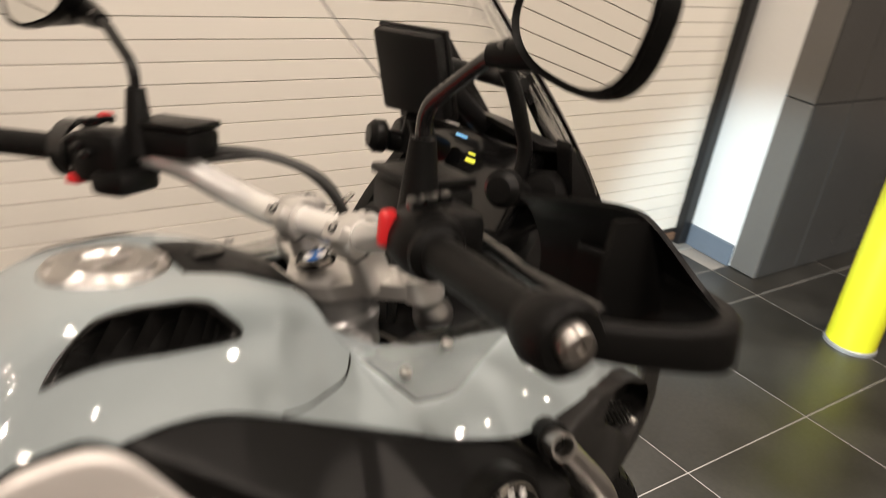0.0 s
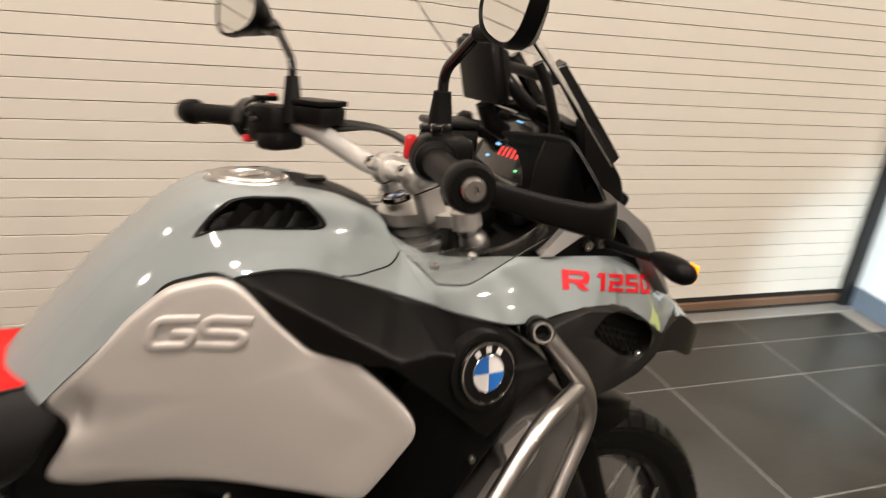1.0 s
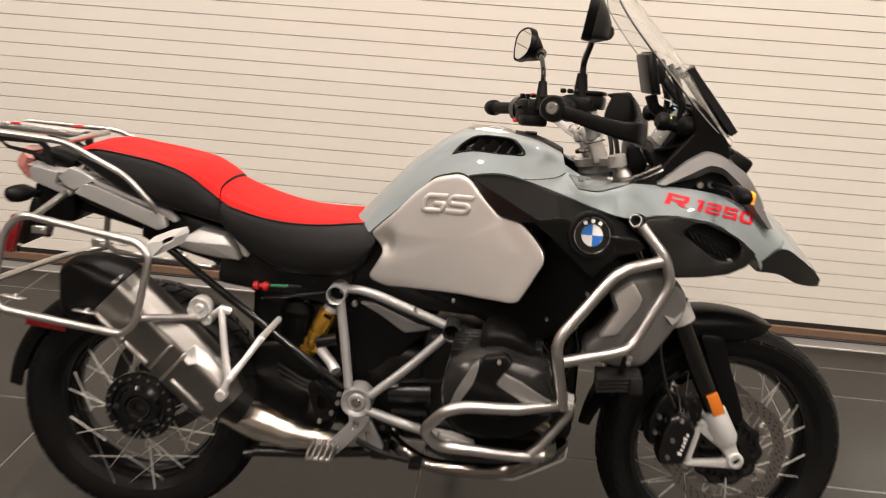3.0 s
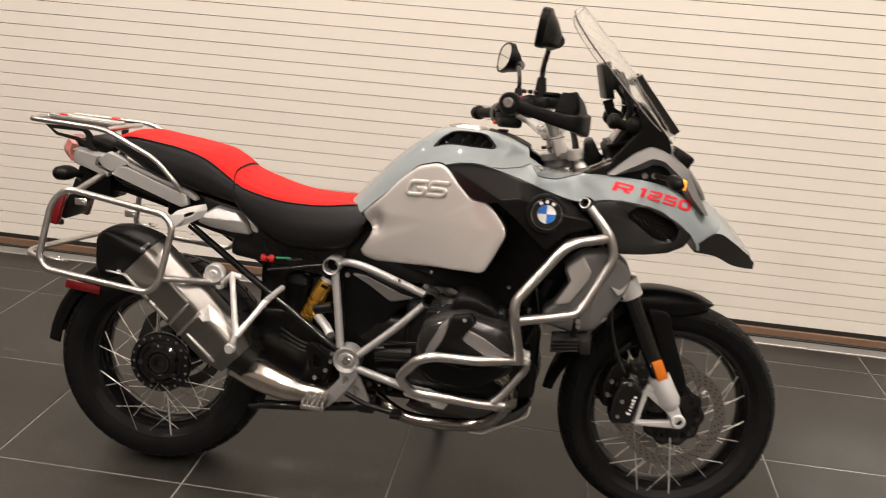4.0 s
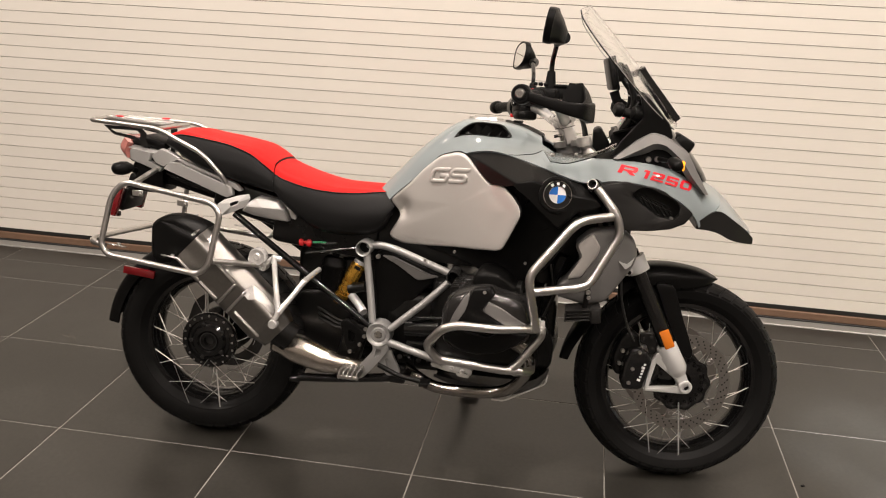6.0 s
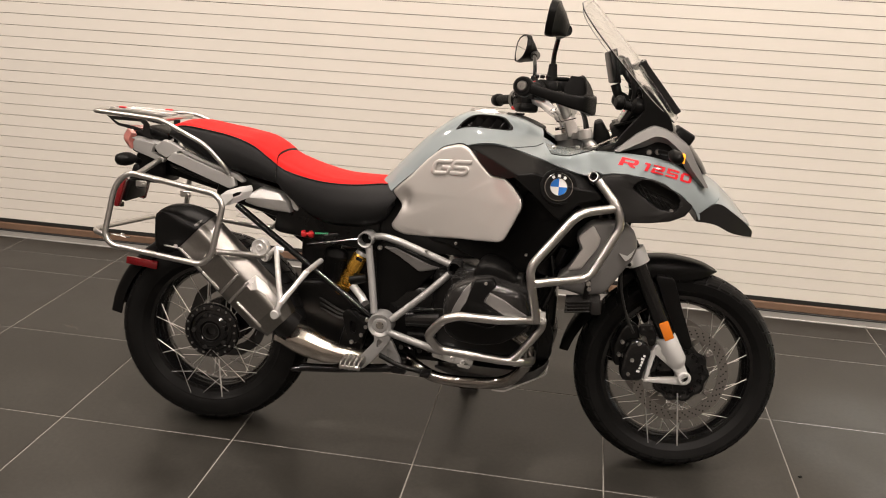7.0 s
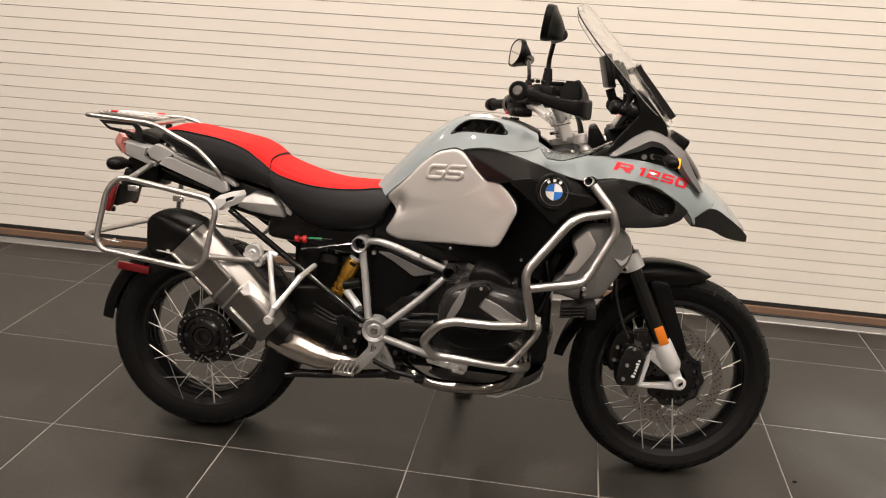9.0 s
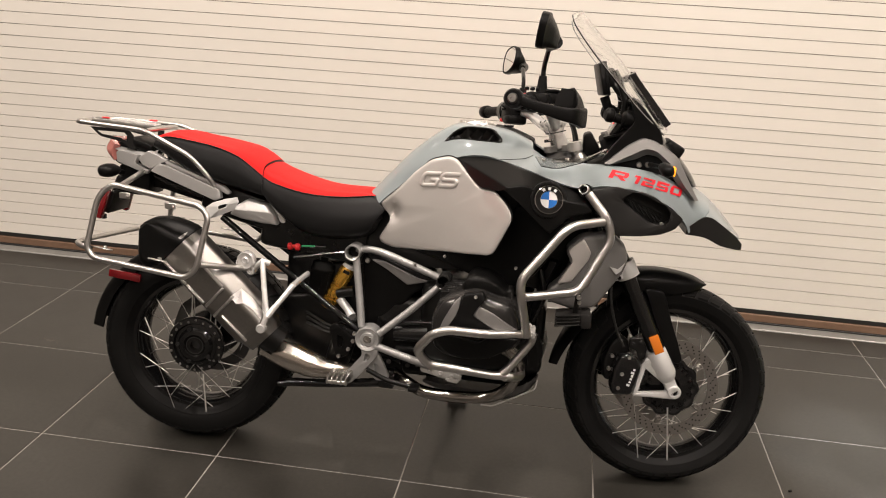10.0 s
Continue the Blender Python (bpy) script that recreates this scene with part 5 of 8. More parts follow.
for s in BOTH:
    rows = [side(s, r) for r in WING_A + WING_B + WING_C]
    bm = shell(grid(bmesh.new(), net(rows, 6, 6)), 0.005)
    skin = BVHTree.FromBMesh(bm)
    wing = part("side_wing", bm, PAINT, bike, "pale grey painted side panel running forward to the beak", angle=55)
    rows = [side(s, r) for r in ([(1.543, 0.0, 0.9235), (1.546, 0.062, 0.9035), (1.542, 0.100, 0.888), (1.530, 0.128, 0.878)],
                                 [(1.590, 0.0, 0.882), (1.592, 0.050, 0.866), (1.588, 0.080, 0.858), (1.580, 0.106, 0.853)],
                                 [(1.655, 0.0, 0.812), (1.654, 0.022, 0.808), (1.650, 0.046, 0.805), (1.640, 0.066, 0.815)])]
    part("beak_top", shell(grid(bmesh.new(), net(rows, 6, 4)), 0.004), PAINT, bike, "painted top of the pointed beak", angle=55)
    # red model lettering painted on the wing
    U0, U1 = {"R": 0.0, "1": 0.315, "2": 0.435, "5": 0.635, "0": 0.835}, {"R": 0.24, "1": 0.395, "2": 0.605, "5": 0.805, "0": 1.0}

    def on_wing(u, v, s=s, skin=skin):
        u = u if s == RIGHT else 1 - u
        lo, hi = Vector((1.234, 0, 0.9770)).lerp(Vector((1.449, 0, 0.930)), u), Vector((1.245, 0, 0.9970)).lerp(Vector((1.456, 0, 0.9525)), u)
        q = lo.lerp(hi, v) + Vector((0, 0, 0.008 * 4 * u * (1 - u) * 0.5))
        hit = skin.ray_cast(Vector((q.x, s * 0.6, q.z)), Vector((0, -s, 0)))[0]
        return hit + Vector((0, s * 0.0016, 0.0006)) if hit else Vector((q.x, s * 0.2, q.z))
    for ch, strokes in GLYPHS.items():
        span = U1[ch] - U0[ch]
        quads = [[(U0[ch] + span * x, y) for x, y in q] for q in strokes]
        part("letter", glyph(quads, on_wing), REDDECAL, wing, "red painted character of the model lettering", smooth=False)
    # clear cover plate with two screws beside the steering head
    rows = [side(s, r) for r in ([(1.020, 0.150, 1.014), (1.030, 0.190, 1.005), (1.045, 0.225, 0.990)], [(1.070, 0.145, 1.006), (1.078, 0.190, 1.001), (1.088, 0.226, 0.988)],
                                 [(1.115, 0.138, 1.010), (1.120, 0.178, 1.007), (1.128, 0.210, 0.998)], [(1.165, 0.160, 1.018), (1.165, 0.178, 1.020), (1.168, 0.196, 1.012)],
                                 [(1.225, 0.170, 1.052), (1.225, 0.182, 1.050), (1.228, 0.192, 1.042)])]
    for r in rows:
        for p in r:
            p.z += 0.0025
    deflector = part("wind_deflector", shell(grid(bmesh.new(), net(rows, 4, 4)), 0.003), WINGLET, bike, "smoked clear wind deflector held by two screws")
    bm = bmesh.new()
    for p in ((1.049, 0.200, 1.009), (1.116, 0.176, 1.013)):
        screw(bm, (p[0], s * p[1], p[2]), (0, s * 0.35, 1), 0.0062, 0.003)
    deflector.visible_shadow = False
    parts("screw", bm, STEEL, deflector)
    # black air duct panel under the wing
    duct = [(1.160, 0.938), (1.210, 0.950), (1.262, 0.955), (1.337, 0.938), (1.406, 0.907), (1.461, 0.872), (1.440, 0.842), (1.398, 0.825), (1.338, 0.819), (1.272, 0.819), (1.240, 0.834), (1.200, 0.895)]
    hole = [(1.277, 0.918), (1.300, 0.940), (1.330, 0.944), (1.374, 0.930), (1.412, 0.904), (1.436, 0.877), (1.403, 0.852), (1.362, 0.858), (1.315, 0.890)]
    def duct_out(x, z):
        return 0.262 - 0.36 * (x - 1.27) + 0.25 * max(0, 0.90 - z) * max(0, 1.45 - x) * 3 - 0.10 * max(0, z - 0.92)
    dp = part("air_duct_panel", panel(duct, duct_out, s, 0.03, 0.005, (1.34, 0.885), 0, 96, 0.006, hole, 0.035), SATIN, bike, "black plastic air duct panel with a meshed opening")
    bm = bmesh.new()
    for k in range(7):
        x0 = 1.292 + 0.017 * k
        zc = 0.921 - 0.009 * k
        tube(bm, [(x0 - 0.010, s * (duct_out(x0, zc) - 0.018), zc + 0.014), (x0 + 0.020, s * (duct_out(x0, zc) - 0.018), zc - 0.026)], 0.0022, 6)
    for k in range(4):
        x0, z0 = 1.290 + 0.006 * k, 0.925 - 0.014 * k
        tube(bm, [(x0, s * (duct_out(x0, z0) - 0.018), z0), (x0 + 0.105, s * (duct_out(x0 + 0.105, z0 - 0.035) - 0.018), z0 - 0.040)], 0.0022, 6)
    part("duct_mesh", bm, ENGDARK, dp, "black plastic mesh in the duct")
    bm = bmesh.new()
    screw(bm, (1.398, s * (duct_out(1.398, 0.852) - 0.008), 0.855), (0.2, s, 0), 0.006, 0.004)
    part("duct_screw", bm, STEEL, dp)

# black beak tip under the painted top
rows = []
for x, zt, wt, zb, wb in ((1.478, 0.842, 0.150, 0.822, 0.146), (1.535, 0.876, 0.128, 0.814, 0.126), (1.585, 0.852, 0.106, 0.791, 0.104), (1.634, 0.816, 0.070, 0.777, 0.066), (1.662, 0.790, 0.044, 0.771, 0.040)):
    rows.append([Vector(p) for p in ((x, -wb, zb), (x, -wt, zt), (x, -wt * 0.5, zt - 0.001), (x, 0, zt), (x, wt * 0.5, zt - 0.001), (x, wt, zt), (x, wb, zb), (x, wb * 0.5, zb - 0.002), (x, -wb * 0.5, zb - 0.002))])
bm = bmesh.new()
pts = [curve_through([r[j] for r in rows], 4) for j in range(9)]
grid(bm, [[pts[j][i] for j in range(9)] for i in range(len(pts[0]))], wrap=True)
part("beak_tip", fill_ends(bm), SATIN, bike, "matt black underside of the beak", angle=35)

# --- silver tank side panels with raised lettering, black side panels with badge
SIL = [(0.566, 0.829), (0.618, 0.880), (0.672, 0.937), (0.717, 0.976), (0.772, 0.992), (0.798, 0.985), (0.841, 0.942), (0.878, 0.912), (0.917, 0.918), (0.936, 0.906), (0.960, 0.886), (0.977, 0.867),
       (0.980, 0.846), (0.953, 0.782), (0.934, 0.741), (0.916, 0.731), (0.842, 0.714), (0.746, 0.699), (0.687, 0.692), (0.610, 0.689), (0.574, 0.703), (0.566, 0.720), (0.587, 0.756), (0.599, 0.780), (0.586, 0.804)]


def sil_out(x, z):
    return 0.499 - 1.998 * x + 0.576 * z + 2.041 * x * x - 0.754 * x * z


def sil_relief(x, z):
    """A shallow pressed hollow near the rear edge and a rounded fall to the rim."""
    a = math.exp(-(((x - 0.606) / 0.017) ** 2 + ((z - 0.806) / 0.026) ** 2))
    fold = max(0.0, x - 0.912 - 0.35 * (z - 0.70)) + 0.5 * max(0.0, 0.715 - z)
    edge = min(abs((x - px) * nx + (z - pz) * nz) for px, pz, nx, nz in ((0.938, 0.902, 0.60, 0.80), (0.978, 0.856, 0.92, 0.39), (0.957, 0.790, 0.92, -0.39)))
    valley = math.exp(-((edge - 0.040) / 0.022) ** 2) * min(1.0, max(0.0, (z - 0.740) / 0.08)) * min(1.0, max(0.0, (x - 0.86) / 0.03))
    return -0.023 * a - 0.34 * fold - 0.003 * valley


for s in BOTH:
    sil = part("tank_side_panel", panel(SIL, sil_out, s, 0.045, 0.0065, (0.775, 0.835), 0.010, 160, 0.014, relief=sil_relief), SILVER, bike, "satin silver tank side panel with raised letters")

    # Black backing added to draw the dark gap line round the panel.
    rim = [(0.775 + 1.016 * (x - 0.775), 0.835 + 1.022 * (z - 0.835)) for x, z in SIL]
    part("panel_seal", panel(rim, lambda x, z: sil_out(x, z) - 0.011 + 1.3 * sil_relief(x, z), s, 0.030, 0.004, (0.775, 0.835), 0, 128, 0.016), DEEP, sil, "black backing that draws the dark gap round the panel")

    def on_panel(x2, z2, h, s=s):
        x2 = x2 if s == RIGHT else 0.117 - x2
        x = 0.688 + 0.96 * x2 + 0.27 * z2
        z = 0.897 + z2 + 0.085 * x2
        k = ((x - 0.775) ** 2 + (z - 0.835) ** 2) / 0.028
        return Vector((x, s * (sil_out(x, z) + 0.010 * max(0, 1 - k) + 0.0006 + h), z))
    for x0, strokes in ((0.0, [(0.054, 0.036), (0.008, 0.036), (0.001, 0.029), (0.001, 0.007), (0.008, 0.0), (0.050, 0.0), (0.052, 0.017), (0.026, 0.017)]),
                        (0.062, [(0.056, 0.036), (0.008, 0.036), (0.001, 0.031), (0.001, 0.023), (0.008, 0.018), (0.045, 0.018), (0.052, 0.013), (0.052, 0.005), (0.045, 0.0), (-0.002, 0.0)])):
        line = bent([(x0 + a, b, 0) for a, b in strokes], 0.004, 3)
        rows = []
        for k, p in enumerate(line):
            t = (line[min(k + 1, len(line) - 1)] - line[max(k - 1, 0)]).normalized()
            w = Vector((-t.y, t.x, 0))
            e = 0.35 if k in (0, len(line) - 1) else 1.0
            rows.append([on_panel((p + w * c).x, (p + w * c).y, h * e) for c, h in ((-0.0062, -0.002), (-0.0055, 0.0012), (-0.0040, 0.0026), (0.0040, 0.0026), (0.0055, 0.0012), (0.0062, -0.002))])
        part("raised_letter", grid(bmesh.new(), rows), SILVER, sil, "raised silver letter", angle=60)

    BLK = [(0.777, 0.988), (0.786, 1.003), (0.806, 1.010), (0.835, 1.012), (0.869, 1.009), (0.916, 0.999), (0.998, 0.979), (1.064, 0.962), (1.113, 0.947), (1.138, 0.936), (1.167, 0.917), (1.200, 0.886),
           (1.185, 0.878), (1.137, 0.869), (1.098, 0.830), (1.086, 0.816), (1.012, 0.881), (0.951, 0.928), (0.930, 0.918), (0.905, 0.917), (0.875, 0.917), (0.815, 0.960)]
    def blk_out(x, z):
        """Two sloping upper faces, a steep face towards the tail and the upright face that carries the badge."""
        faces = (1.878 + 0.400 * x - 2.060 * z, 3.624 - 0.783 * x - 2.645 * z, -0.735 + 1.083 * x + 0.032 * z, 0.334 - 0.45 * max(0, x - 1.12))
        low = min(faces)
        return low - 0.0015 * sum(math.exp(-(f - low) / 0.004) for f in faces)
    bp = part("badge_panel", panel(BLK, blk_out, s, 0.10, 0.004, (0.985, 0.945), 0.0, 160, 0.006, relief=lambda x, z: 0.0), PANELBLK, bike, "matt black side panel carrying the round badge")
    nrm = Vector((0.14, s * 0.97, 0.16)).normalized()
    c = Vector((1.075, s * 0.330, 0.912))
    bm = bmesh.new()
    lathe(bm, [(0.040, 0.0), (0.042, 0.0012), (0.0475, 0.0012), (0.0505, 0.0), (0.0515, -0.020), (0.040, -0.020)], c, nrm, 48)
    part("badge_seat", bm, PANELBLK, bp, "round raised seat of the badge")
    roundel(c + nrm * 0.002, nrm, (0, 0, 1), 0.0395, bike)
    # black cover below, between silver panel and crash bar
    UND = [(0.560, 0.700), (0.700, 0.700), (0.900, 0.735), (0.970, 0.800), (0.985, 0.870), (1.000, 0.890), (1.060, 0.850), (1.100, 0.838), (1.150, 0.860), (1.120, 0.790), (1.060, 0.690), (1.005, 0.640), (0.930, 0.628), (0.850, 0.650), (0.760, 0.675), (0.640, 0.685)]
    def und_out(x, z):
        return min(0.05 + 0.47 * (x - 0.55), 0.292) + 0.10 * (z - 0.7)
    part("lower_side_cover", panel(UND, und_out, s, 0.05, 0.008, (0.95, 0.755), 0.0, 96, 0.012), PLASTIC, bike, "matt black lower side cover")

for s in BOTH:
    bm = bmesh.new()
    for x, z, o in ((0.693, 0.659, 0.178), (0.925, 0.636, 0.251), (1.001, 0.703, 0.291), (0.784, 0.697, 0.201), (1.083, 0.774, 0.306)):
        screw(bm, (x, s * o, z), (0, s, 0), 0.0045, 0.004)
    parts("cover_bolt", bm, STEEL, bike, "small bright bolt")

# black inner tub below tank covers
rows = []
for x, w, z0, z1 in ((0.50, 0.10, 0.66, 0.82), (0.62, 0.11, 0.64, 0.87), (0.75, 0.115, 0.64, 0.95), (0.90, 0.13, 0.64, 1.00), (1.00, 0.13, 0.62, 0.985), (1.10, 0.11, 0.60, 0.94), (1.20, 0.10, 0.62, 0.90)):
    rows.append([Vector(p) for p in ((x, -w, z0), (x, -w, (z0 + z1) / 2), (x, -w * 0.8, z1), (x, 0, z1 + 0.005), (x, w * 0.8, z1), (x, w, (z0 + z1) / 2), (x, w, z0), (x, 0, z0 - 0.01))])
bm = grid(bmesh.new(), rows, wrap=True)
part("inner_body", fill_ends(bm), ENGDARK, bike, "black inner body and airbox", angle=30)

# --- seats: red top, black sides
RIDER = [(0.2025, 0.913, 0.876, 0.818, 0.107, 0.113), (0.212, 0.911, 0.873, 0.812, 0.110, 0.117), (0.237, 0.899, 0.862, 0.785, 0.115, 0.122), (0.312, 0.874, 0.844, 0.728, 0.118, 0.128), (0.386, 0.858, 0.836, 0.706, 0.114, 0.130),
         (0.460, 0.855, 0.837, 0.708, 0.106, 0.128), (0.520, 0.854, 0.844, 0.728, 0.098, 0.124), (0.548, 0.850, 0.846, 0.775, 0.094, 0.118)]
PILLION = [(-0.150, 0.978, 0.962, 0.938, 0.080, 0.090), (-0.101, 0.992, 0.975, 0.912, 0.100, 0.108), (-0.026, 0.979, 0.970, 0.872, 0.112, 0.122), (0.058, 0.968, 0.957, 0.850, 0.116, 0.128),
           (0.125, 0.959, 0.934, 0.834, 0.116, 0.126), (0.166, 0.943, 0.906, 0.825, 0.113, 0.121), (0.186, 0.931, 0.891, 0.820, 0.111, 0.117), (0.2015, 0.920, 0.879, 0.817, 0.109, 0.113)]


def seat(name, secs, label):
    red, blk, under = [], [], []
    for x, zt, zr, zb, wr, wb in secs:
        red.append([Vector((x, o, z)) for o, z in ((-wr, zr), (-wr * 0.92, zr + (zt - zr) * 0.62), (-wr * 0.62, zt - 0.004), (0, zt), (wr * 0.62, zt - 0.004), (wr * 0.92, zr + (zt - zr) * 0.62), (wr, zr))])
        h = zr - zb
        dx = 0.0 if x < 0.45 else 0.022
        for s, store in ((RIGHT, blk), (LEFT, under)):
            store.append([Vector((x, s * wr, zr)), Vector((x + dx * 0.6, s * (wr + wb) * 0.51, zr - h * 0.18)), Vector((x + dx * 1.6, s * (wb + 0.004), zr - h * 0.5)), Vector((x + dx, s * wb, zr - h * 0.85)), Vector((x + dx, s * (wb - 0.03), zb))])
    ob = part(name, shell(grid(bmesh.new(), net(red, 5, 4)), 0.006), REDSEAT, bike, label, angle=70, mid=True)
    for store in (blk, under):
        part("seat_side", shell(grid(bmesh.new(), net(store, 5, 5)), 0.006), BLKSEAT, ob, "black vinyl seat side", angle=70, mid=True)
    for i, sec in ((0, secs[0]), (-1, secs[-1])):
        end = [red[i][k] for k in range(7)] + [under[i][k] for k in range(1, 5)] + [blk[i][k] for k in range(4, 0, -1)]
        bm = bmesh.new()
        c = bm.verts.new(sum(end, Vector()) / len(end) + Vector((-0.012 if i == 0 else 0.006, 0, 0)))
        vs = [bm.verts.new(p) for p in end]
        for a, b in zip(vs, vs[1:] + vs[:1]):
            bm.faces.new((a, b, c))
        part("seat_end", bm, BLKSEAT, ob, angle=20, mid=True)
    for s in BOTH:
        line = curve_through([(x, s * (wr + 0.001), zr + 0.001) for x, zt, zr, zb, wr, wb in secs], 5)
        part("piping", tube(bmesh.new(), line, 0.0022, 6), BLKSEAT, ob, "stitched seam", mid=True)
    return ob


rider = seat("rider_seat", RIDER, "red and black vinyl rider seat, lower than the pillion seat")
seat("pillion_seat", PILLION, "red and black vinyl pillion seat")

# --- front fairing with headlight, screen, cockpit
for s in BOTH:
    OUTER = [(1.222, 1.010), (1.282, 1.064), (1.326, 1.089), (1.364, 1.080), (1.433, 1.035), (1.468, 0.977), (1.503, 0.922)]
    RIDGE = [(1.237, 1.010), (1.300, 1.043), (1.334, 1.062), (1.366, 1.057), (1.416, 1.018), (1.453, 0.966), (1.492, 0.922)]
    INNER = [(1.252, 1.010), (1.312, 1.028), (1.340, 1.044), (1.372, 1.040), (1.404, 1.010), (1.438, 0.962), (1.482, 0.922)]
    def fair_out(x, z):
        return 0.188 - 0.14 * max(0, x - 1.21) - 0.8 * max(0, x - 1.335) ** 2 - 0.10 * (z - 1.0)
    lines = []
    for line, lift, dz in ((OUTER, -0.045, 0.006), (OUTER, -0.004, 0.0), (RIDGE, 0.004, 0.0), (INNER, -0.020, 0.0)):
        lines.append(bent([(x, s * (fair_out(x, z) + lift), z + dz) for x, z in line], 0.012, 3))
    fp = part("headlight_surround", shell(grid(bmesh.new(), lines), 0.004), GREYMET, bike, "dark silver angular headlight surround", angle=18)
    bm = bmesh.new()
    for p in ((1.322, 1.012), (1.347, 1.014)):
        screw(bm, (p[0], s * (fair_out(*p) - 0.026), p[1]), (0, s, 0), 0.0085, 0.006)
    parts("screw", bm, STEEL, fp)
    REC = [(1.225, 0.990), (1.290, 1.048), (1.335, 1.070), (1.366, 1.060), (1.425, 1.020), (1.462, 0.960), (1.440, 0.950), (1.330, 0.980)]
    part("headlight_recess", panel(REC, lambda x, z: fair_out(x, z) - 0.034, s, 0.01, 0.002, (1.35, 1.015), 0, 64, 0.008), DEEP, fp, "dark recess beside the headlight")
    # turn signal on its stalk, lit amber
    bm = bmesh.new()
    tube(bm, curve_through(side(s, [(1.352, 0.150, 1.016), (1.366, 0.205, 1.018), (1.376, 0.240, 1.020)]), 4), 0.0068, 12)
    pod = Vector((1.384, s * 0.262, 1.018))
    axis = Vector((0.22, s, -0.16)).normalized()
    lathe(bm, [(0, -0.034), (0.008, -0.031), (0.015, -0.018), (0.0195, 0.004), (0.0205, 0.020), (0.0180, 0.034), (0.011, 0.043), (0, 0.046)], pod, axis, 24, 0.85)
    sig = part("turn_signal", bm, PLASTIC, bike, "black turn signal with a lit amber lens")
    bm = bmesh.new()
    fwd = axis.cross(Vector((0, 0, 1))).normalized()
    turn = Matrix((fwd, axis, fwd.cross(axis))).transposed().to_4x4()
    block(bm, (0.006, 0.018, 0.026), Matrix.Translation(pod + axis * 0.028 + Vector((0.0145, 0, 0.001))) @ turn, 0.0028, 3)
    part("signal_lens", bm, AMBER, sig, "glowing amber lens")
    # black cockpit side, rising from the wing to the foot of the screen
    COCK = [(1.276, 1.204), (1.311, 1.182), (1.375, 1.111), (1.388, 1.072), (1.333, 1.080), (1.268, 1.040), (1.208, 1.010), (1.238, 1.058), (1.296, 1.132)]
    part("cockpit_side", panel(COCK, lambda x, z: 0.172 - 0.24 * (x - 1.21), s, 0.022, 0.004, (1.322, 1.102), 0, 96, 0.010), PLASTIC, bike, "black cockpit side panel", angle=30)

part("cockpit_cover", panel([(1.158, 1.080), (1.180, 1.088), (1.214, 1.036), (1.204, 1.012), (1.160, 1.000)], lambda x, z: 0.055, RIGHT, 0.11, 0.006, None, 0.004, 48, 0.010), PLASTIC, bike, "black cover below the instruments")
# black floor of the cockpit between the wings
bm = bmesh.new()
rows = [[(1.135, -0.150, 0.985), (1.135, 0, 0.960), (1.135, 0.150, 0.985)], [(1.230, -0.170, 1.000), (1.230, 0, 1.010), (1.230, 0.170, 1.000)], [(1.330, -0.140, 1.060), (1.330, 0, 1.085), (1.330, 0.140, 1.060)]]
part("cockpit_floor", shell(grid(bm, net(rows, 4, 4)), 0.006), DEEP, bike, "black cockpit floor")
bm = bmesh.new()
block(bm, (0.060, 0.110, 0.050), Matrix.Translation((1.425, 0, 1.052)) @ Matrix.Rotation(0.5, 4, "Y"), 0.010)
part("headlight_hood", bm, PLASTIC, bike, "black hood above the headlight")
bm = bmesh.new()
rows = [[(1.330, -0.125, 1.085), (1.372, -0.06, 1.100), (1.380, 0, 1.104), (1.372, 0.06, 1.100), (1.330, 0.125, 1.085)], [(1.385, -0.115, 1.040), (1.430, -0.06, 1.045), (1.440, 0, 1.048), (1.430, 0.06, 1.045), (1.385, 0.115, 1.040)],
        [(1.430, -0.100, 0.985), (1.480, -0.05, 0.985), (1.492, 0, 0.985), (1.480, 0.05, 0.985), (1.430, 0.100, 0.985)], [(1.450, -0.085, 0.955), (1.500, -0.045, 0.950), (1.512, 0, 0.950), (1.500, 0.045, 0.950), (1.450, 0.085, 0.955)]]
part("headlight", shell(grid(bm, net(rows, 5, 5)), 0.006), GLOSSBLK, bike, "dark glossy headlight unit", angle=60)
bm = bmesh.new()
for s in BOTH:
    lathe(bm, [(0, 0.0), (0.030, 0.0), (0.030, -0.01)], (1.440, s * 0.045, 1.004), (1, s * 0.25, 0.30), 24)
parts("headlight_lens", bm, HEADGLOW, bike, "lit white headlight lenses")

# Bowls added behind the glowing lenses to block their glow from the rear.
for s in BOTH:
    bm = bmesh.new()
    lathe(bm, [(0.031, 0.004), (0.035, 0.002), (0.036, -0.020), (0.030, -0.034), (0, -0.036)], (1.440, s * 0.045, 1.004), (1, s * 0.25, 0.30), 24)
    part("lamp_bowl", bm, DEEP, bike, "black bowl added behind the lens to hide its glow")

# windscreen: tall clear sheet, bowed, with black adjusters and a dark lower deflector
rows = []
for t, x, z, w in ((0.0, 1.405, 1.115, 0.115), (0.25, 1.345, 1.190, 0.158), (0.5, 1.275, 1.275, 0.176), (0.75, 1.195, 1.360, 0.176), (0.93, 1.140, 1.418, 0.164), (1.0, 1.118, 1.440, 0.140)):
    back = 0.040 * (w / 0.17) ** 2
    rows.append([Vector((x - back * abs(k) ** 2, w * k, z - back * 0.75 * abs(k) ** 2)) for k in (-1, -0.66, -0.33, 0, 0.33, 0.66, 1)])
scr = part("windscreen", shell(grid(bmesh.new(), net(rows, 5, 4)), 0.004), SCREEN, bike, "tall clear windscreen", angle=70)
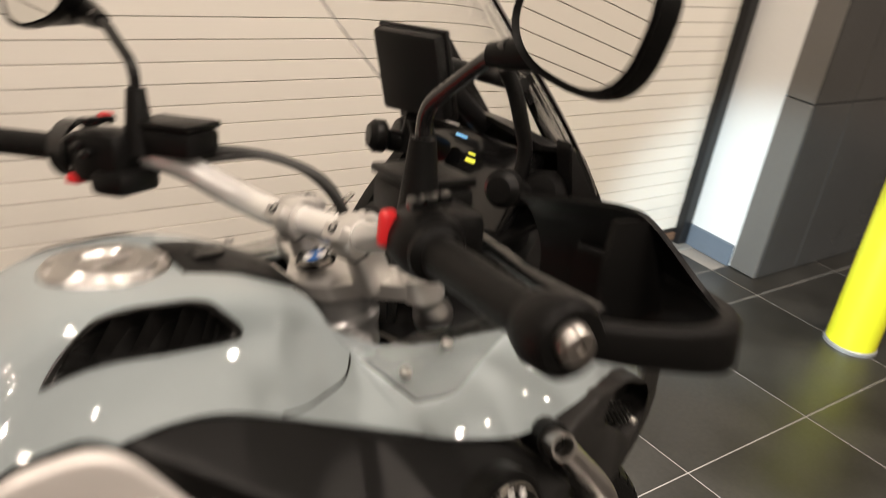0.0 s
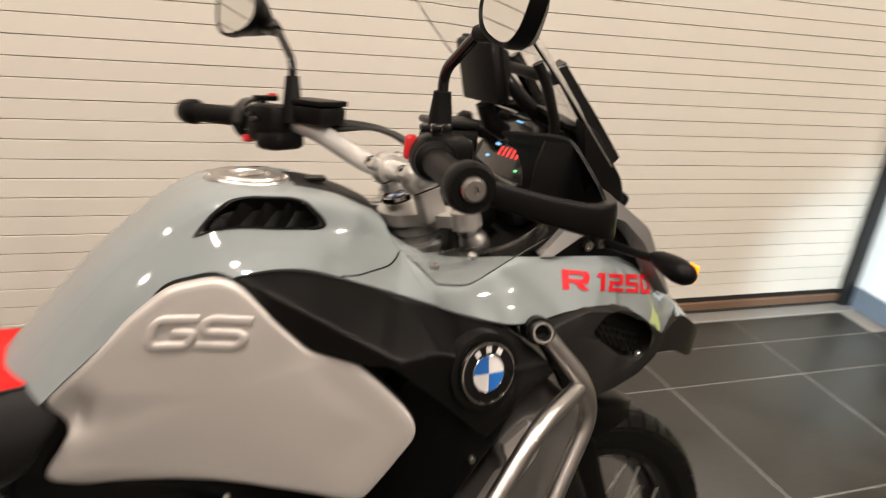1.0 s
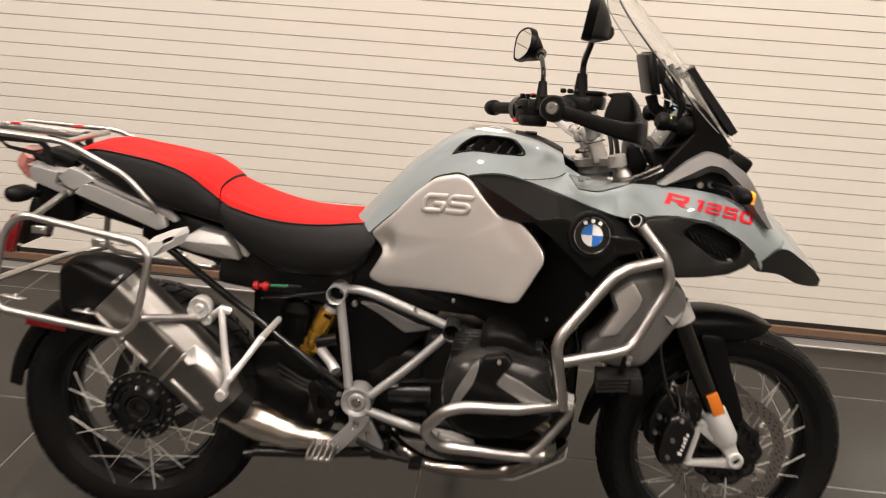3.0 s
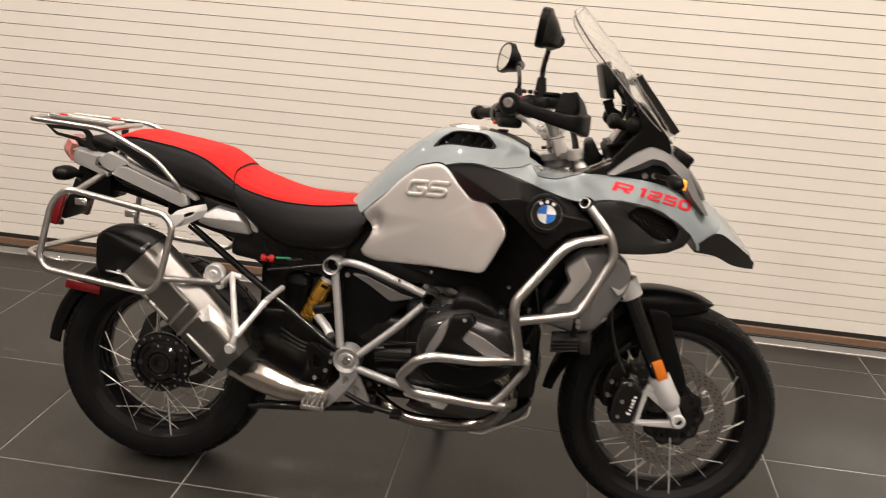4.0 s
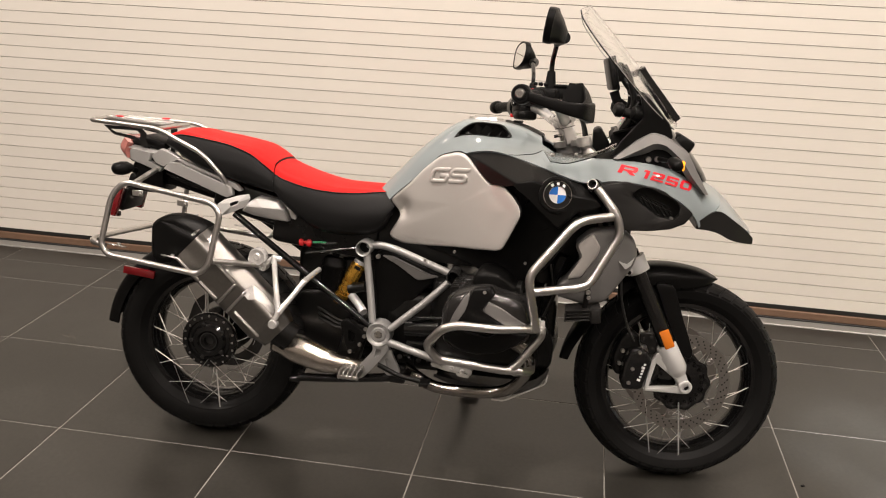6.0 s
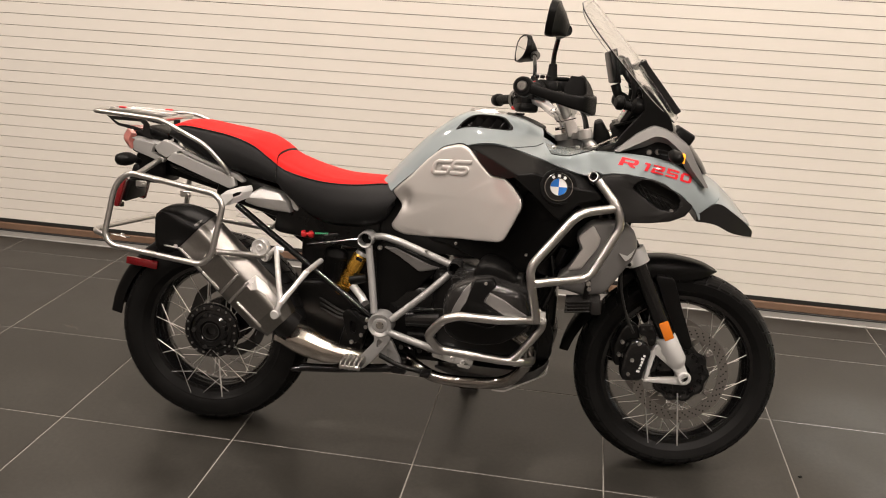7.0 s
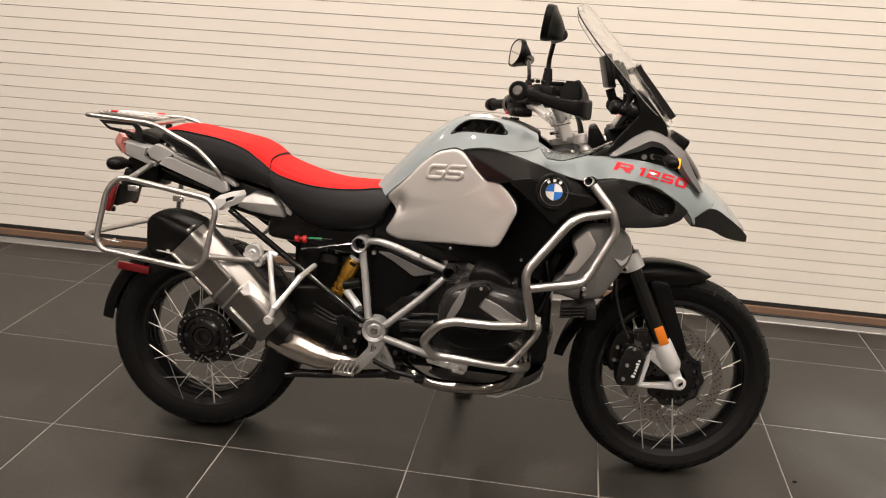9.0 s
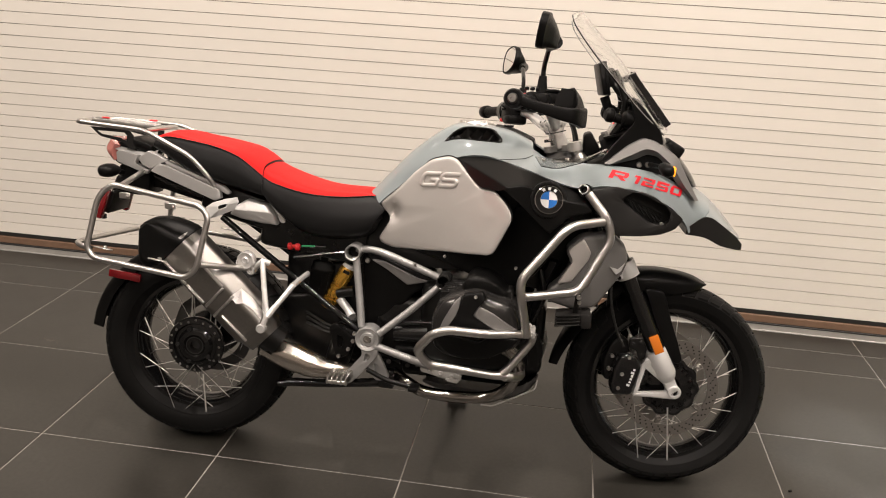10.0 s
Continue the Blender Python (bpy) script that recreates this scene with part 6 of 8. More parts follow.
scr.visible_shadow = False
fine = net(rows, 5, 4)
for j in (0, -1):
    part("screen_edge", tube(bmesh.new(), [r[j] for r in fine], 0.0011, 6), material("screen_edge_tint", (0.30, 0.29, 0.28), 0.3), scr, "dark edge of the windscreen")
part("screen_edge", tube(bmesh.new(), fine[-1], 0.0010, 6), material("screen_edge_tint", (0.30, 0.29, 0.28), 0.3), scr, "dark edge of the windscreen")
for s in BOTH:
    lower = [[(1.398, 0.050, 1.136), (1.406, 0.076, 1.132)], [(1.350, 0.052, 1.196), (1.354, 0.078, 1.193)], [(1.298, 0.055, 1.262), (1.298, 0.076, 1.258)], [(1.287, 0.055, 1.276), (1.289, 0.072, 1.273)]]
    rows = [side(s, [Vector(a), Vector(b)]) for a, b in lower]
    part("screen_deflector", shell(grid(bmesh.new(), net(rows, 5, 3)), 0.018), GLOSSBLK, scr, "dark glossy deflector at the foot of the windscreen")
    arm = bent(side(s, [(1.258, 0.100, 1.125), (1.268, 0.100, 1.180), (1.243, 0.098, 1.245), (1.226, 0.096, 1.272)]), 0.02)
    part("screen_strut", tube(bmesh.new(), arm, 0.0085, 12), PLASTIC, scr, "black windscreen strut")
    bm = bmesh.new()
    lathe(bm, [(0, 0.014), (0.018, 0.012), (0.024, 0.004), (0.024, -0.014), (0, -0.014)], (1.275, s * 0.128, 1.140), (-0.8, s * 0.3, 0.2), 24)
    part("strut_knob", bm, PLASTIC, scr, "black adjuster knob")

bm = bmesh.new()
block(bm, (0.095, 0.190, 0.055), Matrix.Translation((1.258, 0, 1.066)) @ Matrix.Rotation(radians(-25), 4, "Y"), 0.012)
part("dash_lower", bm, DEEP, bike, "black lower dashboard", mid=True)

# display, its cowl, and the device holder above it
bm = bmesh.new()
m = Matrix.Translation((1.262, -0.012, 1.128)) @ Matrix.Rotation(radians(-62), 4, "Y") @ Matrix.Rotation(0, 4, "Z")
block(bm, (0.105, 0.190, 0.022), m, 0.006)
disp = part("display", bm, GLOSSBLK, bike, "wide glossy black display, lit with coloured signs")
face = lambda u, v, h: m @ Vector((u, v, 0.0115 + h))
for colour, items in ((LEDBLUE, ((-0.006, 0.045, 0.004, 0.014), (0.002, 0.048, 0.003, 0.010), (0.040, 0.02, 0.003, 0.02), (-0.030, 0.058, 0.004, 0.010))), (LEDYELLOW, ((0.016, -0.010, 0.004, 0.016), (0.024, -0.008, 0.002, 0.012))),
                      (LEDRED, tuple((-0.014 + 0.001 * k, 0.028 - 0.013 * k, 0.016, 0.006) for k in range(5))), (LEDGREEN, ((-0.034, -0.040, 0.004, 0.008),))):
    bm = bmesh.new()
    for u, v, du, dv in items:
        bm.faces.new([bm.verts.new(face(u + a * du / 2, v + b * dv / 2, 0.0004)) for a, b in ((-1, -1), (1, -1), (1, 1), (-1, 1))])
    parts("display_sign", bm, colour, disp, smooth=False)
bm = bmesh.new()
rows = [[(1.215, -0.115, 1.075), (1.225, 0, 1.080), (1.215, 0.105, 1.075)], [(1.290, -0.125, 1.105), (1.305, 0, 1.115), (1.290, 0.115, 1.105)], [(1.315, -0.120, 1.175), (1.325, 0, 1.185), (1.315, 0.115, 1.175)],
        [(1.272, -0.118, 1.190), (1.282, 0, 1.200), (1.272, 0.110, 1.190)]]
part("display_cowl", shell(grid(bm, net(rows, 4, 4)), 0.006), PLASTIC, bike, "black cowl behind the display", angle=60)
bm = bmesh.new()
m2 = Matrix.Translation((1.196, 0.016, 1.246)) @ Matrix.Rotation(radians(-14), 4, "Y") @ Matrix.Rotation(radians(8), 4, "Z")
block(bm, (0.022, 0.098, 0.096), m2, 0.006)
block(bm, (0.008, 0.104, 0.102), m2 @ Matrix.Translation((0.008, 0, 0)), 0.003)
holder = part("device_holder", bm, PLASTIC, bike, "empty black navigation device holder")
bm = bmesh.new()
block(bm, (0.030, 0.050, 0.056), m2 @ Matrix.Translation((0.024, -0.004, 0)), 0.008)
tube(bm, [m2 @ Vector((0.03, -0.01, -0.01)), (1.250, -0.010, 1.215), (1.285, -0.010, 1.185)], 0.012, 12)
tube(bm, [(1.210, 0.02, 1.195), (1.222, 0.02, 1.165), (1.250, 0.02, 1.150)], 0.015, 12)
tube(bm, [(1.262, -0.09, 1.250), (1.262, 0.09, 1.250)], 0.009, 12)
part("holder_bracket", bm, PLASTIC, holder, "black bracket of the holder")
bm = bmesh.new()
block(bm, (0.018, 0.060, 0.003), Matrix.Translation((1.250, 0.030, 1.187)) @ Matrix.Rotation(0.3, 4, "Y"), 0.001)
part("paper_tag", bm, WHITE, disp, "small white paper tag")
for s in BOTH:
    bm = bmesh.new()
    lathe(bm, [(0, 0.012), (0.014, 0.011), (0.021, 0.003), (0.021, -0.010), (0.014, -0.016), (0, -0.016)], (1.222, s * 0.118, 1.146), (-0.9, s * 0.35, 0.1), 24)
    tube(bm, side(s, [(1.220, 0.12, 1.145), (1.260, 0.11, 1.135)]), 0.014, 12)
    part("cockpit_knob", bm, PLASTIC, bike, "round black cockpit fitting")

# --- frame: painted silver tubes
for s in BOTH:
    fr = part("frame_tube", bar(side(s, [(0.498, 0.130, 0.674), (0.545, 0.150, 0.687), (0.600, 0.158, 0.678), (0.700, 0.166, 0.646), (0.770, 0.168, 0.622)]), 0.0112, 16, 0.03), FRAMEPAINT, bike, "silver painted frame tube")
    for pts, r in (([(0.506, 0.160, 0.660), (0.525, 0.176, 0.560), (0.545, 0.200, 0.450)], 0.0118), ([(0.774, 0.172, 0.600), (0.700, 0.186, 0.525), (0.600, 0.205, 0.436)], 0.0112),
                   ([(0.590, 0.205, 0.398), (0.690, 0.210, 0.372), (0.770, 0.205, 0.352)], 0.0118)):
        part("frame_tube", bar(side(s, pts), r, 16, 0.04), FRAMEPAINT, bike, "silver painted frame tube")
    for c, r, mat in (((0.498, 0.165, 0.674), 0.0245, FRAMEPAINT), ((0.786, 0.192, 0.617), 0.0225, ENGINE)):
        bm = bmesh.new()
        lathe(bm, [(r * 0.78, -0.05), (r, -0.05), (r, 0.012), (r * 0.94, 0.016), (r * 0.80, 0.014), (r * 0.78, 0.004), (r * 0.76, -0.03), (0, -0.03)], (c[0], s * c[1], c[2]), (0, s, 0), 32)
        node = part("frame_socket", bm, mat, bike, "round hollow frame joint")
        bm = bmesh.new()
        lathe(bm, [(0, 0.0), (r * 0.74, 0.0), (r * 0.74, -0.004), (0, -0.004)], (c[0], s * (c[1] - 0.022), c[2]), (0, s, 0), 24)
        part("socket_plug", bm, DEEP, node)
    # swingarm pivot boss and footrest plate
    bm = bmesh.new()
    lathe(bm, [(0, 0.004), (0.010, 0.004), (0.012, 0.010), (0.020, 0.010), (0.024, 0.006), (0.030, 0.010), (0.036, 0.012), (0.039, 0.006), (0.040, -0.040), (0, -0.040)], (0.567, s * 0.205, 0.417), (0, s, 0), 36)
    piv = part("pivot_boss", bm, FRAMEPAINT, bike, "silver round swingarm pivot")
    bm = bmesh.new()
    screw(bm, (0.567, s * 0.212, 0.417), (0, s, 0), 0.013, 0.006)
    part("pivot_bolt", bm, CHROME, piv)
    PLATE = [(0.548, 0.395), (0.598, 0.395), (0.604, 0.372), (0.588, 0.348), (0.548, 0.298), (0.520, 0.268), (0.500, 0.268), (0.490, 0.290), (0.520, 0.322), (0.552, 0.362)]
    PLHOLE = [(0.562, 0.372), (0.580, 0.368), (0.574, 0.352), (0.560, 0.342)]
    fpl = part("footrest_plate", panel(PLATE, lambda x, z: 0.212, s, 0.014, 0.003, (0.565, 0.355), 0, 64, 0.008, PLHOLE, 0.0138), FRAMEPAINT, bike, "silver footrest plate with openings")
    PL2 = [(0.576, 0.372), (0.604, 0.372), (0.640, 0.300), (0.632, 0.286), (0.596, 0.284), (0.566, 0.330)]
    part("heel_plate", panel(PL2, lambda x, z: 0.200, s, 0.010, 0.003, None, 0, 48, 0.008, [(0.590, 0.340), (0.606, 0.335), (0.618, 0.300), (0.600, 0.298)], 0.0098), FRAMEPAINT, fpl, "silver heel plate")
    peg = bmesh.new()
    cx, cz = 0.499, 0.305
    for k in range(5):
        block(peg, (0.005, 0.085, 0.022), Matrix.Translation((cx - 0.028 + 0.014 * k, s * 0.262, cz)), 0.0015, 1)
    for yy in (0.225, 0.300):
        block(peg, (0.066, 0.006, 0.012), Matrix.Translation((cx, s * yy, cz - 0.004)), 0.002, 1)
    for k in range(5):
        for j in range(4):
            block(peg, (0.005, 0.006, 0.006), Matrix.Translation((cx - 0.028 + 0.014 * k, s * (0.238 + 0.018 * j), cz + 0.013)), 0, 1)
    part("footrest", peg, STEEL, bike, "toothed steel rider footrest")
    # passenger footrest bracket
    bm = bmesh.new()
    tube(bm, bent(side(s, [(0.243, 0.258, 0.640), (0.262, 0.288, 0.555), (0.280, 0.312, 0.486), (0.268, 0.318, 0.452)]), 0.02), [0.0085] * 14, 12)
    tube(bm, side(s, [(0.280, 0.312, 0.484), (0.310, 0.282, 0.528), (0.338, 0.250, 0.572)]), [0.0105, 0.0080, 0.0095], 12)
    tube(bm, side(s, [(0.338, 0.250, 0.572), (0.345, 0.190, 0.580), (0.350, 0.140, 0.585)]), 0.009, 10)
    lathe(bm, [(0, 0.010), (0.012, 0.010), (0.0145, 0.006), (0.0145, -0.012), (0, -0.012)], (0.266, s * 0.318, 0.448), (0, s, 0), 20)
    lathe(bm, [(0, 0.004), (0.007, 0.004), (0.008, 0.012), (0.012, 0.012), (0.0145, 0.008), (0.0145, -0.014), (0, -0.014)], (0.203, s * 0.238, 0.603), (0, s, 0), 20)
    tube(bm, side(s, [(0.203, 0.232, 0.603), (0.226, 0.246, 0.622), (0.245, 0.258, 0.640), (0.262, 0.250, 0.632)]), 0.0095, 12)
    part("pillion_bracket", bm, ALLOY, bike, "cast silver pillion footrest bracket")
    # black rear subframe tubes
    part("subframe_tube", bar(side(s, [(0.060, 0.120, 0.735), (0.200, 0.130, 0.640), (0.521, 0.140, 0.420)]), 0.0105, 12), GLOSSBLK, bike, "black rear subframe tube")
    part("subframe_tube", bar(side(s, [(0.300, 0.125, 0.630), (0.480, 0.130, 0.668)]), 0.005, 8), GLOSSBLK, bike, "thin black cross tube")
    part("subframe_tube", bar(side(s, [(-0.20, 0.100, 0.850), (0.10, 0.105, 0.760), (0.47, 0.110, 0.680)]), 0.012, 12), GLOSSBLK, bike, "black rear subframe tube")

    # engine: cylinder, head, covers
    bm = bmesh.new()
    for k in range(7):
        y0 = 0.185 + 0.022 * k
        block(bm, (0.205, 0.009, 0.175), Matrix.Translation((0.905, s * y0, 0.545)) @ Matrix.Rotation(radians(-6), 4, "Y"), 0.003, 1)
    fins, bm = bm, bmesh.new()
    block(bm, (0.185, 0.18, 0.155), Matrix.Translation((0.905, s * 0.25, 0.545)) @ Matrix.Rotation(radians(-6), 4, "Y"), 0.012)
    cyl = part("cylinder", bm, ENGDARK, bike, "black finned engine cylinder")
    parts("fin", fins, ENGDARK, cyl)
    HEADC = [(0.780, 0.520), (0.784, 0.560), (0.788, 0.585), (0.803, 0.608), (0.831, 0.625), (0.865, 0.637), (0.909, 0.648), (0.950, 0.634), (0.990, 0.625), (1.017, 0.606), (1.036, 0.560), (1.042, 0.535), (1.036, 0.500), (0.999, 0.477), (0.908, 0.462), (0.825, 0.462), (0.798, 0.483)]
    def head_out(x, z):
        return 0.405 - 0.9 * (x - 0.905) ** 2 - 1.1 * (z - 0.555) ** 2
    hc = part("cylinder_head_cover", panel(HEADC, head_out, s, 0.135, 0.022, (0.91, 0.555), 0.010, 96, 0.02), COVERGREY, bike, "dark metallic grey cylinder head cover", angle=60)
    BAND = [(0.872, 0.642), (0.920, 0.652), (0.934, 0.634), (0.897, 0.588), (0.965, 0.546), (0.922, 0.519), (0.828, 0.536), (0.853, 0.580)]
    band = lambda x, z: head_out(x, z) + 0.016
    part("black_band", panel(BAND, band, s, 0.022, 0.004, (0.880, 0.590), 0, 96, 0.005), PLASTIC, hc, "black angular band on the head cover")
    INS = [(0.914, 0.613), (0.955, 0.596), (1.026, 0.551), (0.985, 0.537), (0.900, 0.585)]
    # Grey strip laid on the dark cover; its paler colour imitates a reflection.
    part("pale_strip", panel([(0.846, 0.616), (0.864, 0.634), (0.862, 0.598), (0.842, 0.544), (0.828, 0.524), (0.803, 0.515), (0.818, 0.560)], lambda x, z: head_out(x, z) + 0.012, s, 0.02, 0.004, None, 0, 48, 0.006), GREYMET, hc, "grey strip standing for the pale reflection on the cover")
    part("grey_inset", panel(INS, lambda x, z: head_out(x, z) + 0.012, s, 0.022, 0.004, None, 0, 64, 0.005), GREYMET, hc, "smooth grey inset")
    LOWC = [(0.793, 0.515), (0.825, 0.528), (0.922, 0.510), (0.965, 0.536), (1.036, 0.528), (1.004, 0.495), (0.957, 0.466), (0.894, 0.455), (0.829, 0.460), (0.795, 0.484)]
    part("head_guard", panel(LOWC, lambda x, z: head_out(x, z) + 0.018, s, 0.05, 0.008, None, 0, 72, 0.010), PLASTIC, hc, "matt black lower head guard")
    SPK = [(0.855, 0.640), (0.868, 0.668), (0.885, 0.678), (0.930, 0.676), (0.962, 0.662), (0.990, 0.632), (0.975, 0.605), (0.870, 0.612)]
    sp = part("coil_cover", panel(SPK, lambda x, z: 0.335, s, 0.12, 0.012, None, 0.006, 64, 0.012), PLASTIC, bike, "black ignition coil cover")
    bm = bmesh.new()
    screw(bm, (0.905, s * 0.424, 0.640), (0, s, 0.2), 0.005, 0.004)
    part("cover_screw", bm, STEEL, hc)
    # intake stub and round starter housing behind the cylinder
    bm = bmesh.new()
    tube(bm, side(s, [(0.640, 0.150, 0.430), (0.745, 0.150, 0.440)]), 0.030, 24)
    tube(bm, side(s, [(0.660, 0.170, 0.470), (0.790, 0.165, 0.482)]), 0.006, 8)
    tube(bm, side(s, [(0.650, 0.170, 0.388), (0.740, 0.175, 0.392)]), 0.009, 8)
    part("starter_housing", bm, GLOSSBLK, bike, "black starter motor housing")
    part("intake_pipe", tube(bmesh.new(), curve_through(side(s, [(0.760, 0.10, 0.590), (0.820, 0.17, 0.600), (0.860, 0.21, 0.590)]), 6), 0.026, 18), DEEP, bike, "black intake pipe")
    # side cover behind the cylinder, black with a grey facet
    ABX = [(0.519, 0.645), (0.549, 0.668), (0.582, 0.662), (0.750, 0.600), (0.694, 0.560), (0.619, 0.466), (0.579, 0.430), (0.540, 0.440)]
    ab = part("airbox_cover", panel(ABX, lambda x, z: 0.128, s, 0.06, 0.006, None, 0.004, 64, 0.01), PLASTIC, bike, "black angular airbox cover")
    part("grey_facet", panel([(0.548, 0.652), (0.585, 0.650), (0.700, 0.605), (0.738, 0.599), (0.668, 0.582), (0.600, 0.626)], lambda x, z: 0.142, s, 0.02, 0.004, None, 0, 48, 0.005), GREYMET, ab, "dark silver facet")
    bm = bmesh.new()
    screw(bm, (0.540, s * 0.146, 0.648), (0, s, 0), 0.008, 0.005)
    part("facet_screw", bm, STEEL, ab)

    # crash bars: upper loop, second tube, lower loop round the cylinder
    up = part("crash_bar", bar(side(s, [(1.182, 0.292, 0.934), (1.243, 0.306, 0.868), (1.258, 0.306, 0.815), (1.184, 0.336, 0.664), (1.035, 0.416, 0.652)]), 0.0125, 16, 0.035), STEEL, bike, "brushed stainless steel crash bar")
    bm = tube(bmesh.new(), bent(side(s, [(1.232, 0.306, 0.862), (1.138, 0.372, 0.852), (1.020, 0.412, 0.695), (1.030, 0.412, 0.640), (1.052, 0.385, 0.535)]), 0.04, 8), 0.0125, 16)
    part("crash_bar", bm, STEEL, bike, "brushed stainless steel crash bar")
    bm = bar(side(s, [(1.070, 0.360, 0.535), (0.950, 0.440, 0.544), (0.842, 0.480, 0.556), (0.800, 0.478, 0.540), (0.757, 0.460, 0.484), (0.787, 0.432, 0.437), (0.968, 0.385, 0.410), (1.020, 0.36, 0.404)]), 0.0122, 16, 0.018)
    low = part("crash_bar", bm, STEEL, bike, "brushed stainless steel lower crash bar round the cylinder")
    part("crash_bar", bar(side(s, [(1.068, 0.365, 0.538), (1.066, 0.358, 0.510), (1.008, 0.370, 0.428), (0.985, 0.374, 0.408)]), 0.0122, 16, 0.03), STEEL, bike, "brushed stainless steel crash bar strut")
    part("crash_bar", bar(side(s, [(1.000, 0.372, 0.404), (1.045, 0.300, 0.385), (1.040, 0.190, 0.380)]), 0.0122, 16, 0.03), STEEL, bike, "brushed stainless steel crash bar mount")
    bm = bmesh.new()
    block(bm, (0.030, 0.020, 0.035), Matrix.Translation((1.060, s * 0.372, 0.545)), 0.004)
    screw(bm, (1.056, s * 0.386, 0.566), (0, s, 0), 0.007, 0.005)
    screw(bm, (1.066, s * 0.384, 0.542), (0, s, 0), 0.007, 0.005)
    part("bar_joint", bm, ALLOY, low, "bolted bar joint")
    part("bar_stub", tube(bmesh.new(), side(s, [(1.167, 0.304, 0.947), (1.174, 0.282, 0.940), (1.181, 0.262, 0.933)]), 0.0138, 20, open_end=0.03), STEEL, up, "open end of the steel bar")
    bm = bmesh.new()
    tube(bm, side(s, [(1.188, 0.244, 0.928), (1.180, 0.266, 0.935), (1.173, 0.285, 0.941)]), [0.020, 0.020, 0.0185], 16)
    part("bar_mount", bm, PLASTIC, bike, "black crash bar mount")

    # radiator cowl, dark silver, with a paler inset; fog lamp below
    RAD = [(1.095, 0.640), (1.120, 0.660), (1.155, 0.725), (1.135, 0.765), (1.178, 0.808), (1.258, 0.820), (1.306, 0.780), (1.316, 0.745), (1.306, 0.708), (1.236, 0.602), (1.175, 0.589), (1.095, 0.608)]
    def rad_out(x, z):
        return 0.262 - 0.35 * max(0, x - 1.22) + 0.05 * (z - 0.7)
    rc = part("radiator_cowl", panel(RAD, rad_out, s, 0.08, 0.010, (1.215, 0.70), 0.004, 96, 0.014), GREYMET, bike, "dark silver radiator cowl", angle=50)
    INR = [(1.144, 0.767), (1.184, 0.803), (1.208, 0.766), (1.203, 0.742), (1.160, 0.672), (1.122, 0.664), (1.160, 0.735)]
    part("cowl_inset", panel(INR, lambda x, z: rad_out(x, z) + 0.010, s, 0.02, 0.004, (1.172, 0.735), 0, 64, 0.006), SILVER, rc, "paler silver inset")
    part("cowl_edge", panel([(1.262, 0.728), (1.285, 0.702), (1.300, 0.716), (1.308, 0.740), (1.290, 0.716)], lambda x, z: rad_out(x, z) + 0.008, s, 0.012, 0.002, None, 0, 32, 0.004), WHITEALLOY, rc, "bright edge")
    bm = bmesh.new()
    block(bm, (0.085, 0.075, 0.034), Matrix.Translation((1.172, s * 0.275, 0.572)) @ Matrix.Rotation(radians(-8), 4, "Y"), 0.008)
    block(bm, (0.030, 0.085, 0.042), Matrix.Translation((1.212, s * 0.275, 0.574)) @ Matrix.Rotation(radians(-8), 4, "Y"), 0.006)
    for k in range(4):
        block(bm, (0.070, 0.084, 0.0035), Matrix.Translation((1.160, s * 0.277, 0.558 + 0.0095 * k)) @ Matrix.Rotation(radians(-8), 4, "Y"), 0.001, 1)
    tube(bm, side(s, [(1.180, 0.285, 0.590), (1.182, 0.300, 0.620), (1.184, 0.312, 0.650)]), 0.008, 10)
    fog = part("fog_lamp", bm, SATIN, bike, "black finned auxiliary lamp under the crash bar")
    bm = bmesh.new()
    screw(bm, (1.184, s * 0.352, 0.652), (0, s, 0), 0.007, 0.006)
    screw(bm, (1.188, s * 0.318, 0.628), (0, s, 0), 0.006, 0.004)
    parts("bolt", bm, STEEL, fog)
    bm = bmesh.new()
    bm.faces.new([bm.verts.new((1.2285, s * (0.275 + a), 0.577 + b)) for a, b in ((-0.034, -0.014), (0.034, -0.014), (0.034, 0.014), (-0.034, 0.014))])
    part("lamp_glass", bm, CHROME, fog, smooth=False)
    # exhaust header
    part("exhaust_header", tube(bmesh.new(), curve_through(side(s, [(0.985, 0.330, 0.480), (1.030, 0.290, 0.430), (1.020, 0.230, 0.340), (0.960, 0.195, 0.276), (0.850, 0.182, 0.256), (0.750, 0.175, 0.257), (0.690, 0.160, 0.276), (0.640, 0.120, 0.290)]), 8), 0.0185, 18), HEADER, bike, "polished dark grey-brown steel exhaust header")

# engine block, sump, skid plate
bm = bmesh.new()
block(bm, (0.34, 0.34, 0.27), Matrix.Translation((0.885, 0, 0.470)), 0.03, 3)
block(bm, (0.20, 0.26, 0.22), Matrix.Translation((0.650, 0, 0.430)), 0.03, 3)
block(bm, (0.11, 0.28, 0.24), Matrix.Translation((1.045, 0, 0.450)), 0.03, 3)
block(bm, (0.40, 0.22, 0.08), Matrix.Translation((0.86, 0, 0.320)), 0.02, 3)
eng = parts("engine_block", bm, ENGDARK, bike, "black boxer engine casing")[0]
bm = bmesh.new()
for k in range(9):
    tube(bm, [(0.60 + 0.03 * k, -0.172, 0.335 + 0.006 * (k % 3)), (0.60 + 0.03 * k, -0.150, 0.335)], 0.008, 8)
tube(bm, [(1.02, -0.178, 0.58), (0.98, -0.182, 0.63), (0.93, -0.175, 0.66)], 0.012, 10)
tube(bm, [(1.06, -0.172, 0.52), (1.09, -0.168, 0.60), (1.07, -0.160, 0.68)], 0.010, 10)
parts("fitting", bm, GLOSSBLK, eng)
bm = bmesh.new()
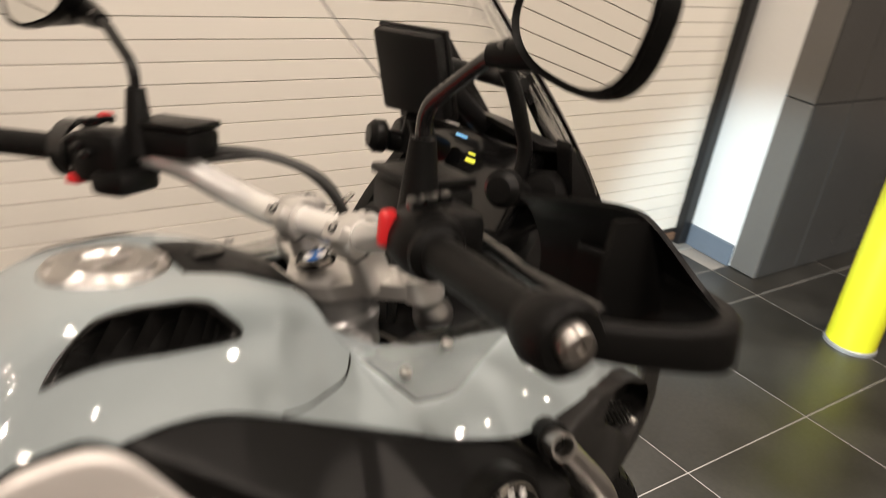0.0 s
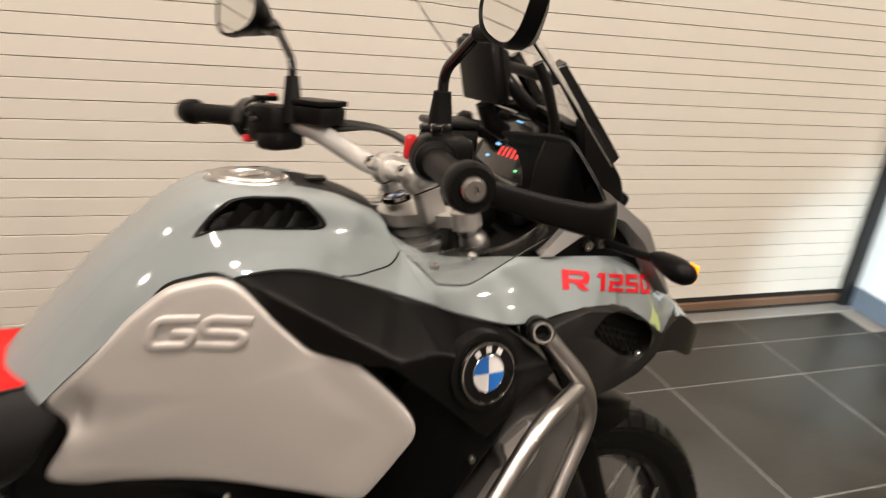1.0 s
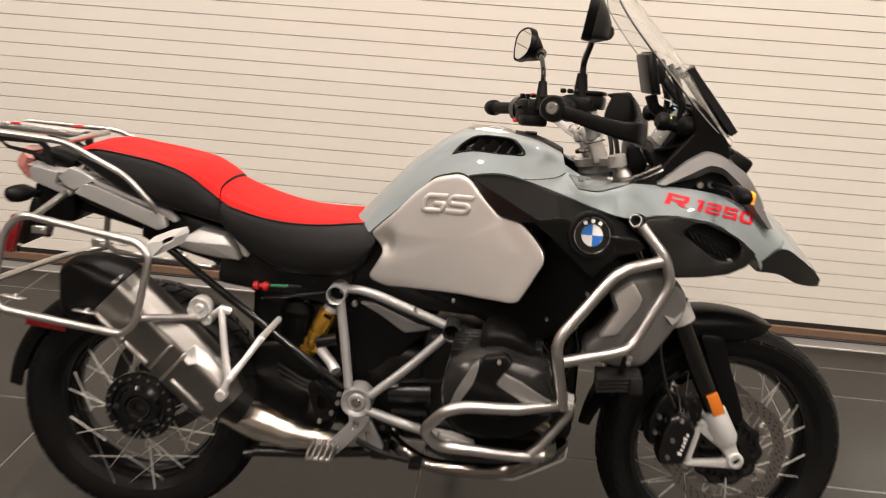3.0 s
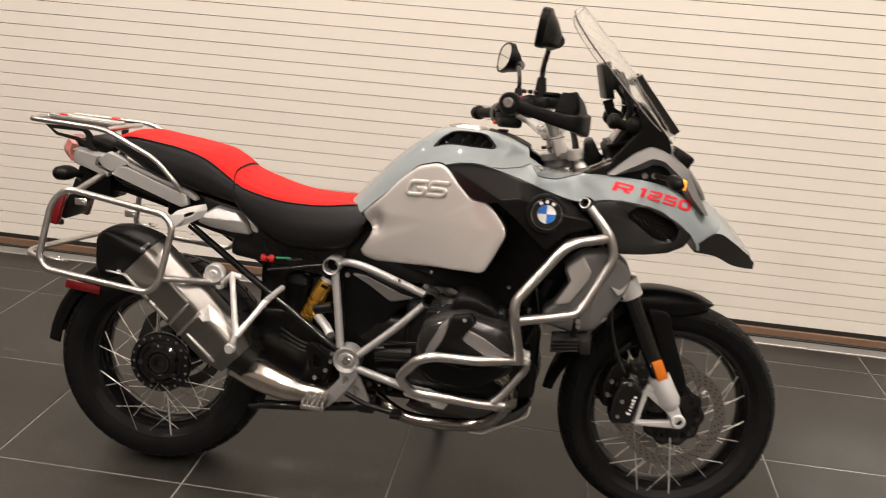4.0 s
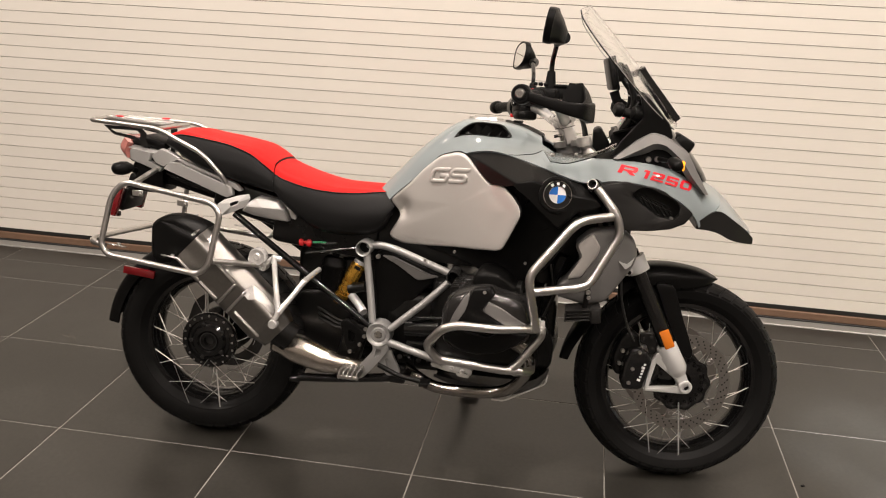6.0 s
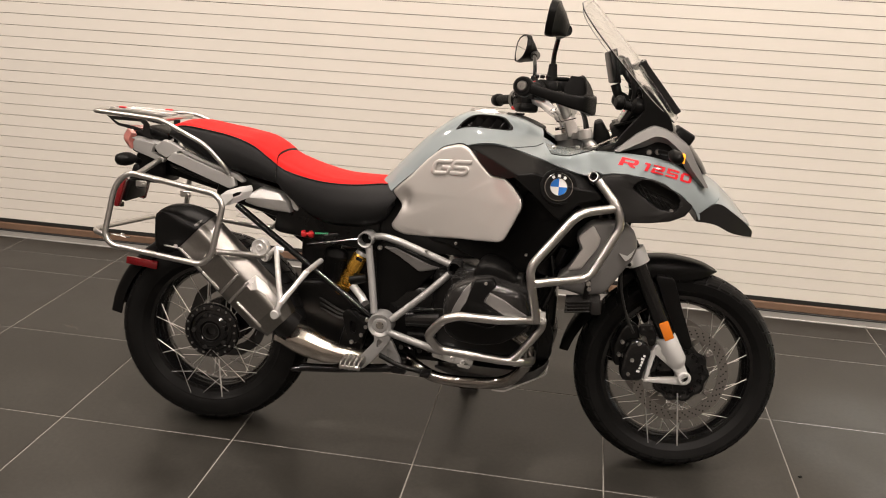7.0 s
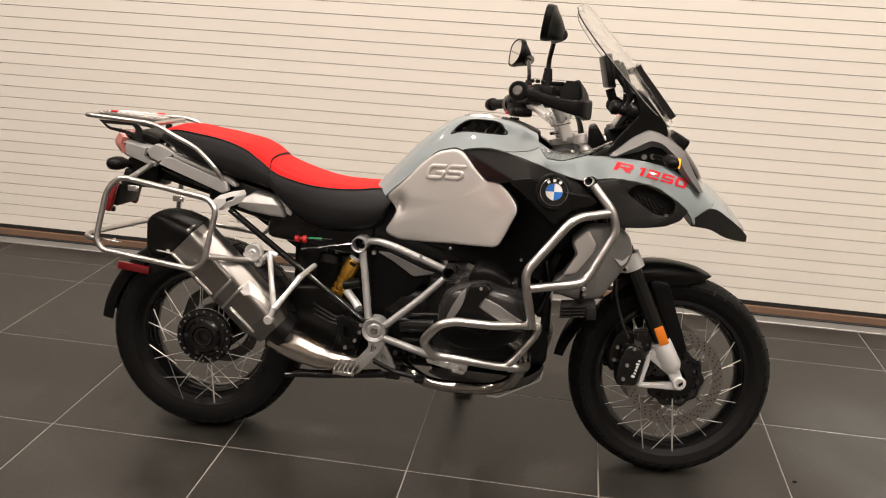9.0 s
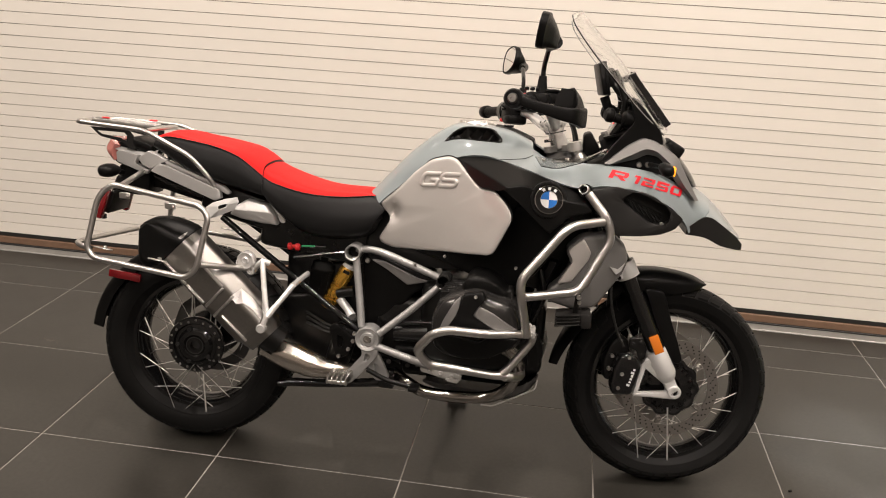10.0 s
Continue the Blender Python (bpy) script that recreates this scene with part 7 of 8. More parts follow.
strut(bm, (0.735, 0.345), (0.800, 0.334), 0.030, 0.036, -0.186, 0.026)
strut(bm, (0.790, 0.338), (0.862, 0.322), 0.036, 0.024, -0.186, 0.030)
strut(bm, (0.815, 0.316), (0.856, 0.314), 0.014, 0.018, -0.190, 0.030)
for k in range(3):
    screw(bm, (0.765 + 0.034 * k, -0.201, 0.341 - 0.008 * k), (0, -1, 0), 0.008, 0.005)
part("engine_mount", bm, ALLOY, eng, "cast silver engine mount")
rows = []
for x, z, w, h in ((0.735, 0.262, 0.13, 0.018), (0.80, 0.248, 0.15, 0.03), (0.90, 0.243, 0.165, 0.035), (0.97, 0.243, 0.17, 0.04), (1.045, 0.268, 0.165, 0.04), (1.082, 0.300, 0.15, 0.03), (1.094, 0.325, 0.14, 0.02)):
    rows.append([Vector((x, -w, z + h)), Vector((x, -w * 0.92, z + 0.006)), Vector((x, -w * 0.5, z)), Vector((x, 0, z)), Vector((x, w * 0.5, z)), Vector((x, w * 0.92, z + 0.006)), Vector((x, w, z + h))])
skid = part("skid_plate", shell(grid(bmesh.new(), net(rows, 4, 3)), 0.004), material("dull_aluminium", (0.075, 0.073, 0.070), 0.45, metal=0.5, grain=0.08, blotch=0.2, blotch_scale=12), bike, "dull grey aluminium skid plate", angle=30)
# Bright strips along the plate's edges, traced to fit the camera's view.
for s in BOTH:
    part("folded_edge", tube(bmesh.new(), bent(side(s, [(0.926, 0.160, 0.231), (0.964, 0.165, 0.233), (1.014, 0.165, 0.261), (1.088, 0.158, 0.301), (1.092, 0.150, 0.329)]), 0.01), 0.0028, 8), ALLOY, skid, "bright strip along the plate's edge")
bm = bmesh.new()
rows = [[(1.085, -0.12, 0.34), (1.095, 0, 0.34), (1.085, 0.12, 0.34)], [(1.100, -0.14, 0.42), (1.112, 0, 0.42), (1.100, 0.14, 0.42)], [(1.074, -0.15, 0.50), (1.090, 0, 0.50), (1.074, 0.15, 0.50)], [(1.082, -0.15, 0.60), (1.10, 0, 0.60), (1.082, 0.15, 0.60)], [(1.115, -0.15, 0.70), (1.14, 0, 0.70), (1.115, 0.15, 0.70)]]
part("front_cover", shell(grid(bm, net(rows, 4, 4)), 0.02), ENGDARK, bike, "black cover in front of the engine")

# --- exhaust: heat-tinted link pipe and angular muffler with black end cap
line = [Vector(p) for p in ((0.520, -0.165, 0.288), (0.448, -0.190, 0.299), (0.390, -0.198, 0.312), (0.318, -0.203, 0.337), (0.240, -0.212, 0.364))]
swell = [0.025, 0.029, 0.041, 0.047, 0.037]
radii = [swell[min(3, k // 6)] + (swell[min(3, k // 6) + 1] - swell[min(3, k // 6)]) * (0.5 - 0.5 * math.cos(math.pi * (k / 6 - min(3, k // 6)))) for k in range(25)]
part("link_pipe", tube(bmesh.new(), curve_through(line, 6), radii, 28), TITAN, bike, "heat-tinted steel exhaust link pipe")
A0, A1 = Vector((0.234, -0.252, 0.437)), Vector((-0.013, -0.262, 0.671))
ax = (A1 - A0).normalized()
across = Vector((0, 1, 0)) - ax * ax.y
across.normalize()
upv = across.cross(ax).normalized()
if upv.z < 0:
    upv = -upv
SEC = [(-0.058, 0.036), (-0.060, -0.060), (-0.046, -0.080), (0.030, -0.080), (0.052, -0.034), (0.050, 0.040), (0.030, 0.074), (-0.018, 0.074)]


def muffler_ring(t, k=1.0, lo=-0.069, hi=0.069):
    c = A0 + ax * t
    ring = resample(bent([(a, b, 0) for a, b in SEC], 0.007, closed=True), 64)
    return [c + across * p.x * k + upv * (lo + (hi - lo) * (p.y + 0.080) / 0.154) for p in ring]


L = (A1 - A0).length
bm = bmesh.new()
grid(bm, [muffler_ring(t, k, lo, hi) for t, k, lo, hi in ((-0.050, 0.50, -0.040, 0.030), (-0.046, 0.80, -0.055, 0.050), (-0.004, 0.92, -0.064, 0.064), (0.004, 1.0, -0.069, 0.069), (0.15, 1.0, -0.069, 0.069), (L + 0.004, 1.0, -0.069, 0.069), (L + 0.008, 0.98, -0.066, 0.066))], wrap=True)
muf = part("muffler", fill_ends(bm), MUFFLER, bike, "angular brushed steel muffler", angle=28)
bm = bmesh.new()
grid(bm, [muffler_ring(L + t, k, lo, hi) for t, k, lo, hi in ((-0.010, 1.00, -0.066, 0.066), (-0.007, 1.05, -0.082, 0.073), (0.006, 1.07, -0.110, 0.070), (0.024, 1.08, -0.119, 0.062), (0.042, 1.07, -0.116, 0.053), (0.064, 1.04, -0.098, 0.040), (0.086, 0.98, -0.074, 0.022), (0.104, 0.90, -0.054, 0.000), (0.112, 0.74, -0.042, -0.014))], wrap=True)
part("muffler_cap", fill_ends(bm), PLASTIC, muf, "black plastic muffler end cap", angle=30)
bm = bmesh.new()
outw = -across
for t0, b0, t1, b1 in ((0.160, -0.052, 0.228, -0.052), (0.146, -0.054, 0.150, 0.026), (0.108, -0.056, 0.112, 0.034), (-0.010, -0.036, 0.090, -0.037), (0.236, -0.052, 0.325, -0.052), (0.156, 0.028, 0.238, 0.030)):
    p, q = (A0 + ax * t + outw * 0.0590 + upv * b for t, b in ((t0, b0), (t1, b1)))
    tube(bm, [p, p.lerp(q, 0.04) + outw * 0.0022, p.lerp(q, 0.96) + outw * 0.0022, q], 0.0048, 8)
parts("rib", bm, STEEL, muf, "raised rib of the muffler shield")
SH = [(0.118, 0.026), (0.114, 0.058), (0.074, 0.062), (0.014, 0.058), (0.006, 0.042), (0.046, 0.044), (0.078, 0.038), (0.090, 0.024)]
bm = bmesh.new()
vs = [bm.verts.new(A0 + ax * t + outw * (0.0650 - 1.0 * max(0, b - 0.030)) + upv * b) for t, b in SH]
bm.faces.new(vs)
bmesh.ops.solidify(bm, geom=list(bm.faces), thickness=0.006)
bmesh.ops.bevel(bm, geom=list(bm.edges), offset=0.002, segments=1, affect="EDGES")
part("heat_shield", bm, STEEL, muf, "bright curved strip of the heat shield", smooth=False)
bm = bmesh.new()
lathe(bm, [(0, 0.010), (0.008, 0.012), (0.012, 0.008), (0.018, 0.008), (0.024, 0.010), (0.027, 0.006), (0.027, -0.016), (0, -0.016)], (0.189, -0.250, 0.635), (0, -1, 0), 28)
tube(bm, [(0.189, -0.235, 0.635), (0.160, -0.228, 0.615)], 0.015, 12)
part("muffler_mount", bm, ALLOY, muf, "round silver muffler mount")
bm = bmesh.new()
tube(bm, [A0 - ax * 0.035, A0 - ax * 0.075 + Vector((0.01, 0.01, 0))], [0.048, 0.046], 24)
part("muffler_clamp", bm, ENGDARK, muf, "dark clamp at the muffler inlet")

# --- rear suspension, swing arm, stands, wiring
bm = bmesh.new()
tube(bm, [(0.560, 0.10, 0.400), (0.30, 0.13, 0.350), (0.03, 0.125, 0.318)], [0.050, 0.045, 0.040], 20)
lathe(bm, [(0, 0.05), (0.06, 0.05), (0.075, 0.03), (0.08, -0.03), (0, -0.04)], (0, 0.125, 0.318), (0, 1, 0), 28)
part("swing_arm", bm, ENGDARK, bike, "black shaft drive swing arm", mid=True)
bm = bmesh.new()
tube(bm, [(0.545, -0.06, 0.410), (0.44, -0.02, 0.385), (0.38, 0.05, 0.365)], [0.040, 0.036, 0.030], 16)
block(bm, (0.075, 0.05, 0.13), Matrix.Translation((0.470, -0.125, 0.365)) @ Matrix.Rotation(0.25, 4, "Y"), 0.012)
for dx, dz in ((0.0, 0.04), (0.02, 0.0), (-0.005, -0.035)):
    screw(bm, (0.480 + dx, -0.151, 0.372 + dz), (0, -1, 0), 0.008, 0.005)
part("gear_housing", bm, ENGDARK, bike, "black gear housing")
GEAR = [(0.434, 0.431), (0.455, 0.446), (0.489, 0.420), (0.527, 0.400), (0.497, 0.345), (0.464, 0.329), (0.445, 0.382)]
gc = part("gear_cover", panel(GEAR, lambda x, z: 0.172, RIGHT, 0.012, 0.003, None, 0, 64, 0.008, [(0.462, 0.410), (0.484, 0.398), (0.478, 0.366), (0.464, 0.372)], 0.011), PLASTIC, bike, "black plastic gear cover with an opening")
bm = bmesh.new()
for x, z in ((0.517, 0.418), (0.514, 0.394), (0.500, 0.366), (0.470, 0.340)):
    screw(bm, (x, -0.174, z), (0, -1, 0), 0.0065, 0.005)
parts("bolt", bm, STEEL, gc)
S0, S1 = Vector((0.468, -0.085, 0.606)), Vector((0.392, -0.085, 0.448))
bm = bmesh.new()
d = (S1 - S0).normalized()
prof = [(0, 0.0), (0.021, 0.0), (0.0245, 0.008), (0.0245, 0.058), (0.020, 0.061)]
for k in range(3):
    prof += [(0.020, 0.066 + 0.024 * k), (0.0235, 0.069 + 0.024 * k), (0.0235, 0.081 + 0.024 * k), (0.020, 0.084 + 0.024 * k)]
prof += [(0.019, 0.138), (0.019, 0.150), (0, 0.150)]
lathe(bm, prof, S0, d, 24)
sh = part("shock_absorber", bm, GOLD, bike, "gold anodised rear shock absorber")
bm = bmesh.new()
lathe(bm, [(0, -0.012), (0.019, -0.012), (0.021, -0.002), (0.021, 0.002), (0, 0.002)], S0, d, 20)
tube(bm, [(0.445, -0.095, 0.505), (0.478, -0.10, 0.470), (0.495, -0.12, 0.455)], 0.014, 10)
parts("shock_fitting", bm, WHITEALLOY, sh, "pale metal shock fittings")
bm = bmesh.new()
tube(bm, [(0.438, -0.098, 0.522), (0.492, -0.098, 0.535)], 0.017, 16)
part("shock_reservoir", bm, ENGDARK, sh, "small black reservoir")
bm = bmesh.new()
block(bm, (0.020, 0.002, 0.010), Matrix.Translation((0.467, -0.112, 0.595)) @ Matrix.Rotation(0.4, 4, "Y"), 0)
part("shock_mark", bm, DEEP, sh, smooth=False)
bm = bmesh.new()
lathe(bm, [(0, -0.064), (0.034, -0.064), (0.038, -0.058), (0.038, 0.030), (0.041, 0.032), (0.041, 0.040), (0.038, 0.042), (0.037, 0.056), (0.024, 0.066), (0.012, 0.067), (0.012, 0.078), (0, 0.078)], (0.376, -0.050, 0.552), (0.12, 0, 1), 28)
for k in range(5):
    tube(bm, [(0.354 + 0.011 * k, -0.050 - 0.036 + 0.004 * abs(k - 2), 0.500), (0.364 + 0.011 * k, -0.050 - 0.036 + 0.004 * abs(k - 2), 0.575)], 0.0028, 6)
part("charcoal_canister", bm, PLASTIC, bike, "black plastic canister")
bm = bmesh.new()
for off in range(3):
    tube(bm, curve_through([(0.30, -0.06, 0.46 - 0.02 * off), (0.37, -0.11, 0.44 - 0.015 * off), (0.44, -0.12, 0.42 - 0.01 * off), (0.53, -0.10, 0.46)], 5), 0.0045, 8)
part("hose", bm, CABLE, bike, "grey and black hoses")
bm = bmesh.new()
block(bm, (0.34, 0.16, 0.13), Matrix.Translation((0.36, 0, 0.705)) @ Matrix.Rotation(0.12, 4, "Y"), 0.02)
block(bm, (0.25, 0.15, 0.10), Matrix.Translation((0.12, 0, 0.775)) @ Matrix.Rotation(0.25, 4, "Y"), 0.02)
part("rear_tub", bm, ENGDARK, bike, "black under-seat tub", mid=True)
bm = bmesh.new()
for x in (0.288, 0.312):
    lathe(bm, [(0, -0.006), (0.011, -0.006), (0.012, 0.0), (0.011, 0.006), (0, 0.006)], (x, -0.130, 0.665), (1, 0, 0.1), 16)
tube(bm, [(0.285, -0.13, 0.665), (0.322, -0.13, 0.668)], 0.006, 10)
knob = part("adjuster_knob", bm, RED, bike, "small red adjuster knob")
part("adjuster_stem", tube(bmesh.new(), [(0.32, -0.13, 0.668), (0.40, -0.125, 0.672)], 0.006, 8), GLOSSBLK, knob, "black stem")
part("stem_mark", tube(bmesh.new(), [(0.326, -0.1350, 0.6705), (0.368, -0.1340, 0.6735)], 0.0028, 8), material("green_mark", (0.03, 0.40, 0.16), 0.4), knob, "green ring of marks")

# Black filler panels, outlined to the camera's view, close the gaps between the parts.
part("gearbox", panel([(0.262, 0.645), (0.335, 0.662), (0.362, 0.614), (0.44, 0.614), (0.456, 0.645), (0.60, 0.645), (0.72, 0.580), (0.76, 0.46), (0.76, 0.270), (0.66, 0.262), (0.54, 0.262), (0.47, 0.300), (0.40, 0.360), (0.30, 0.420), (0.262, 0.500)], lambda x, z: 0.030, RIGHT, 0.09, 0.015, None, 0.01, 72, 0.02), ENGDARK, bike, "black filler panel at the gearbox, closing the view between the frame tubes")
part("inner_mudguard", panel([(0.231, 0.421), (0.276, 0.502), (0.38, 0.512), (0.442, 0.453), (0.49, 0.364), (0.466, 0.265), (0.39, 0.256), (0.312, 0.305), (0.253, 0.356)], lambda x, z: 0.085, RIGHT, 0.12, 0.012, None, 0.012, 64, 0.02), ENGDARK, bike, "black filler panel at the inner mudguard, behind the gearbox")

# centre stand folded up, side stand on the floor, brake pedal
bm = bmesh.new()
tube(bm, bent([(0.640, -0.150, 0.290), (0.600, -0.155, 0.262), (0.420, -0.155, 0.238), (0.300, -0.150, 0.226)], 0.02), 0.014, 12)
tube(bm, bent([(0.640, 0.150, 0.290), (0.600, 0.155, 0.262), (0.420, 0.155, 0.238), (0.300, 0.150, 0.226)], 0.02), 0.014, 12)
tube(bm, [(0.420, -0.155, 0.238), (0.420, 0.155, 0.238)], 0.012, 10)
tube(bm, [(0.272, -0.15, 0.216), (0.345, -0.15, 0.230)], 0.011, 10)
block(bm, (0.050, 0.050, 0.060), Matrix.Translation((0.625, -0.150, 0.280)), 0.008)
part("centre_stand", bm, GLOSSBLK, bike, "black centre stand, folded up")
bm = bmesh.new()
tube(bm, bent([(0.735, 0.150, 0.300), (0.790, 0.310, 0.125), (0.800, 0.385, 0.060)], 0.03), 0.014, 12)
block(bm, (0.070, 0.045, 0.010), Matrix.Translation((0.805, 0.400, 0.0515)) @ Matrix.Rotation(radians(6.5), 4, "X"), 0.003)
part("side_stand", bm, GLOSSBLK, bike, "black side stand resting on the floor")
bm = bmesh.new()
tube(bm, bent([(0.575, -0.225, 0.325), (0.640, -0.232, 0.300), (0.720, -0.235, 0.290)], 0.02), 0.008, 10)
block(bm, (0.030, 0.050, 0.014), Matrix.Translation((0.725, -0.245, 0.292)), 0.004)
part("brake_pedal", bm, ENGDARK, bike, "black rear brake pedal")

# --- tail: side panels, carrier, lamp, number plate holder, mudguard
for s in BOTH:
    for outline, o in (([(-0.270, 0.915), (-0.260, 0.925), (-0.198, 0.914), (-0.207, 0.886), (-0.162, 0.869), (-0.169, 0.855), (-0.268, 0.888)], 0.170),
                       ([(-0.195, 0.904), (-0.163, 0.929), (-0.130, 0.919), (-0.098, 0.904), (-0.129, 0.888), (-0.154, 0.873), (-0.182, 0.885)], 0.176),
                       ([(-0.151, 0.869), (-0.127, 0.893), (-0.101, 0.890), (0.072, 0.830), (0.078, 0.804), (0.060, 0.795)], 0.184),
                       ([(-0.112, 0.902), (-0.098, 0.902), (0.081, 0.841), (0.104, 0.822), (0.098, 0.815), (0.074, 0.833), (-0.100, 0.893)], 0.176)):
        part("tail_panel", panel(outline, lambda x, z, o=o: o, s, 0.022, 0.003, None, 0.0, 96, 0.003), TAILGREY, bike, "silver grey painted tail side panel", angle=25)
    bm = bmesh.new()
    bm.faces.new([bm.verts.new(p) for p in side(s, [(-0.280, 0.160, 0.9235), (-0.266, 0.100, 0.936), (-0.160, 0.110, 0.926), (-0.150, 0.150, 0.905), (-0.207, 0.160, 0.912)])])
    bmesh.ops.solidify(bm, geom=list(bm.faces), thickness=0.004)
    part("tail_top", bm, TAILGREY, bike, "silver grey top of the tail", smooth=False)
    TC = [(0.101, 0.755), (0.122, 0.784), (0.151, 0.804), (0.215, 0.792), (0.239, 0.768), (0.252, 0.732), (0.201, 0.734), (0.137, 0.743)]
    tc = part("tail_panel", panel(TC, lambda x, z: 0.172 - 0.35 * abs(z - 0.772), s, 0.05, 0.004, (0.165, 0.772), 0.004, 96, 0.004), TAILGREY, bike, "silver grey pointed tail side panel", angle=25)
    part("tail_clip", panel([(0.215, 0.802), (0.226, 0.796), (0.272, 0.746), (0.268, 0.736), (0.254, 0.740), (0.243, 0.768)], lambda x, z: 0.140, s, 0.012, 0.002, None, 0, 40, 0.004), ALLOY, tc, "silver edge clip")
    part("tail_under", panel([(-0.290, 0.875), (-0.160, 0.855), (0.060, 0.790), (0.085, 0.745), (-0.02, 0.775), (-0.150, 0.805), (-0.255, 0.815), (-0.300, 0.838)], lambda x, z: 0.105, s, 0.08, 0.006, None, 0, 64, 0.01), PLASTIC, bike, "black tail underside")
    # passenger grab rail joined to the carrier
    part("grab_rail", bar(side(s, [(-0.390, 0.150, 1.003), (-0.388, 0.190, 1.003), (-0.158, 0.205, 0.994), (-0.096, 0.207, 0.966), (-0.010, 0.208, 0.928), (0.048, 0.204, 0.868), (0.060, 0.190, 0.842)]), 0.0070, 14, 0.03), STEEL, bike, "brushed steel grab rail")
    bm = bmesh.new()
    rim = [(-0.352, 0.990), (-0.225, 0.990), (-0.208, 0.972), (-0.210, 0.948), (-0.196, 0.926), (-0.220, 0.930), (-0.248, 0.950), (-0.318, 0.962)]
    slot = [(-0.328, 0.979), (-0.240, 0.979), (-0.230, 0.970), (-0.231, 0.958), (-0.228, 0.950), (-0.232, 0.952), (-0.250, 0.962), (-0.312, 0.970)]
    A, B = [bm.verts.new((x, s * 0.176, z)) for x, z in rim], [bm.verts.new((x, s * 0.176, z)) for x, z in slot]
    for j in range(8):
        bm.faces.new((A[j], A[(j + 1) % 8], B[(j + 1) % 8], B[j]))
    bmesh.ops.solidify(bm, geom=list(bm.faces), thickness=0.006)
    part("carrier_bracket", bm, ENGINE, bike, "dark steel carrier bracket with an opening", smooth=False)
    # pannier frame
    PAN = [(-0.200, 0.330, 0.842), (-0.238, 0.338, 0.800), (-0.262, 0.360, 0.650), (-0.240, 0.362, 0.622), (0.048, 0.362, 0.590), (0.078, 0.360, 0.618), (0.104, 0.340, 0.772), (0.078, 0.332, 0.800)]
    pf = part("pannier_frame", bar(side(s, PAN), 0.0088, 12, 0.03, closed=True), STEEL, bike, "brushed steel pannier frame")
    bm = bmesh.new()
    tube(bm, side(s, [(-0.172, 0.325, 0.838), (-0.176, 0.240, 0.852), (-0.180, 0.140, 0.868)]), 0.0085, 10)
    tube(bm, side(s, [(0.090, 0.362, 0.634), (0.146, 0.300, 0.620), (0.205, 0.225, 0.602)]), 0.0085, 10)
    parts("strut", bm, STEEL, pf, "steel strut")
    bm = bmesh.new()
    for x, z, flip in ((-0.150, 0.818, -1), (-0.010, 0.800, -1), (-0.215, 0.640, 1), (-0.045, 0.622, 1)):
        if flip > 0:
            block(bm, (0.052, 0.026, 0.004), Matrix.Translation((x, s * 0.350, z + 0.010)) @ Matrix.Rotation(0.11, 4, "Y") @ Matrix.Rotation(s * 0.25, 4, "X"), 0.0018, 1)
            screw(bm, (x + 0.006, s * 0.350, z + 0.013), (0, 0, 1), 0.006, 0.005)
        else:
            block(bm, (0.034, 0.004, 0.018), Matrix.Translation((x, s * 0.345, z - 0.005)), 0.0018, 1)
            screw(bm, (x + 0.008, s * 0.349, z - 0.007), (0, s, 0), 0.005, 0.005)
    parts("lug", bm, STEEL, pf, "small steel lug")
    bm = bmesh.new()
    q = side(s, [(0.096, 0.334, 0.802), (0.092, 0.280, 0.806), (0.112, 0.230, 0.812), (0.134, 0.190, 0.814), (0.139, 0.190, 0.800), (0.128, 0.200, 0.775), (0.096, 0.270, 0.760), (0.104, 0.332, 0.768)])
    mid_q = sum(q, Vector()) / 8
    rim, slot = [bm.verts.new(p) for p in q], [bm.verts.new(mid_q + (p - mid_q) * 0.30) for p in q]
    for j in range(8):
        bm.faces.new((rim[j], rim[(j + 1) % 8], slot[(j + 1) % 8], slot[j]))
    bmesh.ops.recalc_face_normals(bm, faces=bm.faces)
    bmesh.ops.solidify(bm, geom=list(bm.faces), thickness=0.004)
    part("front_bracket", bm, WHITEALLOY, pf, "pale flat bracket with a slot", smooth=False)
bm = bmesh.new()
tube(bm, bent([(-0.390, -0.150, 1.003), (-0.396, 0, 1.003), (-0.390, 0.150, 1.003)], 0.05), 0.0078, 12)
tube(bm, bent([(-0.170, -0.172, 0.990), (-0.165, 0, 0.992), (-0.170, 0.172, 0.990)], 0.05), 0.0075, 12)
for y in (-0.07, 0.07):
    tube(bm, [(-0.392, y, 1.004), (-0.168, y, 0.992)], 0.008, 10)
line = curve_through([(-0.252, -0.355, 0.648), (-0.300, -0.335, 0.652), (-0.325, -0.270, 0.650), (-0.345, -0.05, 0.630), (-0.345, 0.12, 0.618), (-0.300, 0.200, 0.620), (-0.260, 0.212, 0.630)], 6)
part("pannier_cross_tube", tube(bmesh.new(), line, 0.0085, 10), STEEL, bike, "bent steel tube joining the pannier frames", m=Matrix.Identity(4))
car = part("luggage_carrier", bm, STEEL, bike, "brushed steel luggage carrier")
bm = bmesh.new()
block(bm, (0.19, 0.13, 0.006), Matrix.Translation((-0.275, 0, 1.006)) @ Matrix.Rotation(0.05, 4, "Y"), 0.002)
part("carrier_plate", bm, ALLOY, car, "silver carrier plate")
for x, y in ((-0.345, -0.06), (-0.205, 0.06)):
    bm = bmesh.new()
    block(bm, (0.024, 0.030, 0.005), Matrix.Translation((x, y, 1.0125)), 0.002)
    part("red_sticker", bm, RED, car, "small red label")
bm = bmesh.new()
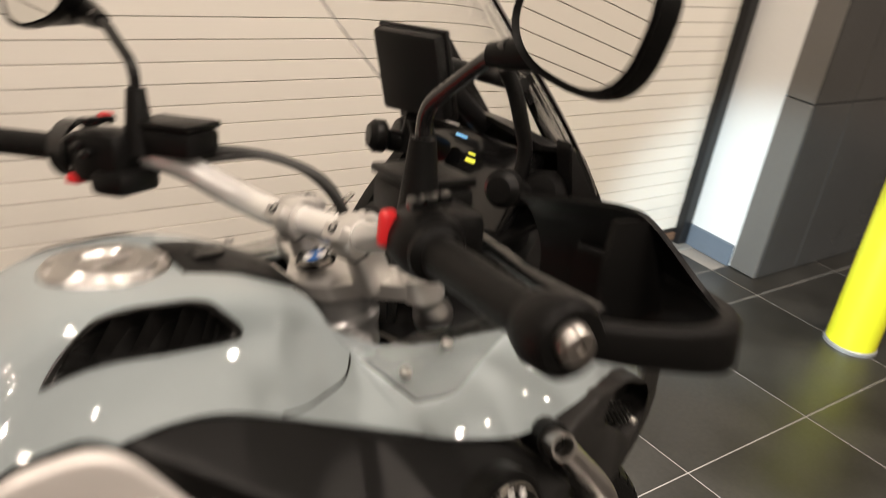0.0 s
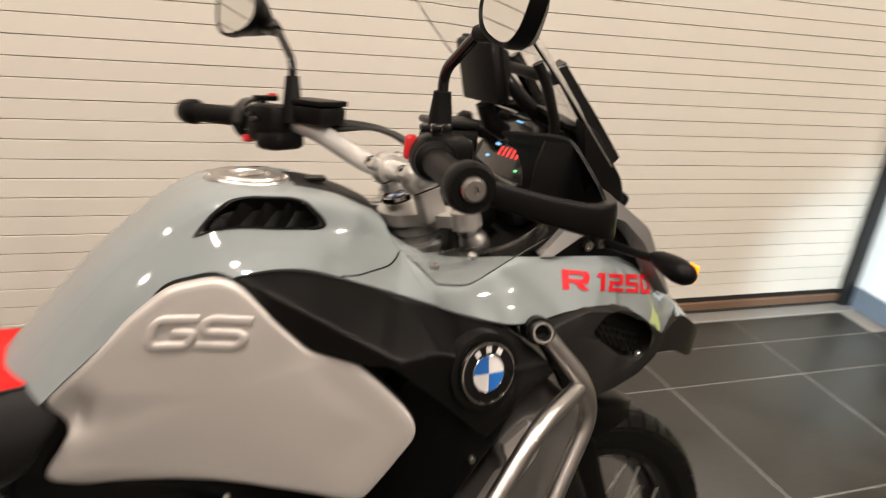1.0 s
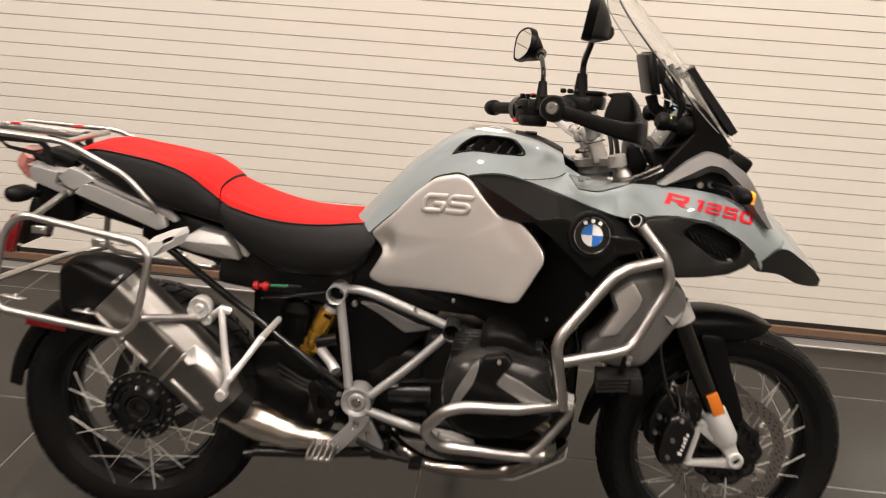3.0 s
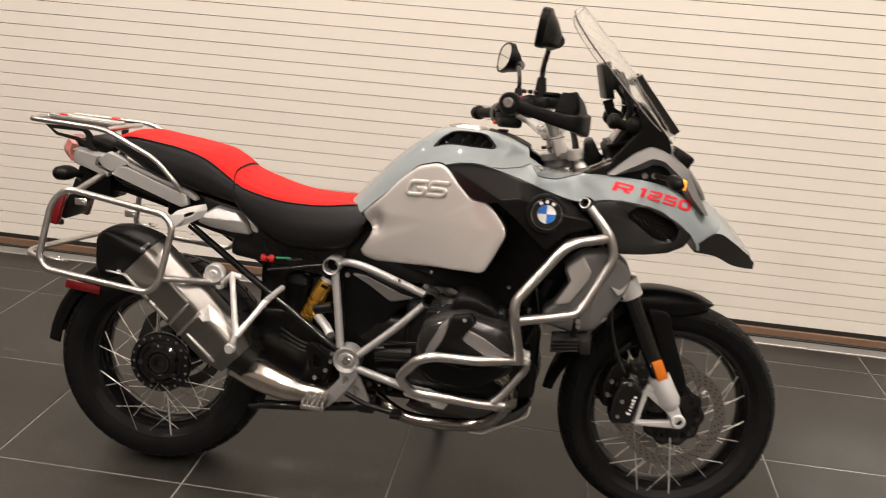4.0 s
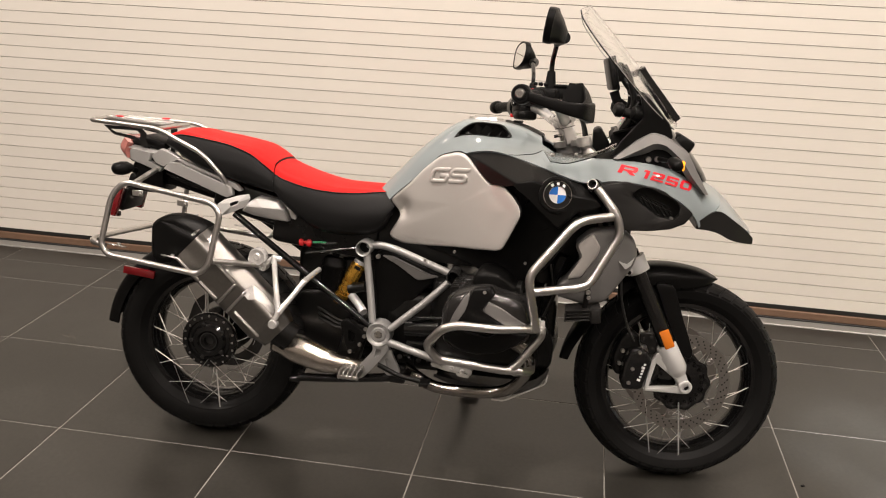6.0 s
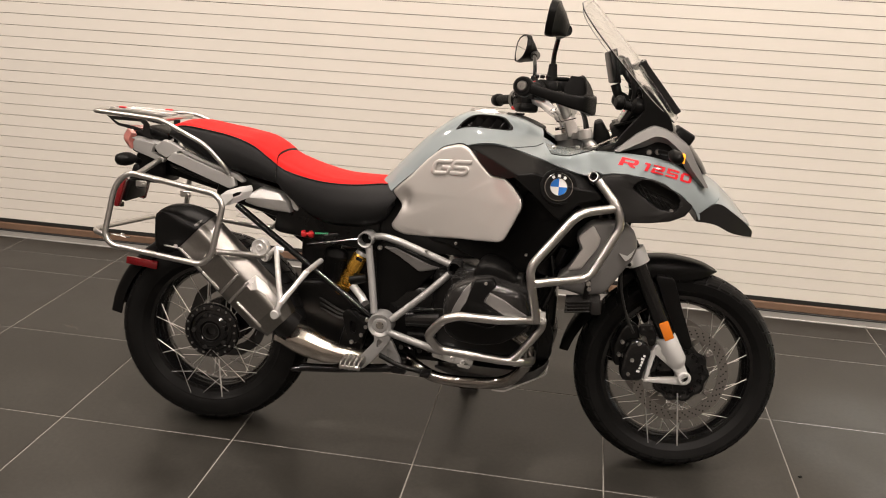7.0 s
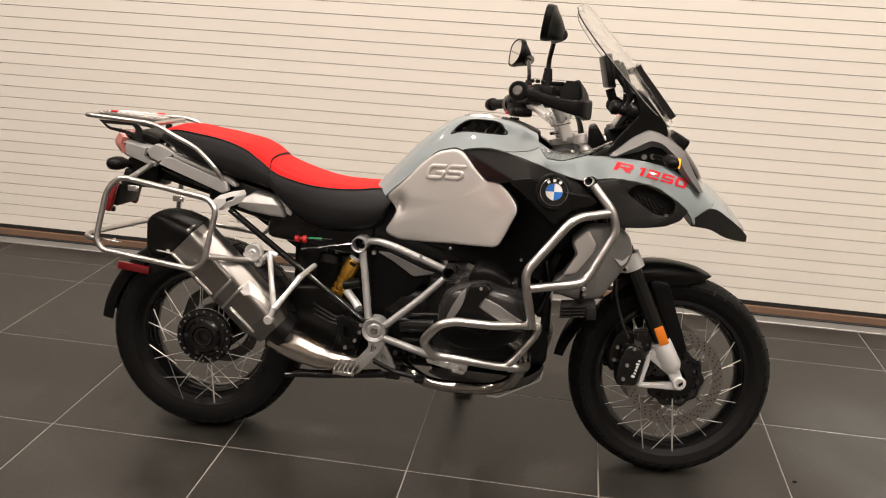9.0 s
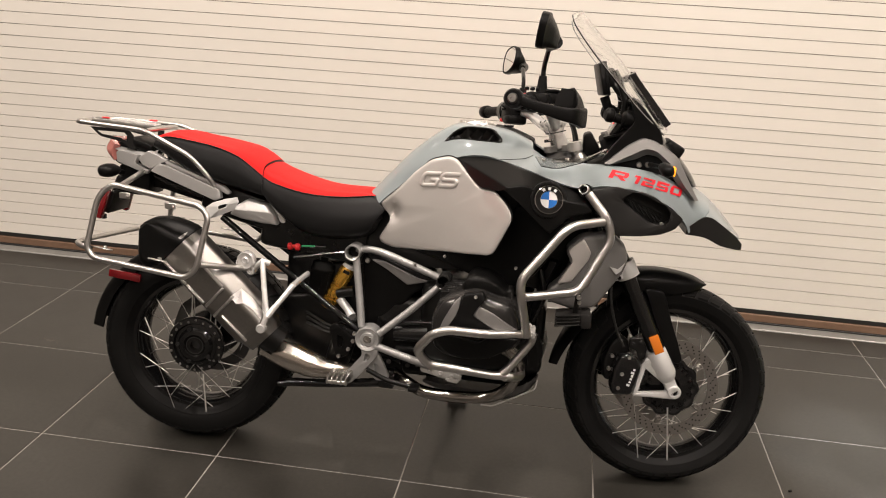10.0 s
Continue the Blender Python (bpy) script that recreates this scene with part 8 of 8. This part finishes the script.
rows = [[(-0.330, -0.075, 0.925), (-0.355, -0.05, 0.938), (-0.368, 0, 0.942), (-0.355, 0.05, 0.938), (-0.330, 0.075, 0.925)], [(-0.340, -0.075, 0.898), (-0.370, -0.05, 0.905), (-0.384, 0, 0.908), (-0.370, 0.05, 0.905), (-0.340, 0.075, 0.898)],
        [(-0.335, -0.068, 0.872), (-0.355, -0.04, 0.872), (-0.362, 0, 0.872), (-0.355, 0.04, 0.872), (-0.335, 0.068, 0.872)]]
part("tail_lamp", shell(grid(bm, net(rows, 4, 4)), 0.02), PINKLENS, bike, "pale red tail lamp lens", mid=True, move=(0.045, 0, 0.014))
bm = bmesh.new()
block(bm, (0.10, 0.11, 0.075), Matrix.Translation((-0.290, 0, 0.890)) @ Matrix.Rotation(0.2, 4, "Y"), 0.015)
block(bm, (0.09, 0.14, 0.03), Matrix.Translation((-0.255, 0, 0.925)) @ Matrix.Rotation(0.25, 4, "Y"), 0.01)
block(bm, (0.10, 0.12, 0.10), Matrix.Translation((-0.270, 0, 0.815)), 0.02)
part("tail_core", bm, PLASTIC, bike, "black plastic tail", mid=True, move=(0.045, 0, 0.014))
for s in BOTH:
    bm = bmesh.new()
    lathe(bm, [(0, -0.034), (0.014, -0.030), (0.023, -0.012), (0.025, 0.008), (0.021, 0.028), (0.010, 0.038), (0, 0.040)], (-0.275, s * 0.145, 0.862), (-0.35, s, 0), 24, 0.85)
    tube(bm, side(s, [(-0.262, 0.09, 0.850), (-0.270, 0.130, 0.860)]), 0.009, 10)
    part("turn_signal", bm, PLASTIC, bike, "black rear turn signal", mid=True, move=(0.012, 0, 0.003))
bm = bmesh.new()
block(bm, (0.016, 0.130, 0.075), Matrix.Translation((-0.350, 0, 0.738)) @ Matrix.Rotation(radians(18), 4, "Y"), 0.004)
block(bm, (0.050, 0.060, 0.075), Matrix.Translation((-0.335, 0, 0.780)) @ Matrix.Rotation(radians(18), 4, "Y"), 0.01)
block(bm, (0.012, 0.016, 0.016), Matrix.Translation((-0.370, -0.06, 0.690)), 0.003)
ph = part("plate_holder", bm, ENGDARK, bike, "black number plate holder without a plate", mid=True, move=(0.045, 0, 0.014))
for s in BOTH:
    bm = bmesh.new()
    block(bm, (0.026, 0.024, 0.096), Matrix.Translation((-0.364, s * 0.085, 0.736)) @ Matrix.Rotation(radians(16), 4, "Y"), 0.004)
    part("reflector", bm, REDLENS, ph, "tall red reflector", mid=True, move=(0.045, 0, 0.014))
rows = []
for k in range(8):
    a = radians(108 + 66 * k / 7)
    r = 0.336 + 0.010 * (k / 7)
    w = 0.088 - 0.010 * (k / 7)
    ux, uz = math.cos(a), math.sin(a)
    cx, cz = -0.013 + r * ux, 0.311 + r * uz
    rows.append([Vector((cx - ux * 0.04, -w, cz - uz * 0.04)), Vector((cx, -w * 0.8, cz)), Vector((cx + ux * 0.006, 0, cz + uz * 0.006)), Vector((cx, w * 0.8, cz)), Vector((cx - ux * 0.04, w, cz - uz * 0.04))])
rm = part("rear_mudguard", shell(grid(bmesh.new(), net(rows, 4, 4)), 0.005), PLASTIC, bike, "black rear mudguard close to the tyre", mid=True)
bm = bmesh.new()
block(bm, (0.104, 0.012, 0.025), Matrix.Translation((-0.238, -0.092, 0.525)) @ Matrix.Rotation(0.11, 4, "Y"), 0.003)
part("reflector", bm, REDLENS, rm, "long dark red reflector", mid=True)

# ---------------------------------------------------------------- floor tiles
floor = setting("floor", "dark grey square floor tiles with pale joints", "floor")
slab("joint_bed", (-7.0, -6.2, -0.12), (6.4, 1.90, -0.0015), GROUT, floor, "pale grout between the tiles")
TILE, JOINT = 0.600, 0.0042


def floor_tile(sx, sy):
    bm = bmesh.new()
    block(bm, (sx - JOINT, sy - JOINT, 0.012), Matrix.Translation((0, 0, -0.006)), 0.0012, 1)
    bmesh.ops.recalc_face_normals(bm, faces=bm.faces)
    data = bpy.data.meshes.new("tile")
    bm.to_mesh(data)
    bm.free()
    data.materials.append(FLOORTILE)
    return data


square, strip_a, strip_b = floor_tile(TILE, TILE), floor_tile(TILE, 0.231), floor_tile(TILE, 0.180)
for ix in range(-11, 10):
    for iy in range(-10, 2):
        ob = new("tile", square)
        ob.parent = floor
        ob.location = ((ix + 0.5) * TILE, (iy + 0.5) * TILE, 0.0)
    ob = new("tile", strip_a)
    ob.parent, ob.location = floor, ((ix + 0.5) * TILE, 1.2 + 0.231 / 2, 0)
    if (ix + 0.5) * TILE < 3.3:
        ob = new("tile", strip_b)
        ob.parent, ob.location = floor, ((ix + 0.5) * TILE, 1.431 + 0.09, 0)

# a small pale scuff and a crumb of dirt on the tiles
rnd = random.Random(4)
scuff = thing("floor_scuff", (-1.568, 0.66, 0.0), "small pale chalky scuff mark on a dark floor tile", "scuff mark")
bm = bmesh.new()
for k in range(14):
    c, a, l, w = Vector((rnd.gauss(0, 0.018), rnd.gauss(0, 0.010), 0)), rnd.uniform(0, 3.1), rnd.uniform(0.003, 0.011), rnd.uniform(0.0012, 0.003)
    block(bm, (l * 2, w * 2, 0.0006), Matrix.Translation(c + Vector((0, 0, 0.0003))) @ Matrix.Rotation(a, 4, "Z"), 0)
part("flakes", bm, material("pale_chalk", (0.10, 0.09, 0.078), 0.8, grain=0.2), scuff, smooth=False)
crumb = thing("dirt_crumb", (1.227, 0.229, 0.0), "tiny dark crumb of dirt lying on the floor", "dirt")
bm = bmesh.new()
block(bm, (0.012, 0.008, 0.004), Matrix.Translation((0, 0, 0.002)) @ Matrix.Rotation(0.5, 4, "Z"), 0.0015)
part("lump", bm, DEEP, crumb)
